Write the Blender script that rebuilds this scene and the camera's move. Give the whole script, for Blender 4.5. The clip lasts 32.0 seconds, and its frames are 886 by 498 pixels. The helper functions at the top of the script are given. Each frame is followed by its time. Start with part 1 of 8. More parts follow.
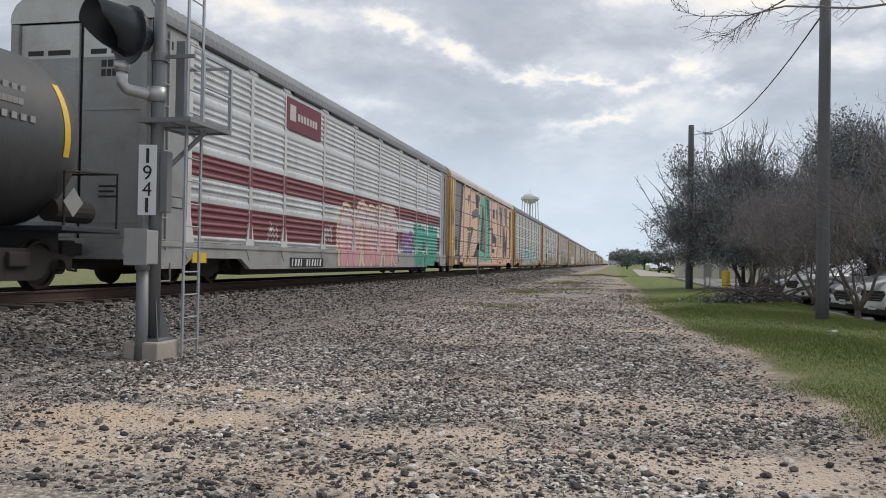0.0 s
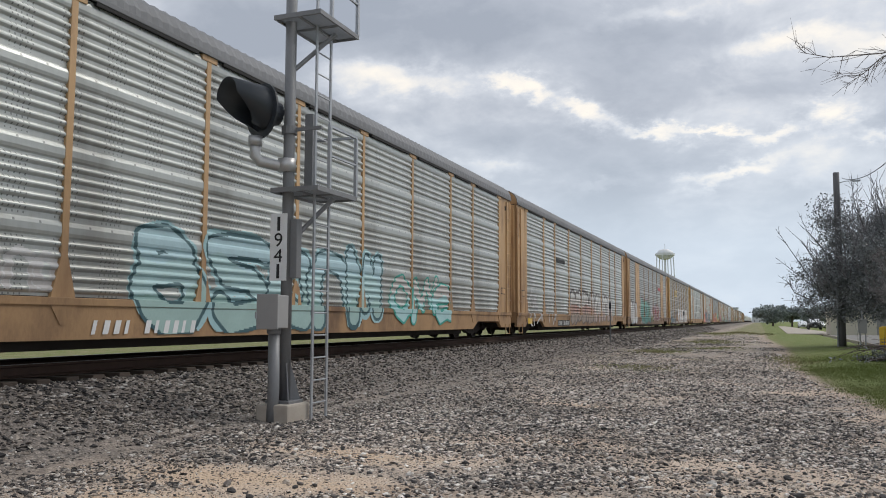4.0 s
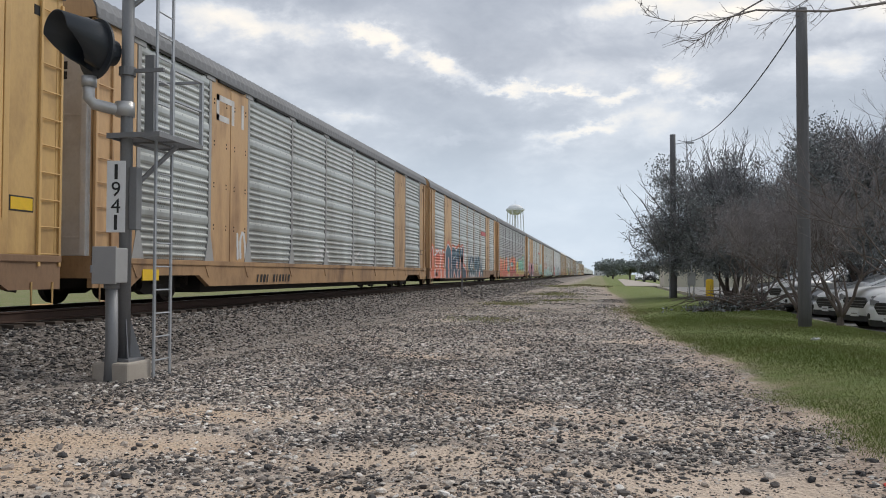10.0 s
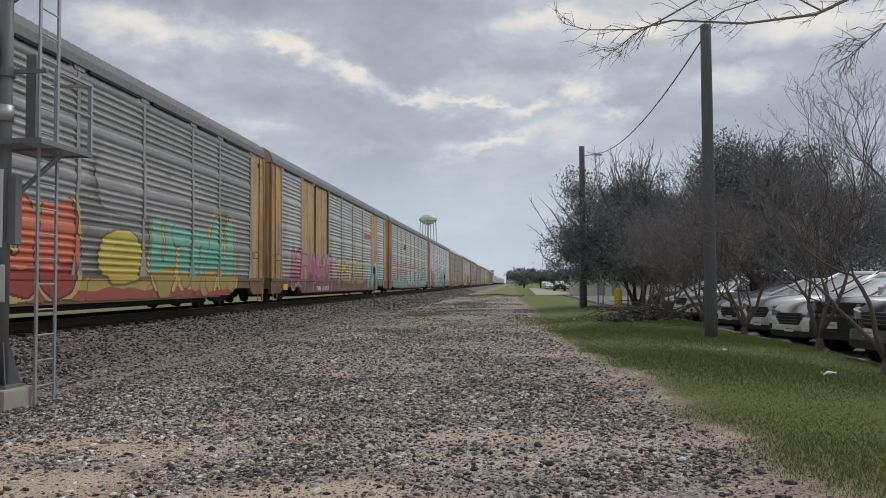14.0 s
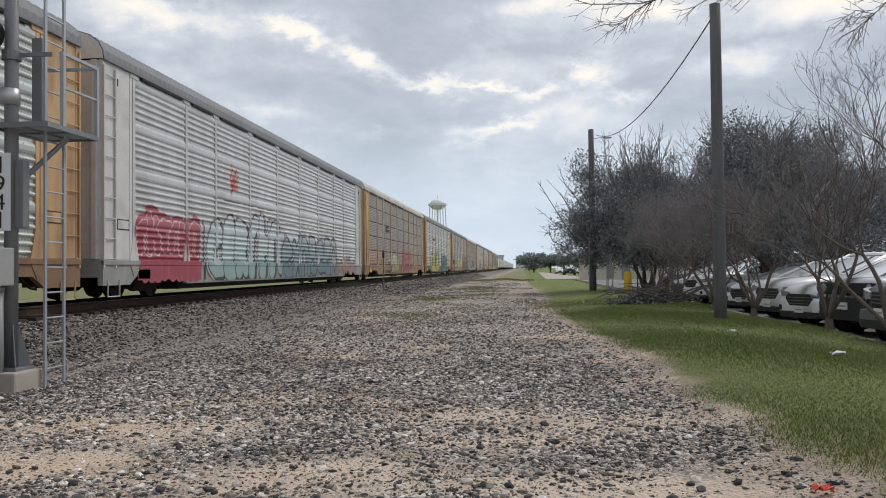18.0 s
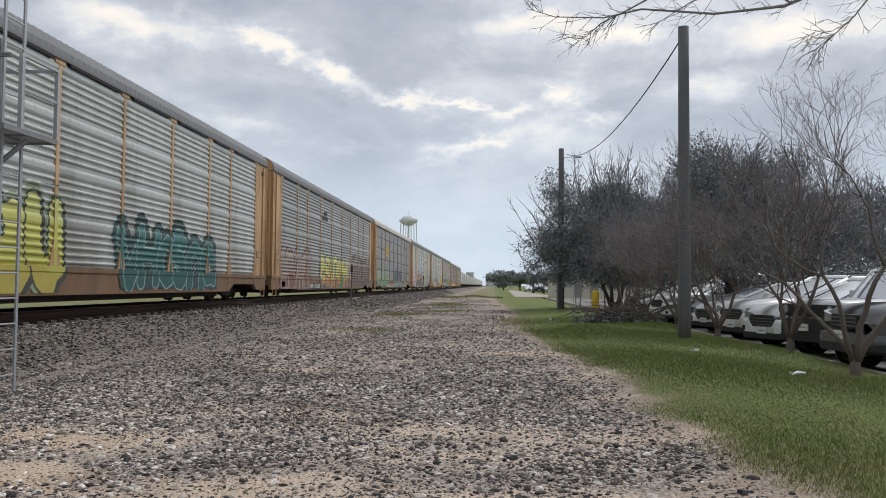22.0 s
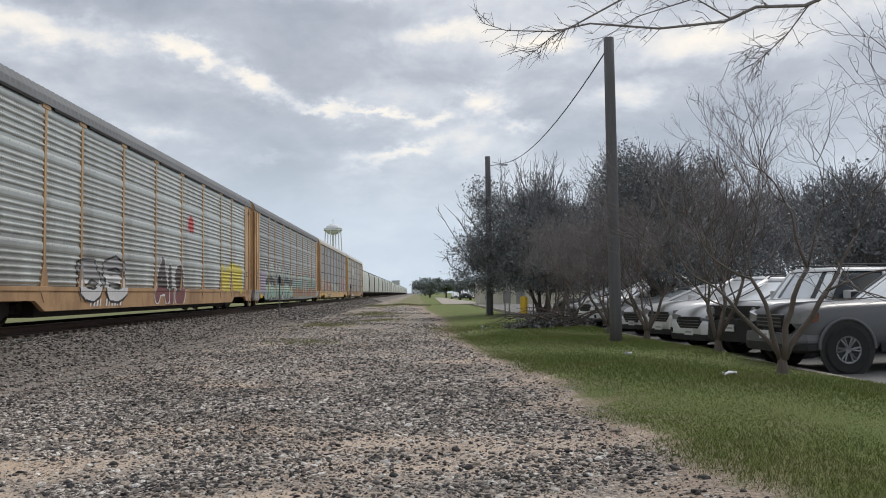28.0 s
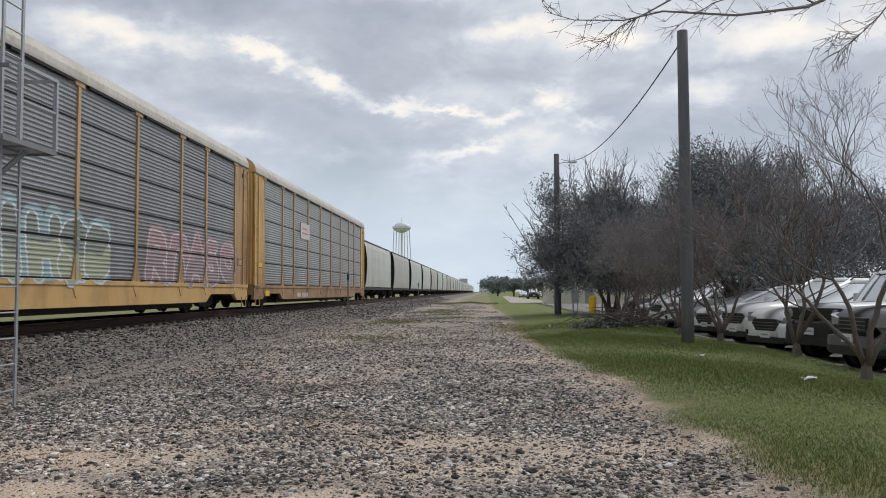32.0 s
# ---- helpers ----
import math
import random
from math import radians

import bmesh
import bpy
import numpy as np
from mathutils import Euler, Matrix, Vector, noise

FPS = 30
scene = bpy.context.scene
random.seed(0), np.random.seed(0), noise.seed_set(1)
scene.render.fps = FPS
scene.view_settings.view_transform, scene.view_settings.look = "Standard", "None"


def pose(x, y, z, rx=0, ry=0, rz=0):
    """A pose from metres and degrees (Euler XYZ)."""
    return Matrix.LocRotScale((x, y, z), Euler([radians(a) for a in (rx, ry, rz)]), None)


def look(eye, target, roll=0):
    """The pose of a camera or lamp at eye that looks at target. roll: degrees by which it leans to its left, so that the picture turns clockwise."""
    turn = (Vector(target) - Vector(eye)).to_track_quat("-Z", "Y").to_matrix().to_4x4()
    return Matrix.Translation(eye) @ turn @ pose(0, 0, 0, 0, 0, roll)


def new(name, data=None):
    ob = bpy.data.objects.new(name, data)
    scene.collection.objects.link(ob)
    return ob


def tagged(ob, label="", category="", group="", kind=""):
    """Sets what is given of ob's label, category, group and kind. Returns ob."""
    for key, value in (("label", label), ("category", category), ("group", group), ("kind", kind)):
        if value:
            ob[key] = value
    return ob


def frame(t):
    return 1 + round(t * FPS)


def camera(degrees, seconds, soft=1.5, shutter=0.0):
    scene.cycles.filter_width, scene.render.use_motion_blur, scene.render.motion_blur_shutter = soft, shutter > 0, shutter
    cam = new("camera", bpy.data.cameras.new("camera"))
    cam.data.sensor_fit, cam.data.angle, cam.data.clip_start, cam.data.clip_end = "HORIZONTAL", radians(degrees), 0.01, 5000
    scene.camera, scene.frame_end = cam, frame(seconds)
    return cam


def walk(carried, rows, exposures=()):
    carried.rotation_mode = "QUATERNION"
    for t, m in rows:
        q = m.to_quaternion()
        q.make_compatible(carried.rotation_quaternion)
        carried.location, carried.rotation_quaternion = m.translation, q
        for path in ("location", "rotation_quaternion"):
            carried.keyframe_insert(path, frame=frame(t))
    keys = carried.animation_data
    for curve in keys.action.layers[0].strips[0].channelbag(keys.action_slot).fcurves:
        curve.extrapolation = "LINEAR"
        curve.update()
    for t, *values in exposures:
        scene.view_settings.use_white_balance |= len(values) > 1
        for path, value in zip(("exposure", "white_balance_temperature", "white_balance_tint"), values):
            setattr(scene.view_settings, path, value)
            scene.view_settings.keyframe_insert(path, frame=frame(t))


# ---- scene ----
# ---------------------------------------------------------------- camera
cam = camera(57.0, 32.0, soft=1.0)
PATH = [
    (0, (-0.098, -0.202, 1.476), (-0.51, 1.755, 1.506), 1.0),
    (0.5, (-0.18, -0.104, 1.516), (-0.597, 1.852, 1.565), -0.1),
    (1, (-0.208, -0.042, 1.513), (-0.694, 1.895, 1.625), 0.2),
    (1.5, (-0.073, -0.005, 1.468), (-0.737, 1.876, 1.62), 1.4),
    (2, (0.04, -0.03, 1.467), (-0.728, 1.81, 1.624), 1.5),
    (2.5, (0.034, -0.02, 1.472), (-0.762, 1.808, 1.628), 0.4),
    (3, (0.051, -0.09, 1.48), (-0.713, 1.749, 1.66), 0.2),
    (3.5, (0.028, -0.093, 1.484), (-0.7, 1.761, 1.659), -0.0),
    (5.5, (-0.051, -0.025, 1.492), (-0.755, 1.839, 1.668), 0.5),
    (6, (-0.021, -0.044, 1.496), (-0.696, 1.83, 1.673), 1.1),
    (6.5, (-0.063, -0.019, 1.497), (-0.618, 1.897, 1.642), 1.1),
    (7, (-0.018, -0.05, 1.511), (-0.456, 1.9, 1.599), 0.8),
    (7.5, (-0.018, -0.025, 1.498), (-0.398, 1.938, 1.54), 1.1),
    (8, (-0.018, -0.025, 1.511), (-0.377, 1.942, 1.553), 0.8),
    (8.5, (-0.003, 0.0, 1.495), (-0.361, 1.967, 1.555), 0.5),
    (9, (0.0, 0.0, 1.5), (-0.364, 1.966, 1.562), 0.3),
    (9.5, (-0.008, 0.011, 1.493), (-0.377, 1.975, 1.553), 0.2),
    (10, (-0.002, 0.013, 1.491), (-0.381, 1.976, 1.552), 0.1),
    (10.5, (-0.02, 0.037, 1.49), (-0.393, 2.001, 1.558), -0.3),
    (11, (-0.003, 0.039, 1.492), (-0.355, 2.006, 1.571), -0.5),
    (11.5, (0.054, 0.099, 1.487), (-0.326, 2.061, 1.565), -0.6),
    (12, (0.093, 0.172, 1.481), (-0.365, 2.118, 1.545), 0.1),
    (12.5, (0.063, 0.17, 1.464), (-0.303, 2.135, 1.503), 0.5),
    (13, (-0.086, 0.225, 1.478), (-0.239, 2.218, 1.511), 0.3),
    (13.5, (-0.129, 0.205, 1.522), (-0.216, 2.201, 1.605), -0.8),
    (14, (-0.03, 0.436, 1.573), (-0.198, 2.428, 1.657), -0.3),
    (14.5, (0.097, 0.484, 1.549), (-0.143, 2.469, 1.599), 0.8),
    (16.5, (-0.04, 0.376, 1.521), (-0.252, 2.365, 1.541), 0.4),
    (17, (-0.023, 0.408, 1.529), (-0.26, 2.393, 1.591), 0.2),
    (17.5, (-0.012, 0.446, 1.515), (-0.235, 2.432, 1.588), -0.3),
    (18, (0.01, 0.458, 1.518), (-0.182, 2.448, 1.566), -0.6),
    (18.5, (0.002, 0.437, 1.513), (-0.168, 2.429, 1.574), -0.2),
    (19, (-0.005, 0.426, 1.514), (-0.19, 2.416, 1.593), 0.1),
    (19.5, (-0.058, 0.396, 1.521), (-0.277, 2.383, 1.596), 0.2),
    (20, (-0.149, 0.304, 1.521), (-0.465, 2.276, 1.622), 0.4),
    (20.5, (-0.176, 0.304, 1.52), (-0.539, 2.266, 1.652), 0.5),
    (21, (-0.101, 0.416, 1.502), (-0.321, 2.399, 1.645), 0.4),
    (21.5, (0.024, 0.542, 1.485), (-0.073, 2.537, 1.595), 0.9),
    (22, (0.087, 0.552, 1.48), (-0.033, 2.546, 1.568), 0.5),
    (22.5, (0.085, 0.589, 1.493), (-0.109, 2.577, 1.604), -0.7),
    (23, (0.064, 0.586, 1.503), (-0.168, 2.568, 1.64), -1.2),
    (23.5, (-0.027, 0.559, 1.5), (-0.23, 2.544, 1.631), -1.2),
    (24, (-0.147, 0.476, 1.506), (-0.295, 2.467, 1.628), -1.1),
    (24.5, (-0.173, 0.469, 1.497), (-0.253, 2.463, 1.623), -0.4),
    (25, (-0.147, 0.468, 1.491), (-0.23, 2.462, 1.613), -0.5),
    (25.5, (-0.114, 0.512, 1.487), (-0.203, 2.507, 1.606), 0.1),
    (26, (-0.13, 0.527, 1.482), (-0.17, 2.523, 1.597), 0.5),
    (26.5, (-0.15, 0.527, 1.489), (-0.143, 2.524, 1.6), 0.0),
    (28.5, (-0.129, 0.548, 1.51), (-0.063, 2.544, 1.613), -0.8),
    (29, (-0.072, 0.641, 1.502), (-0.03, 2.638, 1.591), -1.5),
    (29.5, (0.015, 0.718, 1.491), (0.033, 2.716, 1.564), -0.9),
    (30, (0.021, 0.733, 1.499), (-0.004, 2.732, 1.565), -0.6),
    (30.5, (-0.04, 0.719, 1.503), (-0.108, 2.716, 1.595), -0.5),
    (31, (-0.095, 0.684, 1.506), (-0.192, 2.68, 1.604), -0.6),
    (31.5, (-0.122, 0.68, 1.502), (-0.24, 2.675, 1.589), -0.3),
    (32, (-0.107, 0.684, 1.507), (-0.21, 2.679, 1.611), -0.2),
]
walk(cam, [(t, look(eye, target, roll)) for t, eye, target, roll in PATH],
     exposures=[(0, 0.42), (4.0, 0.40), (6.0, 0.22), (7.6, 0.40), (12.0, 0.42), (13.6, 0.42), (14.0, 0.08), (14.4, 0.34), (15.2, 0.42), (20.0, 0.40), (26.5, 0.37), (29.0, 0.33), (32.0, 0.36)])

# ---------------------------------------------------------------- sky and sun
SUN_EL, SUN_AZ = radians(46), radians(42)      # azimuth clockwise from the track's direction (+y)


def build_world():
    w = bpy.data.worlds.new("sky")
    scene.world = w
    w.use_nodes = True
    nt = w.node_tree
    nt.nodes.clear()
    N, Lk = nt.nodes.new, nt.links.new
    out, bg = N("ShaderNodeOutputWorld"), N("ShaderNodeBackground")
    sky = N("ShaderNodeTexSky")
    sky.sky_type, sky.sun_disc = "NISHITA", False
    sky.sun_elevation, sky.sun_rotation = SUN_EL, SUN_AZ
    sky.dust_density = 2.0
    tc, sep = N("ShaderNodeTexCoord"), N("ShaderNodeSeparateXYZ")
    Lk(tc.outputs["Generated"], sep.inputs[0])

    def m(op, a, b=None, clamp=False):
        n = N("ShaderNodeMath")
        n.operation, n.use_clamp = op, clamp
        for i, v in enumerate((a, b)):
            if v is None:
                continue
            if isinstance(v, (int, float)):
                n.inputs[i].default_value = v
            else:
                Lk(v, n.inputs[i])
        return n.outputs[0]

    up = m("MAXIMUM", sep.outputs["Z"], 0.0)
    den = m("ADD", up, 0.42)
    comb = N("ShaderNodeCombineXYZ")
    Lk(m("DIVIDE", sep.outputs["X"], den), comb.inputs[0])
    Lk(m("DIVIDE", sep.outputs["Y"], den), comb.inputs[1])

    def noise_of(scale, detail, rough, dist, off, sx=1.0, sy=1.0):
        mp = N("ShaderNodeMapping")
        mp.inputs["Location"].default_value = off
        mp.inputs["Scale"].default_value = (sx, sy, 1)
        Lk(comb.outputs[0], mp.inputs[0])
        n = N("ShaderNodeTexNoise")
        n.inputs["Scale"].default_value, n.inputs["Detail"].default_value = scale, detail
        n.inputs["Roughness"].default_value, n.inputs["Distortion"].default_value = rough, dist
        Lk(mp.outputs[0], n.inputs["Vector"])
        return n.outputs["Fac"]

    def ramp(fac, stops):
        r = N("ShaderNodeValToRGB")
        e = r.color_ramp.elements
        e[0].position, e[0].color = stops[0][0], (*stops[0][1], 1)
        e[1].position, e[1].color = stops[-1][0], (*stops[-1][1], 1)
        for p, c in stops[1:-1]:
            k = e.new(p)
            k.color = (*c, 1)
        Lk(fac, r.inputs[0])
        return r.outputs[0]

    def mix(fac, a, b):
        x = N("ShaderNodeMix")
        x.data_type = "RGBA"
        for s, v in ((0, fac), (6, a), (7, b)):
            if isinstance(v, (int, float)):
                x.inputs[s].default_value = v
            elif isinstance(v, tuple):
                x.inputs[s].default_value = (*v, 1)
            else:
                Lk(v, x.inputs[s])
        return x.outputs[2]

    big = noise_of(2.0, 6.0, 0.55, 0.2, (3.1, 1.7, 0.0), 0.9, 1.0)
    small = noise_of(7.0, 6.0, 0.60, 0.3, (0.4, 8.2, 2.0), 0.9, 1.0)
    both = m("ADD", m("MULTIPLY", big, 0.72), m("MULTIPLY", small, 0.28))
    # thin places in the cloud, as bearing and height in degrees: centre, half-length, half-width, slant
    deg = 180 / math.pi
    wob, wob2 = noise_of(9.0, 7.0, 0.65, 0.0, (5.0, 2.0, 1.0)), noise_of(9.0, 7.0, 0.65, 0.0, (1.0, 9.0, 4.0))
    u = m("ADD", m("MULTIPLY", m("ARCTAN2", sep.outputs["X"], sep.outputs["Y"]), deg), m("MULTIPLY", m("SUBTRACT", wob, 0.5), 7.0))
    v = m("ADD", m("MULTIPLY", m("ARCSINE", sep.outputs["Z"]), deg), m("MULTIPLY", m("SUBTRACT", wob2, 0.5), 4.0))
    thin = None
    for u0, v0, ln, wd, tilt, top in ((-15.6, 16.2, 3.2, 0.6, -14, 1.0), (-11.0, 14.3, 2.6, 0.7, -24, 1.0), (-7.2, 13.0, 3.0, 0.45, -12, 1.0), (-2.6, 12.5, 3.2, 0.3, -4, 0.8), (-1.4, 9.8, 3.4, 0.5, 12, 0.95), (1.6, 12.0, 2.6, 0.5, 8, 0.9), (4.6, 13.2, 2.0, 0.9, 20, 1.0), (7.2, 11.6, 2.0, 0.7, -16, 1.0), (-10.2, 9.3, 2.2, 0.5, 6, 0.6), (-17.5, 10.8, 3.0, 0.5, 0, 0.4),
                                      (-24.0, 16.8, 6.0, 1.1, 0, 0.9), (14.5, 13.2, 4.0, 1.2, 15, 0.9), (20.0, 16.0, 6.0, 1.3, 0, 0.8), (2.0, 17.8, 4.0, 0.6, 5, 0.6), (9.5, 17.0, 3.0, 0.7, 0, 0.7), (-6.0, 20.5, 7.0, 0.7, 4, 0.5),
                                      (-40.0, 15.0, 8.0, 2.0, 0, 0.7), (45.0, 22.0, 12.0, 4.0, 10, 0.8), (120.0, 30.0, 20.0, 6.0, 0, 0.6), (-120.0, 28.0, 20.0, 6.0, 0, 0.6), (180.0, 35.0, 20.0, 6.0, 0, 0.6)):
        c, sn = math.cos(radians(tilt)), math.sin(radians(tilt))
        du, dv = m("SUBTRACT", u, u0), m("SUBTRACT", v, v0)
        p = m("DIVIDE", m("ADD", m("MULTIPLY", du, c), m("MULTIPLY", dv, sn)), ln)
        q = m("DIVIDE", m("SUBTRACT", m("MULTIPLY", dv, c), m("MULTIPLY", du, sn)), wd)
        g = m("MULTIPLY", m("EXPONENT", m("MULTIPLY", m("ADD", m("MULTIPLY", p, p), m("MULTIPLY", q, q)), -1.0)), top)
        thin = g if thin is None else m("MAXIMUM", thin, g)
    thick = None
    for u0, v0, ln, wd, tilt, top in ((-3.9, 11.0, 2.4, 1.0, 5, 1.0), (-3.0, 15.6, 8.0, 1.8, -8, 0.8), (9.0, 16.2, 6.0, 1.5, 10, 0.8), (-19.0, 13.0, 5.0, 1.6, -18, 0.6), (3.5, 8.6, 6.0, 0.8, 4, 0.5), (12.0, 10.0, 3.5, 1.0, 0, 0.7), (-30.0, 19.5, 9.0, 2.2, 0, 0.7), (-12.0, 19.5, 9.0, 1.6, -5, 0.8), (15.0, 20.0, 9.0, 2.0, 5, 0.7)):
        c, sn = math.cos(radians(tilt)), math.sin(radians(tilt))
        du, dv = m("SUBTRACT", u, u0), m("SUBTRACT", v, v0)
        p = m("DIVIDE", m("ADD", m("MULTIPLY", du, c), m("MULTIPLY", dv, sn)), ln)
        q = m("DIVIDE", m("SUBTRACT", m("MULTIPLY", dv, c), m("MULTIPLY", du, sn)), wd)
        g = m("MULTIPLY", m("EXPONENT", m("MULTIPLY", m("ADD", m("MULTIPLY", p, p), m("MULTIPLY", q, q)), -1.0)), top)
        thick = g if thick is None else m("MAXIMUM", thick, g)
    both = m("SUBTRACT", m("ADD", both, m("MULTIPLY", thick, 0.075)), m("MULTIPLY", thin, 0.18))
    deck = ramp(both, [(0.31, (0.82, 0.765, 0.685)), (0.375, (0.69, 0.675, 0.655)), (0.435, (0.53, 0.555, 0.60)),
                       (0.51, (0.40, 0.43, 0.485)), (0.62, (0.30, 0.33, 0.385))])
    base = N("ShaderNodeVectorMath")
    base.operation = "SCALE"
    base.inputs["Scale"].default_value = 0.085
    Lk(sky.outputs[0], base.inputs[0])
    cover = mix(0.94, base.outputs[0], deck)
    # paler and bluer towards the horizon
    low = ramp(up, [(0.0, (0.85, 0.85, 0.85)), (0.09, (0.70, 0.70, 0.70)), (0.155, (0.30, 0.30, 0.30)), (0.25, (0.0, 0.0, 0.0))])
    col = mix(low, cover, (0.52, 0.60, 0.69))
    Lk(col, bg.inputs["Color"])
    bg.inputs["Strength"].default_value = 1.0
    Lk(bg.outputs[0], out.inputs[0])


build_world()
sun = new("sun", bpy.data.lights.new("sun", "SUN"))
sun.data.energy, sun.data.angle, sun.data.color = 1.3, radians(25), (1.0, 0.95, 0.88)
sun.matrix_world = look((0, 0, 0), (-math.sin(SUN_AZ) * math.cos(SUN_EL), -math.cos(SUN_AZ) * math.cos(SUN_EL), -math.sin(SUN_EL)))


# ---------------------------------------------------------------- materials
def material(name, color, rough=0.7, metal=0.0, dark=None, scale=6.0, amount=0.35, fine=60.0, bump=0.15, stain=None,
             stain_amount=0.0, stain_scale=1.2, spread=0.0, coat=0.0, stretch=(1, 1, 1), island=0.0):
    """A painted, worn or natural surface: two scales of mottling, optional stains, fine relief, and a spread of tone per object or island."""
    mt = bpy.data.materials.new(name)
    mt.use_nodes = True
    nt = mt.node_tree
    N, Lk = nt.nodes.new, nt.links.new
    b = nt.nodes["Principled BSDF"]
    b.inputs["Roughness"].default_value, b.inputs["Metallic"].default_value = rough, metal
    b.inputs["Coat Weight"].default_value = coat
    tc, mp = N("ShaderNodeTexCoord"), N("ShaderNodeMapping")
    mp.inputs["Scale"].default_value = stretch
    Lk(tc.outputs["Object"], mp.inputs[0])

    def noise_of(s, d):
        n = N("ShaderNodeTexNoise")
        n.inputs["Scale"].default_value, n.inputs["Detail"].default_value, n.inputs["Roughness"].default_value = s, d, 0.6
        Lk(mp.outputs[0], n.inputs["Vector"])
        return n.outputs["Fac"]

    def mix(fac, a, c):
        x = N("ShaderNodeMix")
        x.data_type = "RGBA"
        for s, v in ((0, fac), (6, a), (7, c)):
            if isinstance(v, (int, float)):
                x.inputs[s].default_value = v
            elif isinstance(v, tuple):
                x.inputs[s].default_value = (*v, 1)
            else:
                Lk(v, x.inputs[s])
        return x.outputs[2]

    def curve(fac, lo, hi, top):
        r = N("ShaderNodeMapRange")
        r.inputs["From Min"].default_value, r.inputs["From Max"].default_value, r.inputs["To Max"].default_value = lo, hi, top
        Lk(fac, r.inputs["Value"])
        return r.outputs[0]

    dk = dark or tuple(c * 0.6 for c in color)
    n1, n2 = noise_of(scale, 5), noise_of(fine, 3)
    col = mix(curve(n1, 0.35, 0.7, amount), color, dk)
    col = mix(curve(n2, 0.45, 0.75, amount * 0.8), col, dk)
    if stain:
        col = mix(curve(noise_of(stain_scale, 7), 0.48, 0.68, stain_amount), col, stain)
    if spread or island:
        hsv, src = N("ShaderNodeHueSaturation"), N("ShaderNodeNewGeometry" if island else "ShaderNodeObjectInfo")
        r = N("ShaderNodeMapRange")
        k = island or spread
        r.inputs["To Min"].default_value, r.inputs["To Max"].default_value = 1 - k, 1 + k
        Lk(src.outputs["Random Per Island" if island else "Random"], r.inputs["Value"])
        Lk(r.outputs[0], hsv.inputs["Value"])
        Lk(col, hsv.inputs["Color"])
        col = hsv.outputs[0]
    Lk(col, b.inputs["Base Color"])
    if bump:
        bp = N("ShaderNodeBump")
        bp.inputs["Strength"].default_value, bp.inputs["Distance"].default_value = bump, 0.02
        Lk(n2, bp.inputs["Height"])
        Lk(bp.outputs[0], b.inputs["Normal"])
    return mt


def perforated(name, color, dirt, dirt_amount=0.4, rough=0.40, metal=0.45):
    """Ribbed rack siding: galvanised or painted sheet with rows of small holes, streaked with dirt."""
    mt = material(name, color, rough, metal, dark=tuple(c * 0.72 for c in color), scale=0.9, amount=0.35, fine=14.0, bump=0.05,
                  stain=dirt, stain_amount=dirt_amount, stain_scale=0.9, stretch=(1, 1.0, 0.28), spread=0.05)
    nt = mt.node_tree
    N, Lk = nt.nodes.new, nt.links.new
    b = nt.nodes["Principled BSDF"]
    src = b.inputs["Base Color"].links[0].from_socket
    tc, sep = N("ShaderNodeTexCoord"), N("ShaderNodeSeparateXYZ")
    Lk(tc.outputs["Object"], sep.inputs[0])

    def m(op, a, c=None):
        n = N("ShaderNodeMath")
        n.operation = op
        for i, v in enumerate((a, c)):
            if v is None:
                continue
            if isinstance(v, (int, float)):
                n.inputs[i].default_value = v
            else:
                Lk(v, n.inputs[i])
        return n.outputs[0]

    fy = m("ABSOLUTE", m("SUBTRACT", m("FRACT", m("MULTIPLY", sep.outputs["Y"], 1 / 0.085)), 0.5))
    fz = m("ABSOLUTE", m("SUBTRACT", m("FRACT", m("MULTIPLY", sep.outputs["Z"], 1 / 0.062)), 0.5))
    hole = m("MULTIPLY", m("LESS_THAN", fy, 0.13), m("LESS_THAN", fz, 0.24))
    # holes stand in upright bands
    band = m("GREATER_THAN", m("SINE", m("MULTIPLY", sep.outputs["Y"], 7.4)), -0.2)
    # bolt heads along the smooth beads
    row = m("FRACT", m("MULTIPLY", m("SUBTRACT", sep.outputs["Z"], 0.93), 1 / 1.0675))
    bolt = m("MULTIPLY", m("LESS_THAN", m("ABSOLUTE", m("SUBTRACT", row, 0.925)), 0.016), m("LESS_THAN", m("ABSOLUTE", m("SUBTRACT", m("FRACT", m("MULTIPLY", sep.outputs["Y"], 1 / 0.42)), 0.5)), 0.045))
    bead = m("GREATER_THAN", row, 0.755)
    hole = m("MULTIPLY", m("MULTIPLY", hole, band), m("SUBTRACT", 1.0, bead))
    x = N("ShaderNodeMix")
    x.data_type = "RGBA"
    Lk(m("MULTIPLY", m("MAXIMUM", hole, bolt), 0.6), x.inputs[0])
    Lk(src, x.inputs[6])
    x.inputs[7].default_value = (0.03, 0.03, 0.035, 1)
    Lk(x.outputs[2], b.inputs["Base Color"])
    return mt


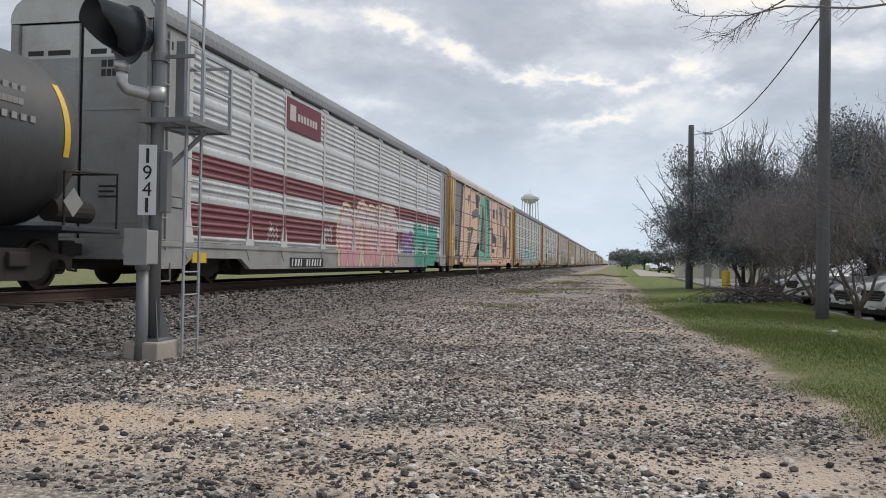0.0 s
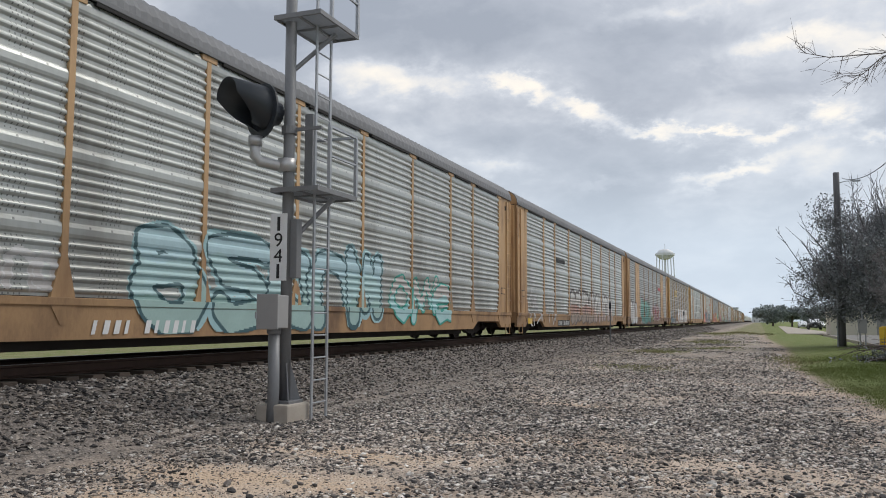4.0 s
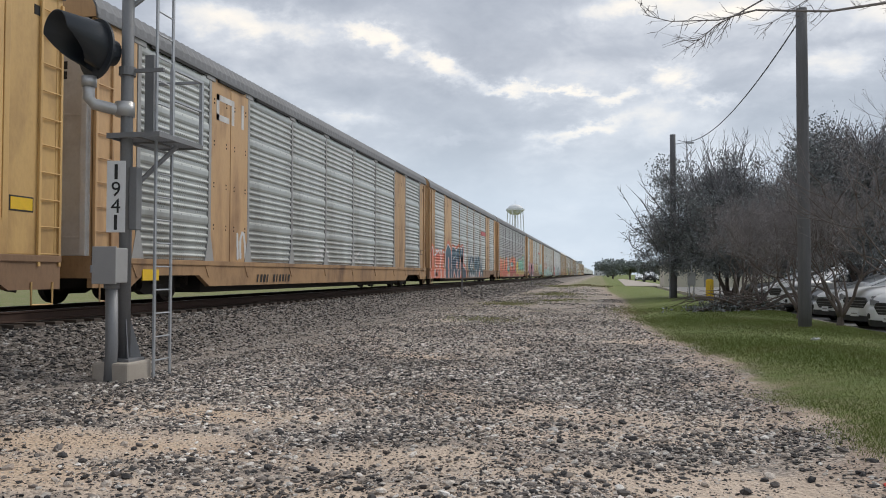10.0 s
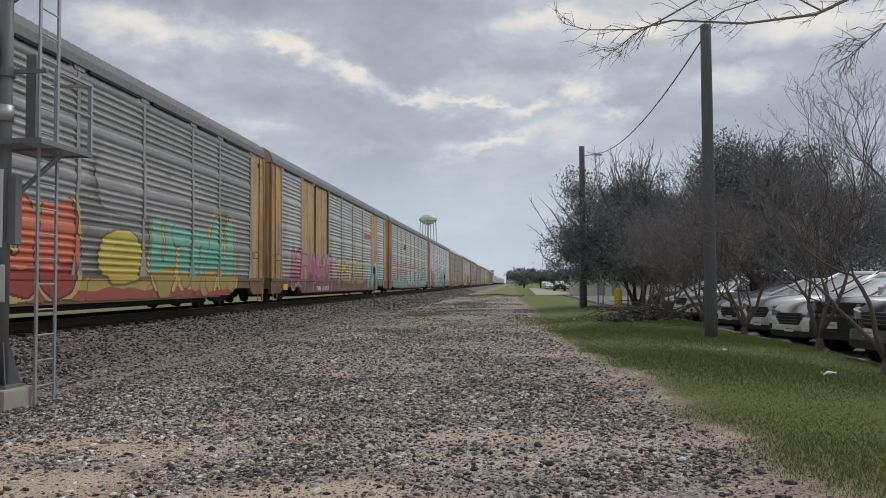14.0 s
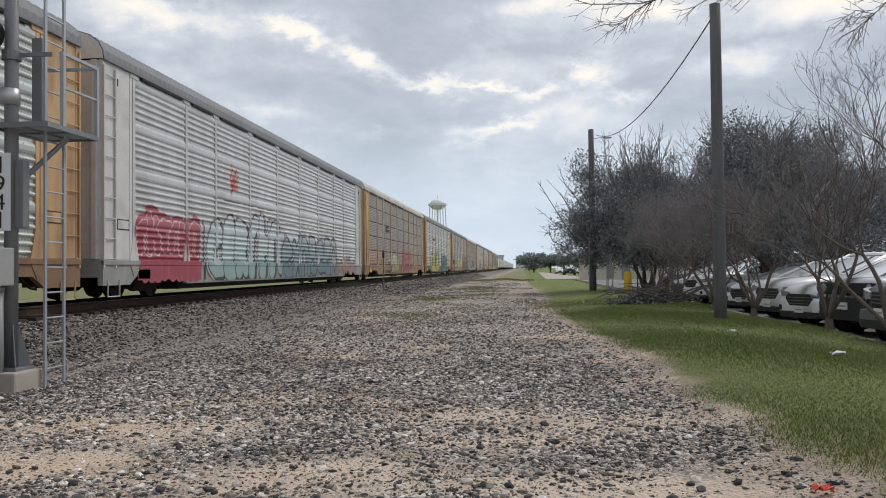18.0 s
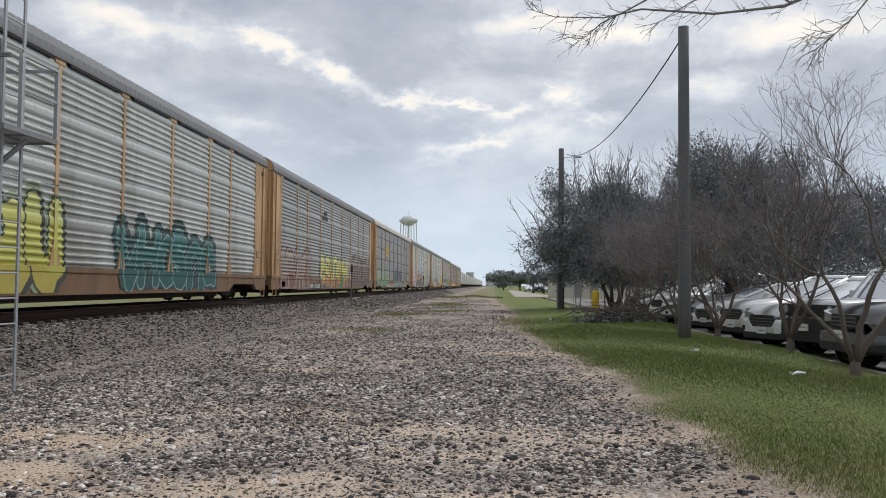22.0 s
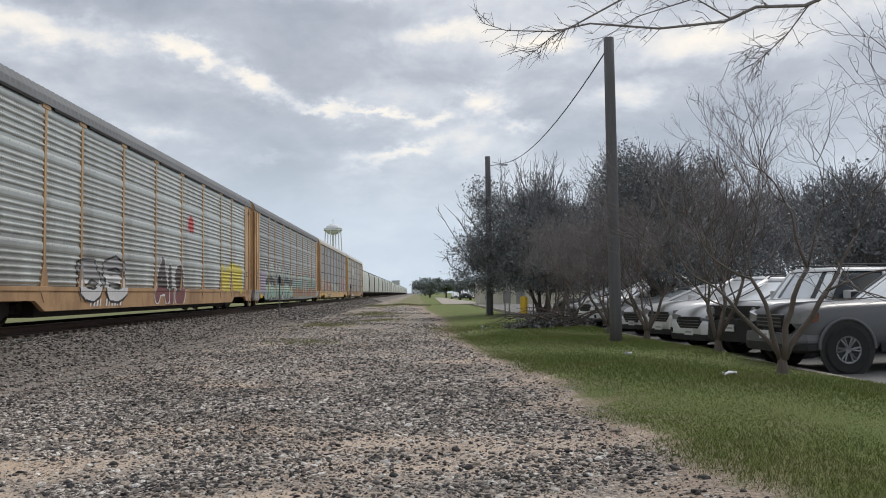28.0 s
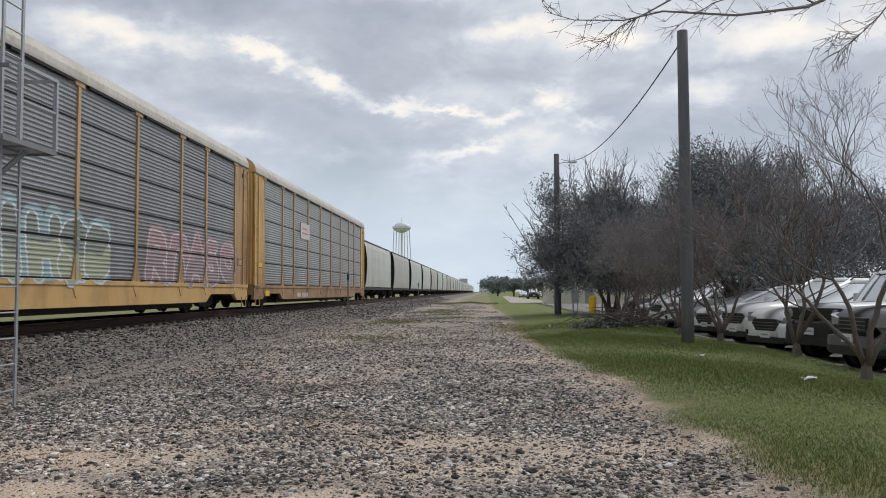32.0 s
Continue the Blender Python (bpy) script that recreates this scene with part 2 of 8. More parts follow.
M = {}
M["steel"] = material("galvanised_steel", (0.42, 0.44, 0.47), 0.5, 0.5, scale=3, amount=0.3, fine=40)
M["mast"] = material("mast_grey", (0.235, 0.24, 0.25), 0.55, 0.3, scale=2.5, amount=0.4, stretch=(1, 1, 0.4))
M["silver"] = material("aluminium_paint", (0.52, 0.52, 0.52), 0.4, 0.6, scale=8, amount=0.3)
M["black"] = material("black_paint", (0.028, 0.034, 0.042), 0.45, 0.0, dark=(0.04, 0.046, 0.055), scale=4)
M["blackgloss"] = material("black_gloss", (0.012, 0.012, 0.014), 0.25, 0.0, bump=0.0)
M["under"] = material("underframe_grime_and_shade", (0.028, 0.024, 0.022), 0.9, dark=(0.05, 0.04, 0.032), scale=3)
M["wheel"] = material("wheel_steel", (0.06, 0.045, 0.038), 0.6, 0.5, dark=(0.03, 0.025, 0.02), scale=5)
M["rail"] = material("rail_rust", (0.10, 0.06, 0.045), 0.75, 0.3, dark=(0.05, 0.035, 0.03), scale=4)
M["railtop"] = material("rail_polished", (0.35, 0.33, 0.32), 0.3, 0.9)
M["tie"] = material("tie_wood", (0.085, 0.065, 0.052), 0.9, dark=(0.04, 0.032, 0.028), scale=6, spread=0.25, stretch=(0.3, 2, 2))
M["concrete"] = material("concrete", (0.42, 0.38, 0.33), 0.9, dark=(0.27, 0.23, 0.19), scale=5, fine=90, bump=0.3)
M["box"] = material("signal_box_grey", (0.36, 0.36, 0.36), 0.55, 0.1, scale=2.5, amount=0.25)
M["white"] = material("white_paint", (0.74, 0.75, 0.76), 0.5, 0.0, dark=(0.55, 0.55, 0.54), scale=5, amount=0.3)
M["ink"] = material("black_letters", (0.015, 0.015, 0.016), 0.6)
M["pole"] = material("pole_wood", (0.15, 0.148, 0.152), 0.9, dark=(0.065, 0.063, 0.066), scale=5, fine=50, stretch=(3, 3, 0.25), bump=0.4)
M["yellow"] = material("bollard_yellow", (0.78, 0.50, 0.02), 0.5, dark=(0.55, 0.34, 0.03), scale=6, amount=0.3)
M["bark"] = material("crepe_bark", (0.15, 0.122, 0.107), 0.85, dark=(0.07, 0.058, 0.052), scale=7, fine=40, stretch=(1, 1, 0.4))
M["twig"] = material("twig", (0.235, 0.214, 0.214), 0.9, dark=(0.165, 0.15, 0.152), island=0.3)
M["leaf"] = material("oak_leaf", (0.20, 0.215, 0.217), 0.6, dark=(0.135, 0.147, 0.152), scale=3, island=0.45, bump=0)
# haze of distance is put into this pale leaf colour
M["leaf_far"] = material("far_leaf_hazed", (0.31, 0.345, 0.34), 0.9, dark=(0.23, 0.26, 0.265), scale=0.4, island=0.3, bump=0)
M["asphalt"] = material("asphalt", (0.20, 0.195, 0.185), 0.9, dark=(0.13, 0.127, 0.122), scale=0.8, fine=120, bump=0.3)
M["oaktwig"] = material("oak_twig", (0.20, 0.197, 0.204), 0.9, dark=(0.135, 0.133, 0.139), island=0.3)
M["grass"] = material("grass_blade", (0.155, 0.200, 0.042), 0.65, dark=(0.115, 0.152, 0.033), scale=0.7, island=0.18, bump=0, stain=(0.24, 0.205, 0.09), stain_amount=0.5, stain_scale=0.6)


def stone_material(name, stops, per_object=False):
    """Crushed stone: every piece takes a tone of its own from the mix."""
    mt = bpy.data.materials.new(name)
    mt.use_nodes = True
    nt = mt.node_tree
    N, Lk = nt.nodes.new, nt.links.new
    b = nt.nodes["Principled BSDF"]
    b.inputs["Roughness"].default_value = 0.85
    src, r = N("ShaderNodeObjectInfo" if per_object else "ShaderNodeNewGeometry"), N("ShaderNodeValToRGB")
    Lk(src.outputs["Random" if per_object else "Random Per Island"], r.inputs[0])
    e = r.color_ramp.elements
    e[0].position, e[0].color = stops[0][0], (*stops[0][1], 1)
    e[1].position, e[1].color = stops[-1][0], (*stops[-1][1], 1)
    for p, c in stops[1:-1]:
        e.new(p).color = (*c, 1)
    tc, n = N("ShaderNodeTexCoord"), N("ShaderNodeTexNoise")
    n.inputs["Scale"].default_value, n.inputs["Detail"].default_value = 55.0, 4.0
    Lk(tc.outputs["Object"], n.inputs["Vector"])
    x = N("ShaderNodeMix")
    x.data_type, x.blend_type = "RGBA", "MULTIPLY"
    x.inputs[0].default_value = 0.7
    rr = N("ShaderNodeMapRange")
    rr.inputs["From Min"].default_value, rr.inputs["From Max"].default_value, rr.inputs["To Min"].default_value, rr.inputs["To Max"].default_value = 0.3, 0.7, 0.55, 1.15
    Lk(n.outputs["Fac"], rr.inputs["Value"])
    Lk(r.outputs[0], x.inputs[6])
    Lk(rr.outputs[0], x.inputs[7])
    col = x.outputs[2]
    if not per_object:
        # drifts of darker rock: in patches, and where ballast has spilled from the track
        big, sx = N("ShaderNodeTexNoise"), N("ShaderNodeSeparateXYZ")
        big.inputs["Scale"].default_value, big.inputs["Detail"].default_value = 0.33, 3.0
        Lk(tc.outputs["Object"], big.inputs["Vector"])
        Lk(tc.outputs["Object"], sx.inputs[0])
        k1, k2, mn, dk = N("ShaderNodeMapRange"), N("ShaderNodeMapRange"), N("ShaderNodeMath"), N("ShaderNodeMix")
        for k, lo, hi, low, src_ in ((k1, 0.42, 0.56, 0.62, big.outputs["Fac"]), (k2, -7.4, -4.6, 0.52, sx.outputs["X"])):
            k.inputs["From Min"].default_value, k.inputs["From Max"].default_value, k.inputs["To Min"].default_value, k.inputs["To Max"].default_value = lo, hi, low, 1.0
            Lk(src_, k.inputs["Value"])
        mn.operation = "MINIMUM"
        Lk(k1.outputs[0], mn.inputs[0])
        Lk(k2.outputs[0], mn.inputs[1])
        dk.data_type, dk.blend_type = "RGBA", "MULTIPLY"
        dk.inputs[0].default_value = 1.0
        Lk(col, dk.inputs[6])
        Lk(mn.outputs[0], dk.inputs[7])
        col = dk.outputs[2]
    Lk(col, b.inputs["Base Color"])
    bp = N("ShaderNodeBump")
    bp.inputs["Strength"].default_value, bp.inputs["Distance"].default_value = 0.35, 0.01
    Lk(n.outputs["Fac"], bp.inputs["Height"])
    Lk(bp.outputs[0], b.inputs["Normal"])
    return mt


TONES = [(0.0, (0.030, 0.029, 0.031)), (0.31, (0.085, 0.080, 0.080)), (0.48, (0.20, 0.176, 0.160)), (0.65, (0.43, 0.365, 0.31)), (0.83, (0.74, 0.66, 0.58)), (1.0, (0.93, 0.90, 0.86))]
M["stone"] = stone_material("crushed_stone", TONES)
M["stonepart"] = stone_material("loose_stone", TONES, True)
M["ballast"] = stone_material("track_ballast", [(p, tuple(0.95 * q for q in c)) for p, c in TONES])


# ---------------------------------------------------------------- mesh helpers
class Shape:
    """Collects faces for one mesh."""

    def __init__(self):
        self.v, self.f, self.k = [], [], []

    def add(self, verts, faces, k=0):
        o = len(self.v)
        self.v += [tuple(p) for p in verts]
        self.f += [tuple(i + o for i in f) for f in faces]
        self.k += [k] * len(faces)
        return self

    def box(self, x0, x1, y0, y1, z0, z1, k=0, c=0.0):
        """A box, with chamfered edges where c is given."""
        if c <= 0:
            v = [(x, y, z) for x in (x0, x1) for y in (y0, y1) for z in (z0, z1)]
            return self.add(v, [(0, 1, 3, 2), (4, 6, 7, 5), (0, 4, 5, 1), (2, 3, 7, 6), (0, 2, 6, 4), (1, 5, 7, 3)], k)
        bm = bmesh.new()
        bmesh.ops.create_cube(bm, size=1.0)
        for q in bm.verts:
            q.co = Vector(((x0 + x1) / 2 + q.co.x * (x1 - x0), (y0 + y1) / 2 + q.co.y * (y1 - y0), (z0 + z1) / 2 + q.co.z * (z1 - z0)))
        bmesh.ops.bevel(bm, geom=bm.edges[:], offset=c, segments=2, affect="EDGES", profile=0.6)
        bm.verts.index_update()
        self.add([q.co[:] for q in bm.verts], [[q.index for q in f.verts] for f in bm.faces], k)
        bm.free()
        return self

    def tube(self, pts, radii, n=8, k=0, cap=True):
        """A round bar along points, with a radius at each."""
        pts = [Vector(p) for p in pts]
        if isinstance(radii, (int, float)):
            radii = [radii] * len(pts)
        rings, o = [], len(self.v)
        side = None
        for i, p in enumerate(pts):
            d = (pts[min(i + 1, len(pts) - 1)] - pts[max(i - 1, 0)])
            d = d.normalized() if d.length > 1e-9 else Vector((0, 0, 1))
            if side is None:
                side = d.orthogonal().normalized()
            side = (side - d * side.dot(d))
            side = side.normalized() if side.length > 1e-6 else d.orthogonal().normalized()
            up = d.cross(side)
            for j in range(n):
                a = 2 * math.pi * j / n
                self.v.append(tuple(p + (side * math.cos(a) + up * math.sin(a)) * radii[i]))
        for i in range(len(pts) - 1):
            for j in range(n):
                a, b = o + i * n + j, o + i * n + (j + 1) % n
                self.f.append((a, b, b + n, a + n))
                self.k.append(k)
        if cap:
            self.f += [tuple(o + j for j in reversed(range(n))), tuple(o + (len(pts) - 1) * n + j for j in range(n))]
            self.k += [k, k]
        return self

    def prism(self, outline, a, b, axis="x", k=0):
        """An outline in the other two axes, pushed from a to b along axis."""
        at = {"x": lambda t, p: (t, p[0], p[1]), "y": lambda t, p: (p[0], t, p[1]), "z": lambda t, p: (p[0], p[1], t)}[axis]
        n, v = len(outline), [at(t, p) for t in (a, b) for p in outline]
        f = [(i, (i + 1) % n, (i + 1) % n + n, i + n) for i in range(n)] + [tuple(reversed(range(n))), tuple(range(n, 2 * n))]
        return self.add(v, f, k)

    def lathe(self, profile, n=24, k=0, origin=(0, 0, 0), axis="z"):
        """A profile of (radius, height) turned round an axis."""
        o, (ox, oy, oz) = len(self.v), origin
        for r, h in profile:
            for j in range(n):
                a = 2 * math.pi * j / n
                c, s = r * math.cos(a), r * math.sin(a)
                p = {"z": (c, s, h), "x": (h, c, s), "y": (s, h, c)}[axis]
                self.v.append((ox + p[0], oy + p[1], oz + p[2]))
        for i in range(len(profile) - 1):
            for j in range(n):
                a, b = o + i * n + j, o + i * n + (j + 1) % n
                self.f.append((a, b, b + n, a + n))
                self.k.append(k)
        return self

    def mesh(self, name, smooth=False):
        me = bpy.data.meshes.new(name)
        me.from_pydata(self.v, [], self.f)
        if any(self.k):
            me.polygons.foreach_set("material_index", self.k)
        if smooth:
            me.polygons.foreach_set("use_smooth", [True] * len(me.polygons))
        me.update()
        return me


def dress(ob, mats):
    """Materials on the object, so that alike things can share a mesh."""
    mats = mats if isinstance(mats, (list, tuple)) else [mats]
    while len(ob.data.materials) < len(mats):
        ob.data.materials.append(None)
    for slot, mt in zip(ob.material_slots, mats):
        slot.link = "OBJECT"
        slot.material = mt
    return ob


def part(name, shape, mats, parent=None, label="", at=None, smooth=False):
    me = shape.mesh(name, smooth) if isinstance(shape, Shape) else shape
    ob = dress(new(name, me), mats)
    ob.parent = parent
    if at is not None:
        ob.matrix_basis = at
    if label:
        ob["label"] = label
    return ob


def thing(name, label, category, at=None, group="", kind=""):
    ob = new(name)
    ob.empty_display_size = 0.2
    if at is not None:
        ob.matrix_basis = at
    return tagged(ob, label, category, group, kind)


def step(a, b, x):
    t = np.clip((np.asarray(x, float) - a) / (b - a), 0, 1)
    return t * t * (3 - 2 * t)


# ---------------------------------------------------------------- ground
TRACK_X, RAIL_Z, SIDE = -10.4, 0.85, 1.6


EDGE = [(4.0, 2.25), (7.0, 2.10), (8.3, 2.03), (9.8, 1.90), (11.3, 1.96), (13.0, 2.05), (16.0, 1.85), (20.0, 1.40), (24.0, 1.30), (30.0, 1.02), (48.0, 1.20), (76.0, 0.40)]


def edge_of_grass(y):
    """Where the lawn begins, along the track."""
    y = np.asarray(y, float)
    return np.interp(y, [a for a, _ in EDGE], [b for _, b in EDGE]) + 0.05 * np.sin(y * 2.3 + 1)


def ground_z(x, y):
    x, y = np.asarray(x, float), np.asarray(y, float)
    z = 0.60 * step(-6.6, -8.7, x) * step(-14.6, -12.2, x) + 0.12 * step(-12.2, -14.6, x)
    z = z + 0.25 * step(1.2, 3.6, x) * (1 - 0.75 * step(26, 62, y))
    z = z + (0.018 * np.sin(x * 1.7 + 0.6 * y) + 0.014 * np.sin(y * 1.1 - x * 0.7)) * step(-9.0, -7.0, x)
    z = z - 0.21 * step(5.85, 6.2, x) * step(3, 4, y)
    z = z + 0.38 * np.exp(-((x + 1.6) / 2.2) ** 2 - ((y - 84) / 5.0) ** 2)
    return z


def spaced(fine0, fine1, stepsize, far0, far1, growth=1.35):
    mid = list(np.arange(fine0, fine1 + 1e-6, stepsize))
    s, p, hi = stepsize, fine1, []
    while p < far1:
        s *= growth
        p = min(p + s, far1)
        hi.append(p)
    s, p, lo = stepsize, fine0, []
    while p > far0:
        s *= growth
        p = max(p - s, far0)
        lo.append(p)
    return np.array(lo[::-1] + mid + hi)


SANDY = [(-4.7, 6.5, 1.05), (-4.5, 5.4, 0.9), (-4.2, 8.2, 0.85), (-3.6, 6.6, 0.8), (-2.4, 9.8, 0.75), (-0.8, 9.0, 0.85), (-0.3, 7.7, 0.7), (-1.5, 6.3, 0.75), (-1.8, 5.1, 0.8),
         (1.85, 11.4, 0.7), (0.8, 6.0, 0.8), (1.6, 8.5, 0.8), (1.7, 14.0, 0.7), (1.2, 18.5, 0.7), (-3.0, 14.5, 0.5)]


def ground_material():
    mt = bpy.data.materials.new("ground_gravel_and_grass")
    mt.use_nodes = True
    nt = mt.node_tree
    N, Lk = nt.nodes.new, nt.links.new
    b = nt.nodes["Principled BSDF"]
    b.inputs["Roughness"].default_value = 0.92
    tc, sep = N("ShaderNodeTexCoord"), N("ShaderNodeSeparateXYZ")
    Lk(tc.outputs["Object"], sep.inputs[0])

    def m(op, a, c=None, clamp=False):
        n = N("ShaderNodeMath")
        n.operation, n.use_clamp = op, clamp
        for i, v in enumerate((a, c)):
            if v is None:
                continue
            if isinstance(v, (int, float)):
                n.inputs[i].default_value = v
            else:
                Lk(v, n.inputs[i])
        return n.outputs[0]

    def noise_of(s, d=5.0, r=0.6):
        n = N("ShaderNodeTexNoise")
        n.inputs["Scale"].default_value, n.inputs["Detail"].default_value, n.inputs["Roughness"].default_value = s, d, r
        Lk(tc.outputs["Object"], n.inputs["Vector"])
        return n.outputs["Fac"]

    def span(v, lo, hi, top=1.0):
        r = N("ShaderNodeMapRange")
        r.inputs["From Min"].default_value, r.inputs["From Max"].default_value, r.inputs["To Max"].default_value = lo, hi, top
        Lk(v, r.inputs["Value"])
        return r.outputs[0]

    def mix(fac, a, c):
        x = N("ShaderNodeMix")
        x.data_type = "RGBA"
        for s, v in ((0, fac), (6, a), (7, c)):
            if isinstance(v, (int, float)):
                x.inputs[s].default_value = v
            elif isinstance(v, tuple):
                x.inputs[s].default_value = (*v, 1)
            else:
                Lk(v, x.inputs[s])
        return x.outputs[2]

    vor = N("ShaderNodeTexVoronoi")
    vor.inputs["Scale"].default_value = 26.0
    Lk(tc.outputs["Object"], vor.inputs["Vector"])
    vs = N("ShaderNodeSeparateColor")
    Lk(vor.outputs["Color"], vs.inputs[0])
    grit = mix(span(vs.outputs[0], 0.0, 1.0), (0.20, 0.18, 0.168), (0.66, 0.565, 0.48))
    grit = mix(span(vor.outputs["Distance"], 0.25, 0.7, 0.7), grit, (0.10, 0.09, 0.082))
    dirt = mix(span(noise_of(30, 4), 0.35, 0.7), (0.66, 0.535, 0.425), (0.50, 0.395, 0.31))
    dirt = mix(span(noise_of(0.55, 6), 0.52, 0.64, 0.75), dirt, (0.20, 0.145, 0.11))
    # bare sandy places between the stones
    wx, wy = m("MULTIPLY", m("SUBTRACT", noise_of(2.2, 6), 0.5), 1.6), m("MULTIPLY", m("SUBTRACT", noise_of(2.6, 6), 0.5), 1.3)
    bare = None
    for a, c, r in SANDY:
        p = m("DIVIDE", m("ADD", m("SUBTRACT", sep.outputs["X"], a), wx), 1.5 * r)
        q = m("DIVIDE", m("ADD", m("SUBTRACT", sep.outputs["Y"], c), wy), 0.62 * r)
        g = m("EXPONENT", m("MULTIPLY", m("ADD", m("MULTIPLY", p, p), m("MULTIPLY", q, q)), -1.0))
        bare = g if bare is None else m("MAXIMUM", bare, g)
    base = mix(span(m("ADD", m("MULTIPLY", noise_of(0.75, 5), 0.55), m("MULTIPLY", bare, 0.30)), 0.26, 0.40, 0.9), grit, dirt)
    sand = mix(span(noise_of(18, 5), 0.35, 0.7), (0.66, 0.50, 0.36), (0.50, 0.375, 0.27))
    base = mix(m("MULTIPLY", span(bare, 0.45, 0.95, 0.9), span(sep.outputs["X"], -1.0, -4.0)), base, sand)
    # darker ballast by the track
    base = mix(span(sep.outputs["X"], -5.6, -7.4, 0.9), base, mix(span(vs.outputs[1], 0, 1), (0.07, 0.064, 0.06), (0.24, 0.21, 0.19)))
    er, ers = N("ShaderNodeValToRGB"), N("ShaderNodeSeparateColor")
    el = er.color_ramp.elements
    el[0].position, el[0].color = EDGE[0][0] / 80, (EDGE[0][1] / 4,) * 3 + (1,)
    el[1].position, el[1].color = EDGE[-1][0] / 80, (EDGE[-1][1] / 4,) * 3 + (1,)
    for ya, xa in EDGE[1:-1]:
        el.new(ya / 80).color = (xa / 4,) * 3 + (1,)
    Lk(m("DIVIDE", sep.outputs["Y"], 80.0), er.inputs[0])
    Lk(er.outputs[0], ers.inputs[0])
    edge = m("MULTIPLY", ers.outputs[0], 4.0)
    green = mix(span(noise_of(1.1, 5), 0.35, 0.7), (0.125, 0.168, 0.034), (0.165, 0.190, 0.046))
    green = mix(span(noise_of(35, 3), 0.4, 0.7, 0.3), green, (0.10, 0.14, 0.034))
    green = mix(m("MULTIPLY", span(noise_of(3.5, 6), 0.42, 0.62, 0.7), span(m("SUBTRACT", sep.outputs["X"], edge), 1.3, 0.1)), green, (0.27, 0.21, 0.13))
    green = mix(span(noise_of(0.5, 6), 0.54, 0.70, 0.5), green, (0.27, 0.23, 0.12))
    # the lawn's ragged edge, drawing in with distance
    e = edge
    over = m("ADD", m("SUBTRACT", sep.outputs["X"], e), m("MULTIPLY", m("SUBTRACT", noise_of(1.9, 7), 0.5), 1.0))
    lawn = span(over, -0.02, 0.34)
    # trodden bare soil along the lawn's edge
    soil = mix(span(noise_of(40, 4), 0.35, 0.7), (0.42, 0.325, 0.255), (0.30, 0.225, 0.17))
    base = mix(m("MULTIPLY", span(over, -0.9, -0.25), span(noise_of(2.0, 5), 0.36, 0.56, 0.85)), base, soil)
    back = span(m("ADD", m("MULTIPLY", sep.outputs["X"], -1.0), m("MULTIPLY", noise_of(0.9, 5), 1.5)), 15.2, 15.9)
    # weeds in the gravel further along, and rough ground past the drive
    weed = m("MULTIPLY", span(noise_of(0.28, 6, 0.7), 0.53, 0.68, 0.45), m("MULTIPLY", span(sep.outputs["Y"], 20.0, 34.0), span(sep.outputs["X"], -8.0, -6.6)))
    far = m("MULTIPLY", span(sep.outputs["Y"], 88.0, 110.0, 0.8), span(sep.outputs["X"], -5.0, -3.0))
    mask = m("MAXIMUM", m("MAXIMUM", lawn, back), m("MAXIMUM", weed, far))
    Lk(mix(mask, base, green), b.inputs["Base Color"])
    bp = N("ShaderNodeBump")
    bp.inputs["Strength"].default_value, bp.inputs["Distance"].default_value = 0.7, 0.03
    Lk(m("SUBTRACT", noise_of(45, 3), vor.outputs["Distance"]), bp.inputs["Height"])
    Lk(bp.outputs[0], b.inputs["Normal"])
    return mt


def build_ground():
    xs = spaced(-16, 9, 0.35, -2500, 2500)
    ys = spaced(-4, 100, 0.7, -900, 4000)
    X, Y = np.meshgrid(xs, ys)
    Z = ground_z(X, Y)
    v = np.stack([X, Y, Z], -1).reshape(-1, 3)
    nx, ny = len(xs), len(ys)
    i = (np.arange(ny - 1)[:, None] * nx + np.arange(nx - 1)).ravel()
    f = np.stack([i, i + 1, i + 1 + nx, i + nx], 1)
    me = bpy.data.meshes.new("ground")
    me.from_pydata(v.tolist(), [], f.tolist())
    me.polygons.foreach_set("use_smooth", [True] * len(me.polygons))
    me.materials.append(ground_material())
    return tagged(new("ground", me), "gravel verge with sandy patches and a green lawn beside it", "ground", kind="structure")


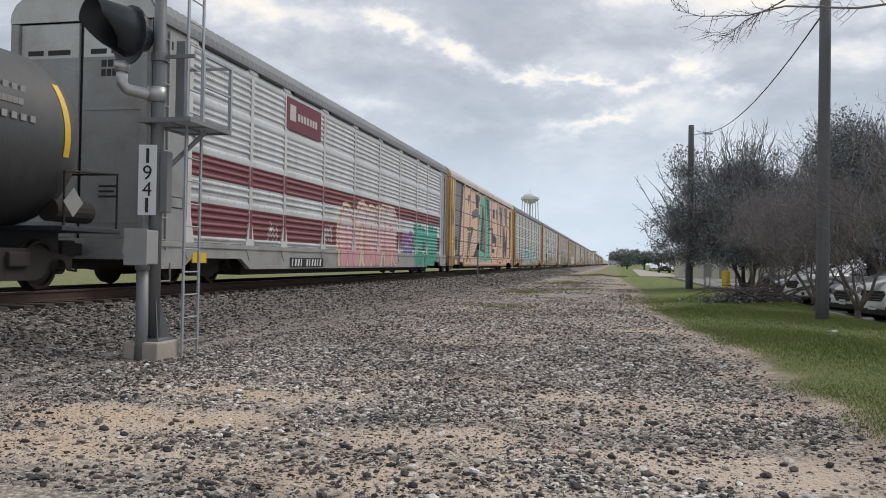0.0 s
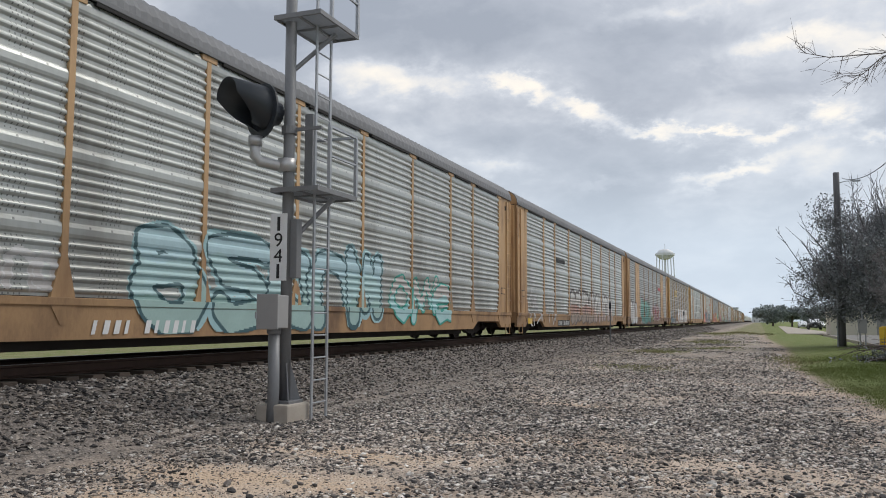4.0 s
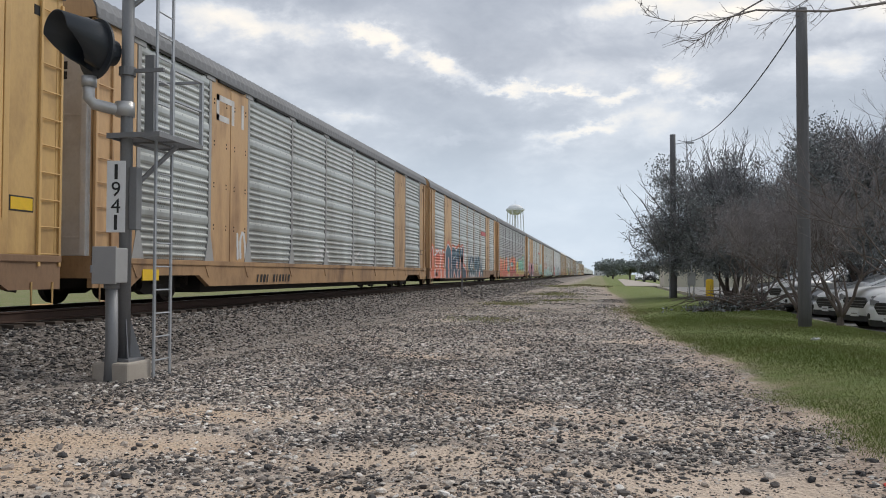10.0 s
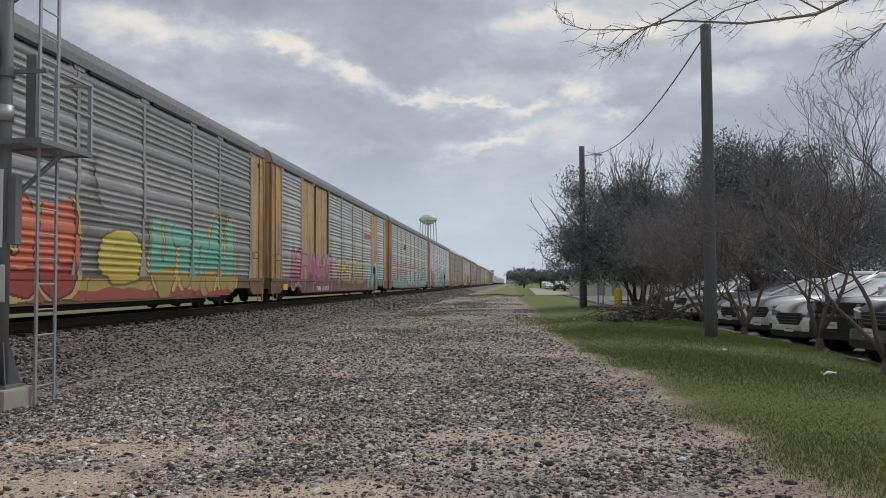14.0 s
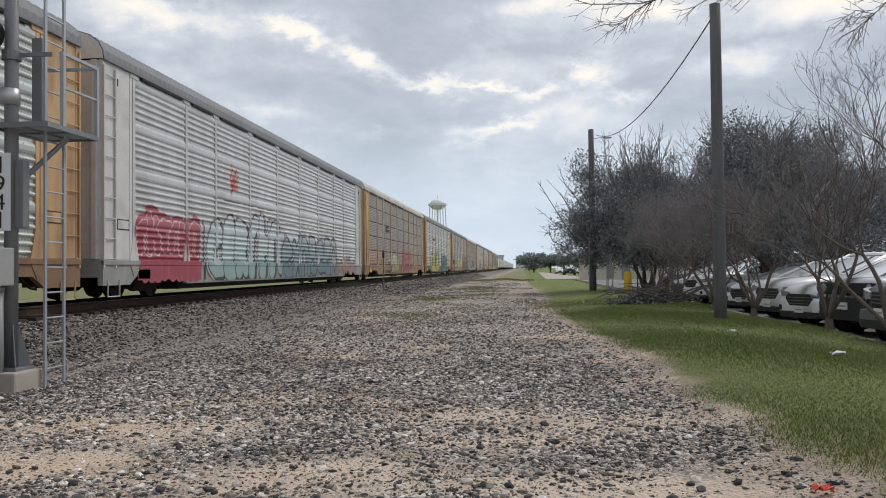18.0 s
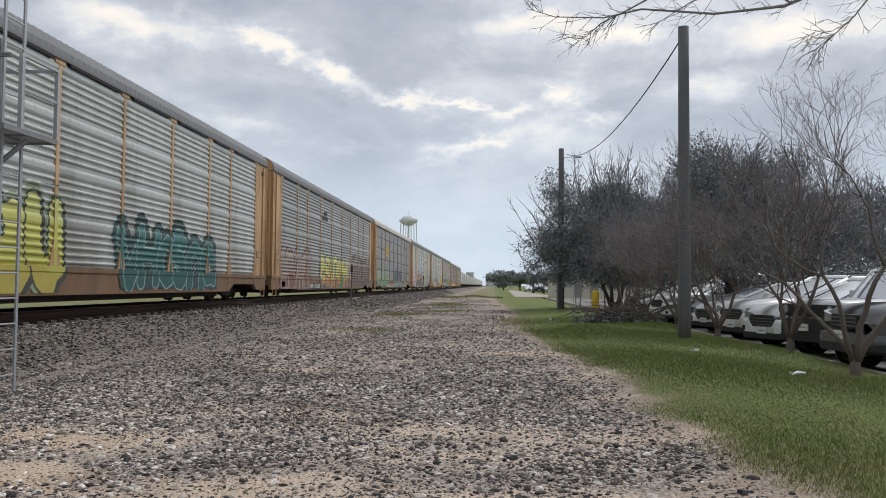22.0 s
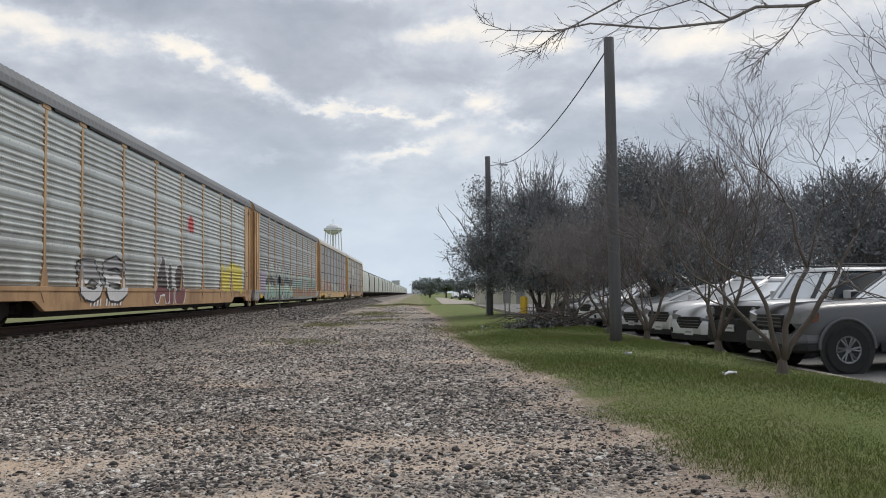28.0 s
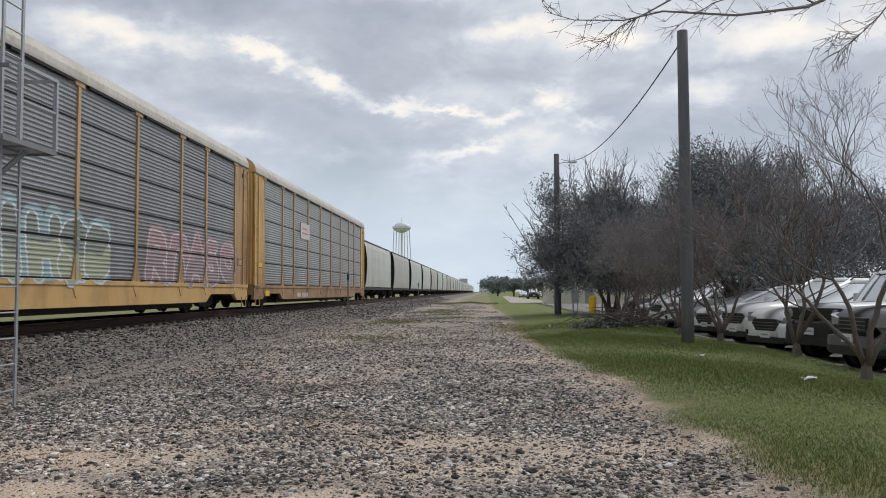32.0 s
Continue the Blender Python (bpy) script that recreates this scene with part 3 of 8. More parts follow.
def stone_field(name, n_try, x0, x1, y0, y1, size0, size1, keep, mat, rough_faces, seed, label, sink=0.35):
    """Thousands of loose stones as one joined mesh."""
    rng = np.random.default_rng(seed)
    x, y = rng.uniform(x0, x1, n_try), rng.uniform(y0, y1, n_try)
    ok = rng.uniform(0, 1, n_try) < keep(x, y)
    x, y = x[ok], y[ok]
    n = len(x)
    if rough_faces:
        bm = bmesh.new()
        bmesh.ops.create_icosphere(bm, subdivisions=1, radius=1.0)
        bm.verts.index_update()
        bv = np.array([q.co[:] for q in bm.verts])
        bf = np.array([[q.index for q in f.verts] for f in bm.faces])
        bm.free()
    else:
        bv = np.array([(1, 0, 0), (0, 1, 0), (-1, 0, 0), (0, -1, 0), (0.1, 0.1, 1), (0, 0, -1)], float)
        bf = np.array([(0, 1, 4), (1, 2, 4), (2, 3, 4), (3, 0, 4), (1, 0, 5), (2, 1, 5), (3, 2, 5), (0, 3, 5)])
    k = len(bv)
    s = size0 + (size1 - size0) * rng.beta(1.3, 3.6, n)
    sc = s[:, None] * np.stack([rng.uniform(0.75, 1.6, n), rng.uniform(0.6, 1.15, n), rng.uniform(0.28, 0.62, n)], 1)
    P = bv[None] * sc[:, None, :] * rng.uniform(0.62, 1.22, (n, k, 1))
    a, t = rng.uniform(0, 2 * np.pi, n), rng.normal(0, 0.35, n)
    ct, st = np.cos(t)[:, None], np.sin(t)[:, None]
    Pz, Py = P[..., 2] * ct + P[..., 1] * st, P[..., 1] * ct - P[..., 2] * st
    ca, sa = np.cos(a)[:, None], np.sin(a)[:, None]
    Px, Py = P[..., 0] * ca - Py * sa, P[..., 0] * sa + Py * ca
    V = np.stack([Px + x[:, None], Py + y[:, None], Pz + (ground_z(x, y) + s * (0.55 - sink))[:, None]], -1).reshape(-1, 3)
    F = (bf[None] + (np.arange(n) * k)[:, None, None]).reshape(-1, 3)
    me = bpy.data.meshes.new(name)
    me.vertices.add(len(V))
    me.vertices.foreach_set("co", V.ravel())
    me.loops.add(F.size)
    me.loops.foreach_set("vertex_index", F.ravel().astype(np.int32))
    me.polygons.add(len(F))
    me.polygons.foreach_set("loop_start", np.arange(0, F.size, 3, dtype=np.int32))
    me.shade_flat()
    me.update()
    me.materials.append(mat)
    return tagged(new(name, me), label, "gravel", kind="stuff")


def stony(x, y):
    k = np.ones_like(x)
    for i, (a, b, r) in enumerate(SANDY):
        u, v = x - a + 0.25 * np.sin(5 * y + 3 * a), y - b + 0.2 * np.sin(4.3 * x + 2 * b)
        k = k * (1 - (0.88 if i < 4 else 0.6) * np.exp(-((u / (1.5 * r)) ** 2 + (v / (0.62 * r)) ** 2) ** 1.5))
    k = k * (1 - step(-0.55, 0.15, x - edge_of_grass(y)))
    # clumps and thin places at two scales
    c = 0.5 * np.sin(x * 2.1 + np.sin(y * 1.3) * 2) + 0.5 * np.sin(y * 2.7 - 0.8 * x + 1.5 * np.sin(x * 1.1)) + 0.4 * np.sin(x * 5.3 + 2.0 * np.sin(y * 3.7)) * np.sin(y * 4.9 + 1.0)
    near = step(13.0, 6.0, y)
    return k * np.clip(0.74 - 0.26 * near + (0.22 + 0.2 * near) * c, 0.04, 1.0)


def build_track():
    tr = thing("railway_track", "rusty steel rails on dark wooden ties in grey ballast", "track", pose(TRACK_X, 0, 0), kind="structure")
    prof = [(-0.07, 0), (0.07, 0), (0.07, 0.012), (0.012, 0.035), (0.010, 0.135), (0.036, 0.15), (0.036, 0.172), (0.028, 0.18),
            (-0.028, 0.18), (-0.036, 0.172), (-0.036, 0.15), (-0.010, 0.135), (-0.012, 0.035), (-0.07, 0.012)]
    for x in (-0.752, 0.752):
        s = Shape()
        for a, b in ((-800, -60), (-60, 60), (60, 400), (400, 1600)):
            s.prism([(x + p, RAIL_Z - 0.18 + q) for p, q in prof], a, b, "y")
        part("rail", s, M["rail"], tr)
        part("railhead", Shape().box(x - 0.026, x + 0.026, -800, 1600, RAIL_Z, RAIL_Z + 0.003), M["railtop"], tr, "bright worn top of the rail")
    tie = Shape().box(-1.3, 1.3, -0.115, 0.115, 0, 0.18, c=0.015).mesh("tie")
    plate = Shape().box(-0.18, 0.18, -0.09, 0.09, 0, 0.02).mesh("tie_plate")
    z = RAIL_Z - 0.18 - 0.18
    for i in range(100):
        y = -2 + i * 0.52
        part("tie", tie, M["tie"], tr, at=pose(0.02 * math.sin(i * 5.1), y, z, 0, 0, 0.6 * math.sin(i * 3.3)))
    rest = Shape()
    for i in range(100, 500):
        y = -2 + i * 0.52
        rest.box(-1.3, 1.3, y - 0.115, y + 0.115, z, z + 0.18)
    part("far_ties", rest, M["tie"], tr, "dark wooden ties")["kind"] = "stuff"
    return tr


ground = build_ground()
track = build_track()
lot = part("parking_lot", Shape().box(6.2, 60, 4, 92, -0.1, 0.10), M["asphalt"])
tagged(lot, "worn grey asphalt parking lot", "parking lot", kind="structure")
kerb = part("kerb", Shape().box(6.06, 6.2, 4, 92, -0.1, 0.19, c=0.02), M["concrete"])
tagged(kerb, "low weathered concrete kerb beside the lawn", "kerb", kind="structure")
drive = part("concrete_drive", Shape().prism([(2.9, 100), (24, 96), (24, 104), (8.5, 106), (6.5, 240), (4.8, 240)], 0.0, 0.10, "z"), M["concrete"])
tagged(drive, "pale concrete drive across the grass", "drive", kind="structure")


# ---------------------------------------------------------------- the train
TAN = (0.54, 0.345, 0.175)
RUST = (0.13, 0.062, 0.03)
M["tan"] = material("faded_yellow_paint", TAN, 0.55, dark=(0.40, 0.25, 0.13), scale=1.1, fine=18, amount=0.5, stain=(0.20, 0.105, 0.055), stain_amount=0.7, stain_scale=1.3, stretch=(1, 1, 0.32), spread=0.12)
M["yellowtan"] = material("chrome_yellow_faded", (0.66, 0.43, 0.17), 0.55, dark=(0.50, 0.31, 0.12), scale=1.1, fine=18, amount=0.45, stain=RUST, stain_amount=0.35, stretch=(1, 1, 0.5), spread=0.1)
M["silltan"] = material("dirty_sill_paint", (0.42, 0.26, 0.13), 0.65, dark=(0.27, 0.16, 0.085), scale=1.3, fine=22, amount=0.55, stain=(0.12, 0.066, 0.04), stain_amount=0.8, stain_scale=1.1, stretch=(1, 1, 0.5), spread=0.12)
M["browntan"] = material("brown_paint", (0.24, 0.145, 0.082), 0.65, dark=(0.14, 0.085, 0.05), scale=1.1, fine=18, amount=0.5, stain=RUST, stain_amount=0.5, stretch=(1, 1, 0.5), spread=0.15)
M["peach"] = material("peach_paint", (0.76, 0.50, 0.36), 0.6, dark=(0.60, 0.38, 0.26), scale=0.8, fine=20, amount=0.3, spread=0.05)
M["greypost"] = material("grey_paint", (0.34, 0.34, 0.335), 0.55, 0.1, scale=1.5, fine=20, amount=0.35, stain=RUST, stain_amount=0.3, spread=0.1)
M["whitepost"] = material("white_rack_paint", (0.62, 0.61, 0.60), 0.5, scale=1.5, fine=20, amount=0.3, stain=RUST, stain_amount=0.25, spread=0.08)
M["roof"] = material("galvanised_roof", (0.19, 0.197, 0.21), 0.7, 0.05, scale=0.6, fine=15, amount=0.35, spread=0.12)
M["roofpale"] = material("cream_roof", (0.50, 0.475, 0.435), 0.6, 0.0, dark=(0.38, 0.36, 0.33), scale=0.6, fine=15, amount=0.4, stain=RUST, stain_amount=0.2, spread=0.1)
# near-black that stands in for the unlit space inside the cars
M["inner"] = material("interior_shade_black", (0.02, 0.02, 0.02), 0.9)
DIRT = (0.19, 0.175, 0.155)
M["p_silver"] = perforated("siding_silver", (0.51, 0.535, 0.52), DIRT, 0.5)
M["p_white"] = perforated("siding_white", (0.61, 0.62, 0.63), (0.30, 0.28, 0.26), 0.35, metal=0.1)
M["p_grey"] = perforated("siding_grey", (0.335, 0.342, 0.336), DIRT, 0.5)
M["p_dark"] = perforated("siding_dirty", (0.27, 0.245, 0.215), (0.13, 0.10, 0.08), 0.6, metal=0.1)
M["p_blue"] = perforated("siding_blue_grey", (0.255, 0.27, 0.288), DIRT, 0.4)
M["p_tan"] = perforated("siding_grey_tan", (0.28, 0.25, 0.215), (0.16, 0.115, 0.08), 0.5)
M["p_peach"] = perforated("siding_peach", (0.78, 0.54, 0.42), (0.58, 0.38, 0.28), 0.3, metal=0.0, rough=0.6)
PAINT = {}


def paint(rgb):
    """Spray paint of one colour."""
    if rgb not in PAINT:
        PAINT[rgb] = material("spray_paint", rgb, 0.6, dark=tuple(0.75 * c for c in rgb), scale=2.5, fine=25, amount=0.45, bump=0.03, spread=0.06)
    return PAINT[rgb]


HALF, PZ0, PZ1 = 13.98, 0.93, 5.20
POSTS = (-12.55, -9.6, -7.5, -4.5, -1.5, 1.5, 4.5, 7.5, 9.6, 12.55)


def rib_profile(gaps):
    """(z, x) of the siding's section from sill to roof: rounded ribs in groups, with a broad smooth bead or an open slot between the groups."""
    pts, rows = [], 5 if gaps else 4
    h = (PZ1 - PZ0) / rows
    for r in range(rows):
        z = PZ0 + r * h
        if gaps:
            pts += [(z, -0.05), (z + 0.05, -0.05)]
            a0, span, n, d = z + 0.06, h - 0.09, 8, 0.015
        else:
            a0, span, n, d = z + 0.02, h - 0.29, 5, 0.038
        p = span / n
        pts += [(a0 - 0.008, 0.0)]
        for i in range(n):
            a = a0 + i * p
            pts += [(a + 0.20 * p, 0.0), (a + 0.34 * p, 0.7 * d), (a + 0.46 * p, d), (a + 0.60 * p, d), (a + 0.72 * p, 0.7 * d), (a + 0.86 * p, 0.0)]
        if not gaps:
            b = z + h - 0.26
            pts += [(b, 0.0), (b + 0.025, 0.024), (b + 0.07, 0.036), (b + 0.16, 0.036), (b + 0.205, 0.024), (b + 0.23, 0.0)]
        pts += [(z + h - 0.001, 0.0)]
    return pts


PROFILE = {g: rib_profile(g) for g in (False, True)}


def shared_meshes():
    g = {}
    for gaps in (False, True):
        for w in (2.1, 2.95, 3.0):
            s, pr = Shape(), PROFILE[gaps]
            v = [(SIDE - 0.06 + x, y, z) for z, x in pr for y in (-w / 2, w / 2)]
            s.add(v, [(2 * i, 2 * i + 1, 2 * i + 3, 2 * i + 2) for i in range(len(pr) - 1)])
            g["panel", gaps, w] = s.mesh("siding_panel")
    # upright post with a flared foot
    for w in (0.06, 0.08, 0.10):
        s = Shape().box(SIDE - 0.08, SIDE - 0.016, -w, w, PZ0 - 0.02, PZ1 + 0.02, c=0.008)
        s.prism([(-w, PZ0 + 0.55), (w, PZ0 + 0.55), (w + 0.16, PZ0 - 0.03), (-w - 0.16, PZ0 - 0.03)], SIDE - 0.06, SIDE - 0.011, "x")
        s.box(SIDE - 0.06, SIDE - 0.004, -w - 0.15, w + 0.15, PZ1 - 0.10, PZ1 + 0.03, c=0.012)
        g["post", w] = s.mesh("post")
    s = Shape().box(SIDE - 0.10, SIDE - 0.024, -1.05, -0.02, PZ0, PZ1, c=0.01).box(SIDE - 0.10, SIDE - 0.024, 0.02, 1.05, PZ0, PZ1, c=0.01).box(SIDE - 0.10, SIDE - 0.04, -0.02, 0.02, PZ0, PZ1)
    g["wide"] = s.mesh("plain_panel")
    s = Shape()
    for y in (-0.85, -0.22, 0.22, 0.85):
        for i in range(4):
            for d in (0.0, 0.09):
                s.lathe([(0.0, 0.012), (0.018, 0.010), (0.022, 0.0)], 6, origin=(SIDE - 0.024, y, PZ0 + 0.75 + i * 0.98 + d), axis="x")
    g["rivets"] = s.mesh("rivets")
    # roof: an arch with cross ribs
    arch = [(-1.62, 5.24), (-1.60, 5.42), (-1.50, 5.60), (-1.30, 5.75), (-0.95, 5.86), (-0.5, 5.93), (0, 5.96),
            (0.5, 5.93), (0.95, 5.86), (1.30, 5.75), (1.50, 5.60), (1.60, 5.42), (1.62, 5.24)]
    s, n = Shape(), 220
    v, m = [], len(arch)
    for i in range(n + 1):
        y = -HALF + 2 * HALF * i / n
        d = 0.018 if i % 2 else 0.0
        v += [(x * (1 - d / 2), y, z - d) for x, z in arch]
    s.add(v, [(i * m + j, i * m + j + 1, (i + 1) * m + j + 1, (i + 1) * m + j) for i in range(n) for j in range(m - 1)])
    s.add([(x, -HALF, z) for x, z in arch] + [(x, HALF, z) for x, z in arch], [tuple(range(m)), tuple(reversed(range(m, 2 * m)))])
    g["roof"] = s.mesh("roof")
    s = Shape()
    s.box(SIDE - 0.02, SIDE + 0.03, -HALF, HALF, 5.20, 5.28, c=0.008)
    # near-black boxes stand in for the shaded gaps under the eave
    for p, q in zip(POSTS, POSTS[1:]):
        s.box(SIDE - 0.02, SIDE + 0.024, p + 0.35, q - 0.35, 5.14, 5.198, 1)
    g["eave"] = s.mesh("eave_rail")
    # lower side sill, deeper between the trucks
    out = [(-HALF, 0.38), (-HALF + 1.2, 0.38), (-HALF + 1.6, 0.60), (-HALF + 3.9, 0.60), (-HALF + 4.4, 0.35), (HALF - 4.4, 0.35),
           (HALF - 3.9, 0.60), (HALF - 1.6, 0.60), (HALF - 1.2, 0.38), (HALF, 0.38), (HALF, 0.90), (-HALF, 0.90)]
    s = Shape().prism(out, SIDE - 0.12, SIDE - 0.01, "x")
    s.box(SIDE - 0.14, SIDE + 0.020, -HALF, HALF, 0.82, 0.93, c=0.012)
    for y in POSTS:
        s.prism([(y - 0.22, 0.82), (y + 0.22, 0.82), (y + 0.05, 0.56), (y - 0.05, 0.56)], SIDE - 0.02, SIDE + 0.004, "x")
    g["sill"] = s.mesh("side_sill")
    # added near-black inner box that blocks light through the car, and far side
    s = Shape().box(-SIDE + 0.05, SIDE - 0.13, -HALF + 0.05, HALF - 0.05, 0.92, 5.22)
    s.box(-SIDE, -SIDE + 0.06, -HALF, HALF, 0.42, 5.22, 1)
    for y in POSTS:
        s.box(-SIDE - 0.03, -SIDE, y - 0.07, y + 0.07, 0.9, 5.22, 1)
    g["body"] = s.mesh("body")
    s = Shape().box(-0.35, 0.35, -HALF + 0.2, HALF - 0.2, 0.35, 0.9).box(-1.2, 1.25, -HALF + 4.6, HALF - 4.6, 0.20, 0.62, c=0.03).box(-1.45, 1.45, -HALF, HALF, 0.86, 0.92)
    for y in (-8, -5.5, -3, 0, 3, 5.5, 8):
        s.box(-1.4, 1.4, y - 0.09, y + 0.09, 0.6, 0.88)
    s.box(-0.9, -0.3, -1.5, 1.2, 0.3, 0.75).box(0.5, 1.0, 2.0, 3.0, 0.38, 0.75, c=0.03)
    g["under"] = s.mesh("underframe")
    # end section: plain side panel and radial doors
    s = Shape().box(SIDE - 0.12, SIDE - 0.030, -0.66, 0.66, PZ0, PZ1 + 0.02, c=0.02)
    g["edge"] = Shape().box(SIDE - 0.08, SIDE - 0.020, -0.06, 0.06, PZ0, PZ1 + 0.02, c=0.012).mesh("edge_strip")
    g["corner"] = s.mesh("end_side_panel")
    for k in (-1, 1):
        x0, x1 = sorted((0.04 * k, 1.5 * k))
        s = Shape().box(x0, x1, -0.10, 0.02, 0.95, 5.19, c=0.02)
        for z in (1.25, 3.45):
            s.box(x0 + 0.05, x1 - 0.05, 0.015, 0.032, z, z + 0.05, c=0.006)
        s.box(k * 1.42 - 0.06, k * 1.42 + 0.06, 0.015, 0.10, 0.95, 5.19, c=0.015)
        g["door", k] = s.mesh("end_door")
    # near-black strip filling a slot, in place of the shade behind it
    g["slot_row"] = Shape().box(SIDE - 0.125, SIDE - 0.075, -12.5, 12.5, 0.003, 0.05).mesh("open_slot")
    g["cap"] = Shape().prism([(x * 0.985, z - 0.02) for x, z in arch] , -0.01, 0.01, "y").mesh("end_cap")
    g["notice"] = Shape().box(-0.004, 0.006, -0.27, 0.27, -0.12, 0.12, c=0.002).mesh("notice_plate")
    g["notice_face"] = Shape().box(0.004, 0.010, -0.245, 0.245, -0.095, 0.095, c=0.002).mesh("notice_face")
    g["slot"] = Shape().box(-0.02, 0.008, -0.08, 0.08, -0.09, 0.07, c=0.004).mesh("vent_slot")
    g["buffer_beam"] = Shape().box(-1.55, 1.55, -0.02, 0.03, 0.55, 0.95, c=0.01).mesh("buffer_beam")
    s = Shape()
    for y in (-0.25, 0.25):
        s.box(SIDE - 0.03, SIDE + 0.015, y - 0.028, y + 0.028, 0.75, 5.1, c=0.008)
    for i in range(10):
        s.tube([(SIDE + 0.005, -0.25, 0.95 + i * 0.44), (SIDE + 0.005, 0.25, 0.95 + i * 0.44)], 0.014, 5)
    g["ladder"] = s.mesh("ladder")
    # truck
    s = Shape()
    for x in (-1.0, 1.0):
        s.prism([(-1.35, 0.38), (-1.35, 0.58), (-0.55, 0.72), (0.55, 0.72), (1.35, 0.58), (1.35, 0.38), (0.95, 0.38), (0.45, 0.2), (-0.45, 0.2), (-0.95, 0.38)], x - 0.08, x + 0.08, "x")
        for y in (-0.89, 0.89):
            s.lathe([(0.0, -0.14), (0.12, -0.14), (0.13, 0.1)], 10, origin=(x + (0.1 if x > 0 else -0.1), y, 0.42), axis="x")
        for y in (-0.22, 0, 0.22):
            s.tube([(x, y, 0.25), (x, y, 0.55)], 0.085, 8)
    s.box(-1.15, 1.15, -0.24, 0.24, 0.42, 0.66, c=0.03)
    g["truck"] = s.mesh("truck_frame")
    s = Shape()
    for x in (-0.75, 0.75):
        k = 1 if x > 0 else -1
        s.lathe([(0.06, x + 0.07 * k), (0.16, x + 0.07 * k), (0.19, x + 0.02 * k), (0.34, x + 0.02 * k), (0.365, x + 0.065 * k), (0.42, x + 0.065 * k),
                 (0.425, x - 0.04 * k), (0.45, x - 0.065 * k), (0.45, x - 0.09 * k), (0.3, x - 0.06 * k), (0.06, x - 0.06 * k)], 20, axis="x")
    s.tube([(-0.9, 0, 0), (0.9, 0, 0)], 0.08, 8)
    g["wheelset"] = s.mesh("wheelset")
    s = Shape().box(-0.12, 0.12, 0, 0.75, 0.62, 0.85, c=0.02).box(-0.2, 0.2, 0.52, 0.74, 0.58, 0.9, c=0.04)
    s.tube([(0.35, 0.0, 0.55), (0.37, 0.3, 0.35), (0.3, 0.62, 0.32), (0.2, 0.74, 0.42)], 0.025, 6)
    g["coupler"] = s.mesh("coupler")
    g["grab"] = Shape().tube([(SIDE + 0.0, -0.3, 1.6), (SIDE + 0.06, -0.3, 1.62), (SIDE + 0.06, 0.3, 1.62), (SIDE + 0.0, 0.3, 1.6)], 0.013, 5).mesh("grab_iron")
    g["step"] = Shape().tube([(SIDE, -0.25, 0.5), (SIDE, -0.25, 0.14), (SIDE, 0.25, 0.14), (SIDE, 0.25, 0.5)], 0.018, 5).mesh("step_iron")
    return g


G = shared_meshes()


# --- painted pieces on the cars
def arc(cx, cz, rx, rz, a0, a1, n=7):
    return [(cx + rx * math.cos(radians(a)), cz + rz * math.sin(radians(a))) for a in np.linspace(a0, a1, n)]


# strokes of painted figures in a unit square: capitals where they can be read, else plain arches, bows, hooks and bars
FIGURES = {
    "K": [[(0.12, 0), (0.12, 1)], [(0.85, 1), (0.2, 0.48), (0.9, 0)]], "O": [arc(0.5, 0.5, 0.36, 0.46, 0, 360, 13)],
    "M": [[(0.08, 0), (0.14, 1), (0.5, 0.4), (0.86, 1), (0.92, 0)]], "P": [[(0.15, 0), (0.15, 1)], [(0.15, 0.96), *arc(0.5, 0.72, 0.34, 0.25, 90, -90), (0.15, 0.46)]],
    "A": [[(0.05, 0), (0.5, 1), (0.95, 0)], [(0.25, 0.34), (0.75, 0.34)]],
    "n": [[(0.1, 0), (0.12, 0.55), *arc(0.5, 0.55, 0.38, 0.42, 180, 0), (0.9, 0)]], "u": [[(0.1, 1), *arc(0.5, 0.42, 0.38, 0.40, 180, 360), (0.9, 1)]],
    "i": [[(0.5, 0), (0.48, 1)]], "o": [arc(0.5, 0.5, 0.34, 0.42, 0, 360, 13)], "b": [arc(0.5, 0.36, 0.34, 0.34, 0, 360, 11), arc(0.46, 0.78, 0.26, 0.22, 0, 360, 9)],
    "s": [[(0.85, 0.85), *arc(0.5, 0.74, 0.34, 0.24, 40, 230, 6), *arc(0.5, 0.26, 0.36, 0.25, 60, -150, 7)]], "z": [[(0.1, 0.95), (0.85, 0.9), (0.2, 0.1), (0.92, 0.05)]],
    "v": [[(0.05, 1), (0.48, 0), (0.95, 1)]], "w": [[(0.05, 0.05), (0.12, 0.95), (0.38, 0.3), (0.6, 0.95), (0.85, 0.2), (0.95, 1)]],
    "r": [[(0.12, 0), (0.14, 0.95), *arc(0.48, 0.70, 0.34, 0.26, 80, -100), (0.9, 0.02)]], "e": [[(0.9, 0.1), *arc(0.5, 0.45, 0.38, 0.42, 300, 20, 8), (0.15, 0.5)]],
    "t": [[(0.5, 0), (0.46, 1)], [(0.05, 0.85), (0.95, 0.92)]], "l": [[(0.2, 1), (0.18, 0.1), (0.9, 0.05)]], "x": [[(0.05, 0), (0.9, 1)], [(0.1, 0.95), (0.95, 0.02)]],
    "h": [[(0.12, 0), (0.1, 1)], [(0.88, 0), (0.9, 0.95)], [(0.12, 0.5), (0.88, 0.55)]],
}


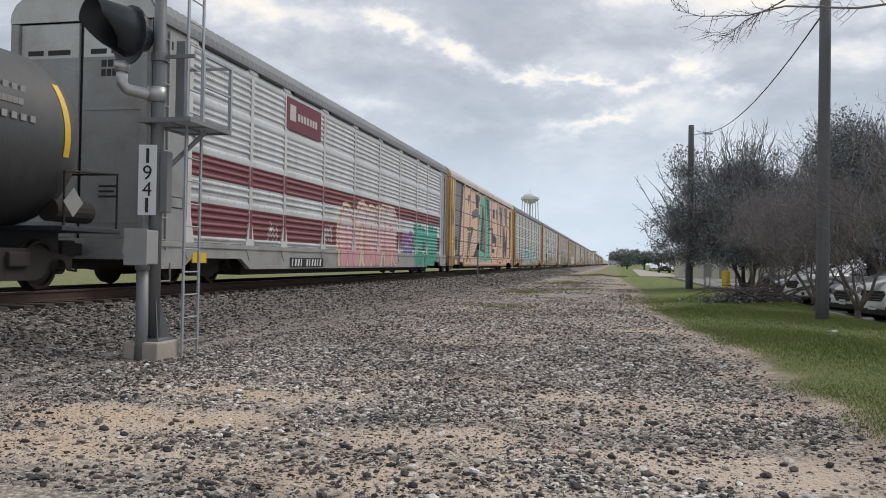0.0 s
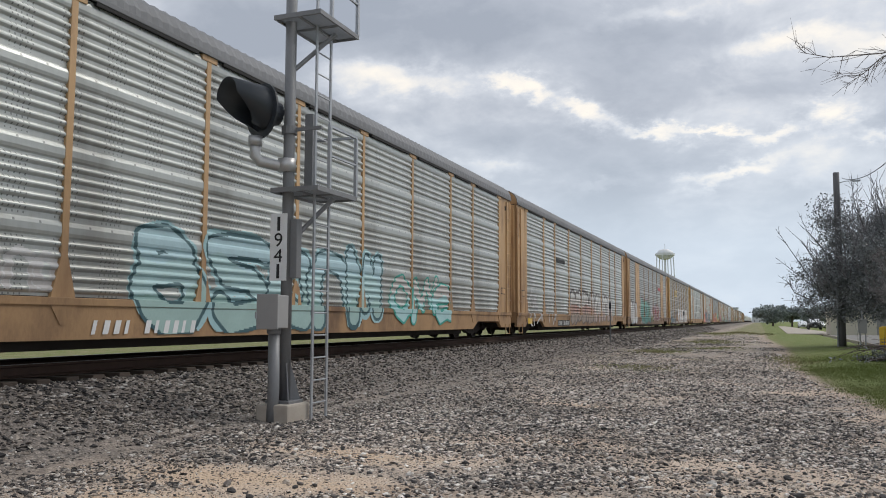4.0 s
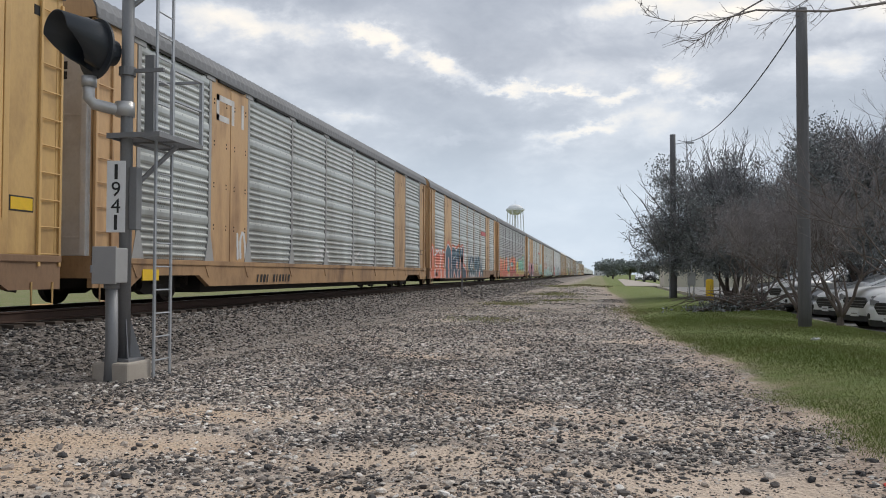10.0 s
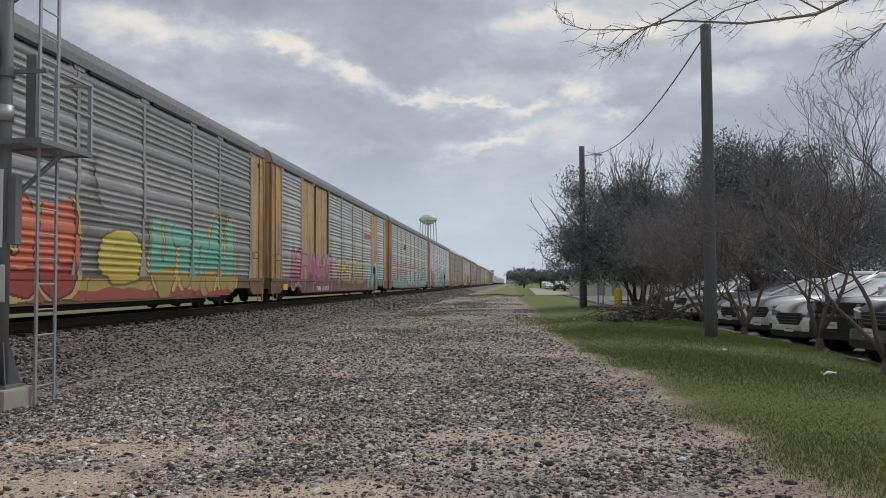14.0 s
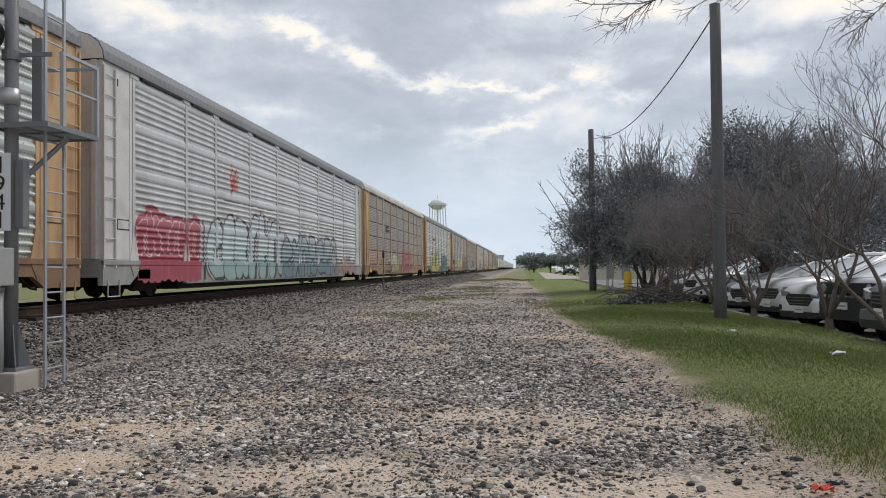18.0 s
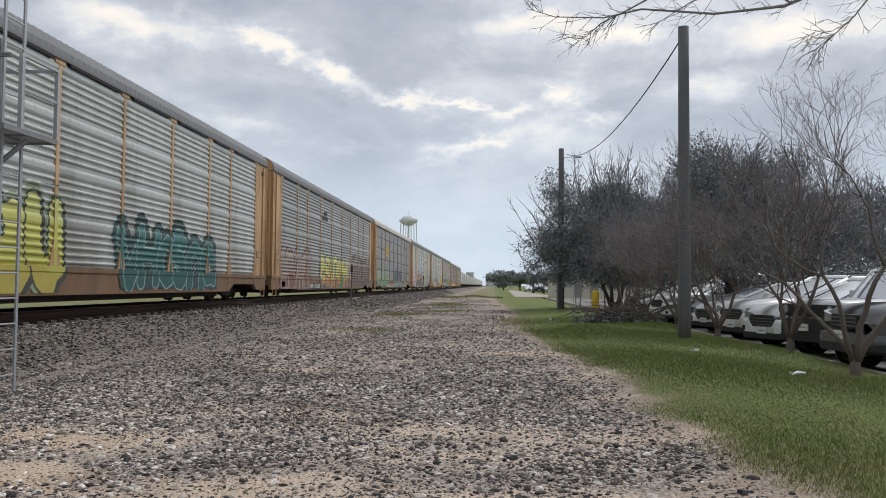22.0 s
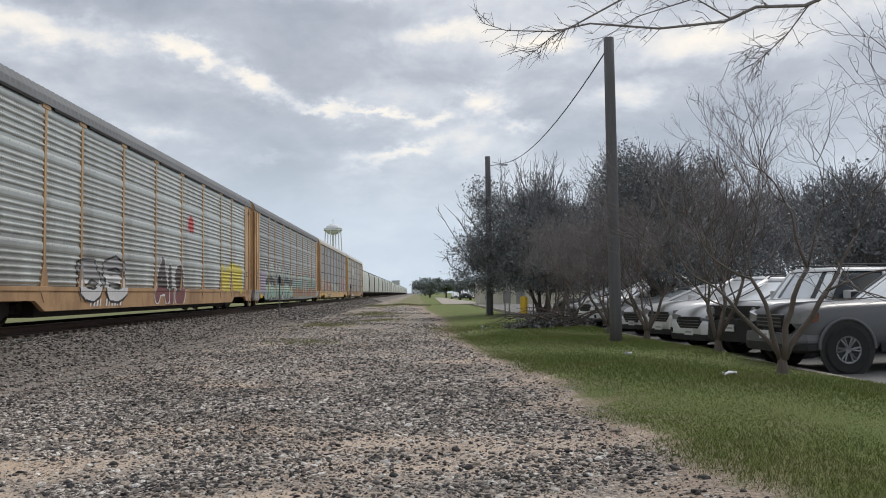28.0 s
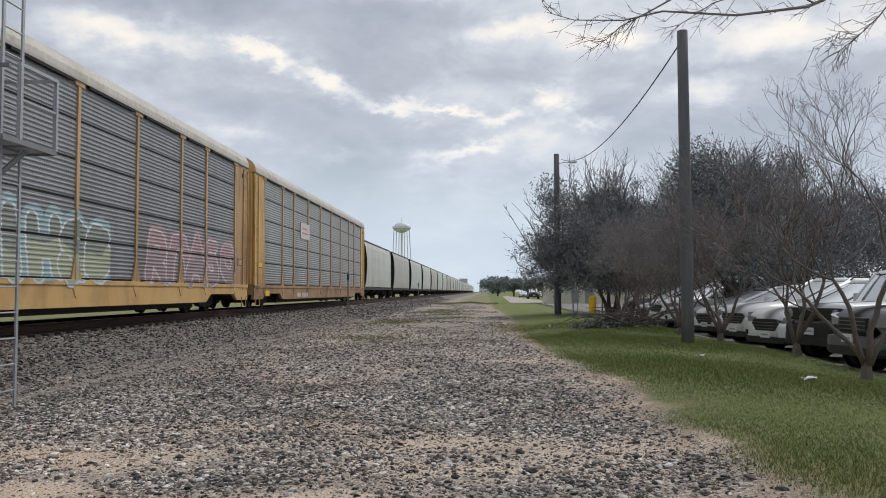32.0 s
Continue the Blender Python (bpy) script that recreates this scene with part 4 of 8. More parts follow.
def painted(name, parent, gaps, wide, figures, y0, y1, z0, z1, fill, line, cloud=None, fat=0.17, rim=0.06, halo=0.16, drop=0.0, lay=0.0, label="spray-painted graffiti", seed=0):
    """Spray paint that follows the ribs: fat overlapping figures, outlined, with fills changing upwards, on a halo of colour."""
    rng = np.random.default_rng(seed)
    pad = halo + 0.12
    ys = np.arange(y0 - pad, y1 + pad, 0.016)
    knots = sorted({round(z, 4) for z, _ in PROFILE[gaps]} | {round(z, 4) for z in np.arange(0.40, PZ1, 0.024)})
    zs = np.array([z for z in knots if max(0.37, z0 - pad) <= z <= z1 + pad])
    zm = (zs[:-1] + zs[1:]) / 2
    YY, ZZ = np.meshgrid(ys, zm)
    wob = 0.5 * np.sin(YY * 2.1 + seed) + 0.3 * np.sin(YY * 5.3 + ZZ * 4.0) + 0.2 * np.sin(ZZ * 9 + YY * 1.7 + seed)
    w = (y1 - y0) / max(1, len(figures))
    # read capitals stay in shape, the rest are loose
    loose = 0.02 if figures.isupper() else 0.15 if fat < 0.03 else 0.032
    fields = []
    for k, ch in enumerate(figures):
        if ch == " ":
            continue
        h, zb, lean = (z1 - z0) * rng.uniform(0.86, 1.04), z0 + rng.uniform(-0.02, 0.05) * (z1 - z0), rng.uniform(-0.12, 0.16) * w
        wd = w * rng.uniform(1.0, 1.16 if loose < 0.03 else 1.4)
        f = min(fat, 0.26 * wd) * rng.uniform(0.9, 1.12)
        dd = np.full(YY.shape, 9.0)
        for pts in FIGURES[ch]:
            pts = [(y0 + k * w + f * 0.5 + a * (wd - f) + lean * b + rng.normal(0, loose) * w, zb + f * 0.7 + b * (h - 1.4 * f) + rng.normal(0, loose) * h) for a, b in pts]
            for (ay, az), (by, bz) in zip(pts[:-1], pts[1:]):
                py, pz, vy, vz = YY - ay, ZZ - az, by - ay, bz - az
                t = np.clip((py * vy + pz * vz) / (vy * vy + vz * vz + 1e-9), 0, 1)
                # strokes swell towards their foot
                dd = np.minimum(dd, np.hypot(py - t * vy, pz - t * vz) - f * (1.12 - 0.3 * np.clip((ZZ - z0) / (z1 - z0), 0, 1)))
        fields.append(dd + 0.018 * min(1.0, fat / 0.12) * wob)
    code = np.zeros(YY.shape, int)
    if cloud is not None:
        code = np.where(np.minimum.reduce(fields) + 0.07 * wob < halo, 1, code)
        code = np.where((code == 1) & (ZZ < z0 - 0.03 + 0.05 * wob), 0, code)
    nf = len(fill)
    tone = np.clip(np.floor((ZZ - z0) / max(z1 - z0, 0.1) * nf + 0.35 * wob), 0, nf - 1).astype(int)
    if drop:
        for dd in fields:
            sh = np.roll(np.roll(dd, int(drop / 0.016), 1), -2, 0)
            code = np.where(sh < rim, 2, code)
    for dd in fields:
        code = np.where(dd < rim, 2, code)
        code = np.where(dd < 0, 3 + tone, code)
    pr = sorted(PROFILE[gaps])
    px = np.interp(zs, [z for z, _ in pr], [x for _, x in pr]) + SIDE - 0.06 + 0.003 + lay
    px = np.where(zs < PZ0, SIDE + 0.006 + lay, px)
    px = np.where((zs > 0.81) & (zs < 0.935), SIDE + 0.023 + lay, px)
    # 0: siding, 1: post, 2: plain panel or end
    kind = (np.abs(ys[:, None] - np.array(POSTS)).min(1) < 0.062).astype(int)
    for b in wide:
        kind = np.where((ys > POSTS[b] + 0.05) & (ys < POSTS[b + 1] - 0.05), 2, kind)
    kind = np.where(np.abs(ys) > 12.66, 2, kind)
    s = Shape()
    for i in range(len(zm)):
        row = code[i] * 3 + kind
        cuts = np.flatnonzero(np.diff(row)) + 1
        for a, b in zip(np.r_[0, cuts], np.r_[cuts, len(row)]):
            c = row[a] // 3
            if c == 0:
                continue
            xa, xb = px[i], px[i + 1]
            if row[a] % 3 and zm[i] > PZ0:
                xa = xb = SIDE + lay - (0.008 if row[a] % 3 == 1 else 0.016)
            yb = ys[min(b, len(ys) - 1)]
            s.add([(xa, ys[a], zs[i]), (xa, yb, zs[i]), (xb, yb, zs[i + 1]), (xb, ys[a], zs[i + 1])], [(0, 1, 2, 3)], int(c) - 1)
    return part(name, s, [paint(cloud or line), paint(line)] + [paint(c) for c in fill], parent, label)


WHITE, AQUA, TEAL, PINK, INK, GREY, PURP = (0.66, 0.66, 0.67), (0.4, 0.62, 0.64), (0.05, 0.36, 0.3), (0.62, 0.27, 0.28), (0.02, 0.02, 0.024), (0.3, 0.3, 0.31), (0.25, 0.12, 0.3)

# siding, posts, ends, sill, slotted rows, post half-width, bays with plain panels; then the painted pieces: figures, y0, y1, z0, z1, fills upwards, outline, halo, stroke, rim, halo width, drop
PALE, LINE = (0.52, 0.50, 0.49), (0.60, 0.60, 0.60)
ROSE, SAND_P, CORAL, NAVY = (0.62, 0.34, 0.36), (0.68, 0.55, 0.42), (0.66, 0.17, 0.09), (0.035, 0.075, 0.13)
CARS = [
    ("p_white", "whitepost", "greypost", "greypost", 0, .08, ()),
    ("p_peach", "peach", "yellowtan", "tan", 1, .06, ()),
    ("p_silver", "tan", "tan", "tan", 0, .06, ()),
    ("p_silver", "tan", "tan", "tan", 0, .10, ()),
    ("p_grey", "tan", "tan", "browntan", 0, .06, (1, 7)),
    ("p_dark", "yellowtan", "yellowtan", "browntan", 0, .06, ()),
    ("p_silver", "greypost", "tan", "tan", 0, .06, (1, 7)),
    ("p_silver", "tan", "tan", "browntan", 0, .06, (1, 7)),
    ("p_grey", "greypost", "tan", "browntan", 0, .06, ()),
    ("p_silver", "tan", "tan", "browntan", 0, .06, (1, 2, 7)),
    ("p_silver", "tan", "tan", "browntan", 0, .06, ()),
    ("p_white", "whitepost", "whitepost", "greypost", 0, .06, ()),
    ("p_tan", "yellowtan", "tan", "tan", 1, .08, ()),
    ("p_silver", "tan", "tan", "browntan", 0, .06, ()),
    ("p_grey", "tan", "tan", "browntan", 0, .06, ()),
    ("p_blue", "tan", "tan", "browntan", 1, .06, ()),
    ("p_silver", "greypost", "tan", "browntan", 0, .06, (1, 7)),
    ("p_silver", "tan", "tan", "tan", 0, .06, ()),
    ("p_grey", "yellowtan", "tan", "greypost", 0, .06, ()),
    ("p_blue", "tan", "tan", "yellowtan", 1, .06, ()),
    ("p_grey", "tan", "yellowtan", "tan", 1, .06, ()),
]
PIECES = {i: [] for i in range(len(CARS))}


def spray(i, *piece):
    """Notes a painted piece for car i."""
    PIECES[i].append(piece)


spray(0, "nnnwr", -2.9, 3.8, .42, 2.45, (ROSE, (0.64, 0.42, 0.44), (0.60, 0.52, 0.53)), (0.34, 0.16, 0.20), SAND_P, .30, .05, .22)
spray(0, "es", 5.0, 6.8, .85, 1.9, ((0.22, 0.2, 0.36), PURP), (0.45, 0.42, 0.50), None, .14)
spray(0, "vniw", 6.95, 11.8, .42, 2.35, ((0.07, 0.34, 0.25), (0.07, 0.42, 0.32), (0.06, 0.40, 0.33)), (0.05, 0.27, 0.22), (0.12, 0.46, 0.38), .22, .04, .1)
spray(0, "siwis", -4.5, -3.7, 1.22, 1.62, (LINE,), LINE, None, .012, .012)
spray(0, "itii", -8.6, -7.9, 1.0, 1.5, (LINE,), LINE, None, .012, .012)
spray(1, "ewosn", -13.6, -12.75, 3.05, 3.75, (INK,), INK, None, .006, .006)
spray(1, "wobs", -13.5, -12.8, 2.65, 3.15, (INK,), INK, None, .006, .006)
spray(1, "wsx", -12.45, -11.7, 1.55, 2.05, (INK,), INK, None, .03, .02)
spray(1, "oww", -12.4, -11.6, 1.2, 1.7, (INK,), INK, None, .025, .02)
spray(2, "bsonw", -6.3, 2.6, .5, 2.2, ((0.36, 0.52, 0.50), (0.42, 0.60, 0.62), (0.42, 0.60, 0.66)), (0.05, 0.12, 0.14), (0.36, 0.56, 0.60), .22, .07, .12)
spray(2, "bno", -8.9, -7.6, 1.0, 1.6, (PALE, LINE), LINE, None, .05, .02)
spray(2, "owe", 3.0, 7.2, .6, 1.9, (AQUA, PALE), TEAL, None, .12)
spray(3, "nnhnvn", -4.2, 2.0, .62, 2.2, ((0.36, 0.29, 0.24), (0.38, 0.23, 0.19), (0.50, 0.48, 0.46), (0.58, 0.58, 0.57)), (0.07, 0.06, 0.06), (0.15, 0.135, 0.13), .27, .06, .16)
spray(3, "nvnn", 2.25, 7.95, .66, 2.1, ((0.46, 0.36, 0.32), (0.54, 0.52, 0.50), (0.58, 0.59, 0.58)), (0.09, 0.08, 0.08), (0.22, 0.20, 0.19), .24, .05, .12)
spray(3, "rtso", -9.2, -7.4, .6, 1.9, (LINE,), LINE, None, .016, .014)
spray(3, "bs", -12.4, -10.0, .5, 2.0, (LINE,), LINE, None, .02, .018)
spray(3, "wo", -5.3, -4.6, .95, 1.35, (LINE,), LINE, None, .014, .012)
spray(4, "beo", -12.6, -9.35, .42, 2.1, (WHITE, (0.62, 0.62, 0.62), WHITE), INK, None, .40, .11)
spray(4, "bnsxo", -6.75, -0.85, .5, 2.35, ((0.08, 0.26, 0.23), (0.13, 0.33, 0.29), (0.18, 0.36, 0.31)), (0.045, 0.06, 0.06), (0.32, 0.17, 0.16), .25, .06, .16, .08)
spray(4, "enwse", 0.65, 5.9, .72, 2.05, ((0.21, 0.06, 0.072), (0.28, 0.06, 0.07), (0.30, 0.16, 0.17)), WHITE, (0.13, 0.06, 0.07), .15, .04, .14)
spray(4, "xv", -0.2, 1.1, .6, 1.6, ((0.25, 0.36, 0.12), WHITE), INK, None, .06, .03)
spray(5, "POilAeinuiteo", -3.5, 8.9, .78, 2.15, (WHITE, (0.62, 0.61, 0.60), WHITE), (0.46, 0.44, 0.42), (0.09, 0.075, 0.065), .26, .03, .10)
spray(5, "wwwwwww", -3.0, 8.6, .42, .72, ((0.42, 0.38, 0.34), PALE), (0.2, 0.14, 0.1), None, .09, .03)
spray(5, "xes", -9.3, -6.6, .42, 1.65, ((0.10, 0.10, 0.10), (0.18, 0.16, 0.14), (0.22, 0.19, 0.16)), LINE, (0.05, 0.05, 0.055), .22, .06, .12)
spray(5, "ss", -12.2, -9.6, .45, 1.7, ((0.10, 0.18, 0.22), (0.3, 0.32, 0.33)), INK, LINE, .2, .06, .1)
spray(5, "ee", -5.6, -4.0, .7, 1.75, ((0.4, 0.2, 0.08), (0.16, 0.1, 0.07)), INK, None, .1)
spray(5, "osw", -2.2, -1.0, 2.2, 2.6, (LINE,), LINE, None, .014, .014)
spray(6, "in", -8.35, -7.7, 1.0, 1.7, (LINE,), LINE, None, .03, .02)
spray(6, "on", -2.6, -1.2, 1.0, 1.5, (LINE,), LINE, None, .02, .015)
spray(6, "wo", 1.2, 2.6, 1.0, 1.45, (LINE,), LINE, None, .02, .015)
spray(7, "htn", -13.5, -9.3, .42, 2.0, (CORAL, (0.64, 0.21, 0.13), (0.60, 0.15, 0.09)), WHITE, (0.62, 0.18, 0.10), .36, .09, .2)
spray(7, "i", -3.4, 7.2, .5, 1.35, ((0.62, 0.19, 0.10),), (0.62, 0.22, 0.13), (0.62, 0.22, 0.13), .20, .06, .55)
spray(7, "nrtl", -9.35, -2.3, .42, 2.35, ((0.04, 0.07, 0.11), NAVY, (0.05, 0.12, 0.17)), WHITE, (0.62, 0.18, 0.10), .34, .08, .24)
spray(7, "KOMPA", -0.95, 5.6, .5, 2.0, ((0.04, 0.09, 0.12), (0.05, 0.12, 0.16), (0.06, 0.13, 0.18)), WHITE, (0.30, 0.34, 0.30), .24, .06, .05, .09)
spray(7, "os", 9.0, 10.6, .9, 1.5, (AQUA, LINE), LINE, None, .03, .02)
spray(8, "niAxr", -12.2, -6.3, .42, 2.2, ((0.50, 0.12, 0.07), CORAL, (0.68, 0.20, 0.12), (0.68, 0.24, 0.15)), (0.10, 0.03, 0.03), (0.56, 0.46, 0.14), .33, .05, .14)
spray(8, "uee", -6.15, -4.9, .9, 1.4, (TEAL, AQUA), INK, None, .09, .03)
spray(8, "xbob", -4.3, 1.45, .46, 2.4, ((0.36, 0.07, 0.06), CORAL, (0.68, 0.19, 0.11)), (0.14, 0.03, 0.04), (0.54, 0.45, 0.16), .33, .05, .14)
spray(8, "oo", -3.6, -1.0, 1.4, 1.8, (AQUA, (0.2, 0.45, 0.45)), INK, None, .12, .03)
spray(8, "o", 2.3, 4.2, .8, 2.15, ((0.60, 0.48, 0.10), (0.64, 0.56, 0.12)), (0.18, 0.14, 0.06), None, .32, .05)
spray(8, "utnAi", 4.9, 11.0, .6, 2.6, ((0.38, 0.30, 0.10), (0.13, 0.42, 0.33), (0.18, 0.48, 0.38), (0.22, 0.50, 0.40)), (0.30, 0.09, 0.09), (0.54, 0.46, 0.14), .33, .05, .16)
spray(8, "wxwwxwx", -10, 10.5, .42, .85, ((0.36, 0.09, 0.07), (0.46, 0.34, 0.1)), (0.3, 0.12, 0.08), None, .16, .04)
spray(8, "sbosb", -9, 9, 2.4, 3.7, ((0.33, 0.33, 0.34), (0.40, 0.40, 0.40)), (0.36, 0.36, 0.37), None, .26, .08)
spray(9, "wnAhn", -11.2, -3.9, .5, 2.15, ((0.24, 0.08, 0.14), (0.45, 0.15, 0.24), (0.52, 0.28, 0.34)), (0.12, 0.04, 0.07), (0.42, 0.28, 0.32), .25, .05, .12)
spray(9, "tesinsh", -3.0, 4.95, .8, 2.05, ((0.38, 0.28, 0.12), (0.52, 0.46, 0.20), (0.56, 0.50, 0.28)), (0.14, 0.1, 0.08), (0.46, 0.38, 0.30), .15, .05, .1)
spray(9, "vunin", 5.4, 12.0, .6, 2.1, ((0.25, 0.38, 0.38), AQUA, (0.42, 0.62, 0.64)), TEAL, None, .17, .05)
spray(10, "bsvus", -12.3, -4.5, .5, 2.4, ((0.20, 0.42, 0.38), (0.34, 0.50, 0.48), (0.55, 0.36, 0.34), (0.56, 0.46, 0.38)), (0.09, 0.05, 0.05), (0.56, 0.40, 0.38), .27, .06, .2)
spray(10, "ehwAn", -3.75, 2.7, .6, 2.2, ((0.30, 0.50, 0.47), (0.40, 0.57, 0.55), (0.48, 0.58, 0.56)), (0.05, 0.055, 0.06), (0.55, 0.37, 0.35), .25, .06, .2, .07)
spray(10, "oeszv", 3.8, 10.8, .6, 2.2, ((0.32, 0.50, 0.48), (0.42, 0.56, 0.55)), (0.06, 0.06, 0.065), (0.54, 0.36, 0.35), .22, .06, .2, .07)
spray(10, "wwwwwwww", -12, 10.5, .42, .8, ((0.14, 0.28, 0.26), (0.34, 0.22, 0.18)), (0.2, 0.16, 0.14), None, .18, .05)
spray(11, "ihihih", -12.4, -9.0, .5, 1.15, ((0.36, 0.07, 0.10),), (0.40, 0.10, 0.13), (0.36, 0.08, 0.11), .30, .05, .2)
spray(11, "nhtnhn", -12.4, -8.9, 1.15, 2.0, ((0.34, 0.06, 0.09), (0.42, 0.12, 0.15)), (0.58, 0.42, 0.44), (0.36, 0.08, 0.11), .15, .04, .16)
spray(11, "ebrnhn", -8.2, -1.4, .42, 2.55, ((0.30, 0.42, 0.40), (0.46, 0.56, 0.55), (0.52, 0.58, 0.60), (0.53, 0.58, 0.60)), (0.045, 0.05, 0.055), (0.52, 0.50, 0.50), .32, .06, .14, .08)
spray(11, "exnbebn", -1.0, 7.8, .42, 2.2, ((0.15, 0.22, 0.25), (0.25, 0.33, 0.36), (0.38, 0.43, 0.45)), (0.045, 0.05, 0.055), (0.24, 0.29, 0.33), .20, .06, .14, .06)
spray(11, "sisi", -6.3, -5.6, 3.1, 3.9, ((0.60, 0.10, 0.08),), (0.60, 0.10, 0.08), None, .014, .012)
spray(11, "wwx", 7.9, 12.2, .42, 1.2, ((0.36, 0.22, 0.20), (0.34, 0.29, 0.27)), (0.2, 0.13, 0.11), None, .18, .05)
spray(12, "hnbw", -12.2, -7.2, .8, 1.9, ((0.34, 0.18, 0.12), (0.42, 0.28, 0.21)), (0.46, 0.38, 0.32), (0.30, 0.22, 0.17), .20, .05, .14)
spray(12, "innno", -4.4, -1.4, .52, 1.9, ((0.44, 0.34, 0.16), (0.52, 0.50, 0.30), (0.56, 0.53, 0.36)), INK, (0.28, 0.24, 0.20), .22, .06, .06)
spray(12, "hbsxz", 0.75, 5.5, .55, 2.2, ((0.25, 0.06, 0.06), (0.36, 0.10, 0.10), (0.38, 0.13, 0.12)), (0.46, 0.26, 0.24), None, .26, .04)
spray(12, "bs", -5.4, -4.6, .9, 1.4, ((0.08, 0.1, 0.12), LINE), INK, None, .06, .03)
spray(13, "xzihsu", -8.5, -1.3, .44, 2.35, ((0.42, 0.36, 0.08), (0.44, 0.44, 0.10), (0.52, 0.52, 0.14), (0.50, 0.53, 0.20)), (0.05, 0.06, 0.05), (0.24, 0.30, 0.20), .29, .06, .14, .08)
spray(13, "ss", -5.0, -3.4, 1.3, 2.4, ((0.18, 0.35, 0.33),), INK, None, .12, .05)
spray(13, "vhosne", 1.2, 7.9, .5, 2.05, ((0.025, 0.10, 0.10), (0.03, 0.13, 0.13), (0.05, 0.17, 0.17)), (0.26, 0.40, 0.38), (0.03, 0.07, 0.075), .20, .035, .26)
spray(13, "ss", -10.0, -8.9, .5, 1.8, ((0.12, 0.26, 0.25), (0.4, 0.3, 0.25)), INK, None, .14, .05)
spray(14, "hbinr", -12.4, -7.0, .42, 2.1, ((0.20, 0.10, 0.08), (0.28, 0.22, 0.20), (0.32, 0.29, 0.27)), (0.56, 0.54, 0.52), (0.20, 0.13, 0.11), .26, .045, .2)
spray(14, "esinoeh", -4.4, 3.3, .45, 2.3, ((0.46, 0.22, 0.09), (0.58, 0.50, 0.12), (0.60, 0.57, 0.18), (0.60, 0.58, 0.24)), (0.05, 0.06, 0.07), (0.25, 0.40, 0.44), .25, .05, .13, .08)
spray(14, "i", -5.0, 4.2, .45, 1.2, ((0.07, 0.20, 0.09),), (0.07, 0.20, 0.09), (0.07, 0.20, 0.09), .10, .04, .3)
spray(14, "wvAwAv", 4.9, 12.4, .5, 2.35, ((0.12, 0.085, 0.08), (0.15, 0.11, 0.10), (0.24, 0.21, 0.20)), (0.46, 0.43, 0.41), (0.10, 0.07, 0.065), .23, .03, .2)
spray(15, "xebhn", -12.3, -4.9, .55, 1.9, ((0.20, 0.30, 0.19), (0.28, 0.40, 0.27), (0.34, 0.42, 0.34)), (0.10, 0.12, 0.11), (0.30, 0.36, 0.28), .30, .045, .14)
spray(15, "bsxonr", -1.7, 5.1, .42, 2.05, ((0.22, 0.30, 0.30), (0.08, 0.10, 0.15), (0.12, 0.15, 0.21)), (0.045, 0.05, 0.065), (0.36, 0.38, 0.38), .21, .06, .13, .07)
spray(15, "wx", 7.0, 9.4, .55, 1.5, (PALE, GREY), INK, None, .1)
spray(15, "wwwww", -4.8, 8.5, .42, .72, ((0.34, 0.30, 0.25), (0.40, 0.22, 0.09)), (0.3, 0.2, 0.12), None, .14, .04)
spray(16, "nhe", -12.4, -8.8, .5, 1.95, ((0.50, 0.30, 0.36), (0.58, 0.40, 0.46)), (0.62, 0.58, 0.60), (0.30, 0.18, 0.22), .26, .05, .08)
spray(16, "nsnbne", -7.45, 0.4, .46, 2.3, ((0.05, 0.045, 0.05), (0.10, 0.08, 0.08), (0.42, 0.15, 0.08), (0.30, 0.28, 0.26)), WHITE, (0.25, 0.22, 0.21), .26, .06, .12)
spray(16, "bhnn", 0.8, 7.3, .5, 2.25, ((0.26, 0.38, 0.24), (0.36, 0.50, 0.35), (0.40, 0.52, 0.40)), (0.56, 0.60, 0.56), (0.30, 0.40, 0.28), .28, .05, .14)
spray(16, "ie", 9.3, 12.0, .9, 2.1, ((0.08, 0.16, 0.42),), (0.10, 0.2, 0.45), None, .10, .03)
spray(17, "Ais", -1.6, 1.7, .42, 1.9, ((0.18, 0.06, 0.06), (0.06, 0.05, 0.05), (0.10, 0.09, 0.09)), WHITE, None, .24, .06)
spray(17, "hnss", 7.7, 11.9, .9, 2.1, ((0.60, 0.50, 0.05), (0.62, 0.53, 0.08)), (0.58, 0.50, 0.12), (0.50, 0.47, 0.30), .20, .03, .08)
spray(17, "e", 2.35, 3.0, 3.1, 3.8, ((0.55, 0.08, 0.08),), (0.55, 0.08, 0.08), (0.5, 0.16, 0.16), .10, .03, .08)
spray(17, "bs", -8, -4.5, .6, 1.8, (WHITE, GREY), INK, None, .14)
spray(18, "xbnsoxb", -11.1, -0.8, .5, 2.5, ((0.28, 0.42, 0.36), (0.36, 0.48, 0.42), (0.07, 0.08, 0.08), (0.34, 0.38, 0.36), (0.50, 0.53, 0.51)), (0.04, 0.042, 0.045), (0.54, 0.57, 0.55), .34, .06, .09, .08)
spray(18, "hevnshb", -0.6, 11.8, .55, 2.2, ((0.30, 0.16, 0.09), (0.20, 0.32, 0.30), (0.32, 0.42, 0.40)), (0.12, 0.14, 0.14), (0.40, 0.24, 0.17), .24, .05, .13)
spray(18, "ihi", -12.0, -10.9, .8, 1.9, ((0.36, 0.30, 0.42),), (0.40, 0.34, 0.46), (0.36, 0.32, 0.40), .16, .04, .2)
spray(18, "wwwwwwwww", -10.5, 11.8, .42, .78, ((0.22, 0.28, 0.24), (0.35, 0.17, 0.08), (0.2, 0.26, 0.24)), (0.2, 0.2, 0.18), None, .2, .05)
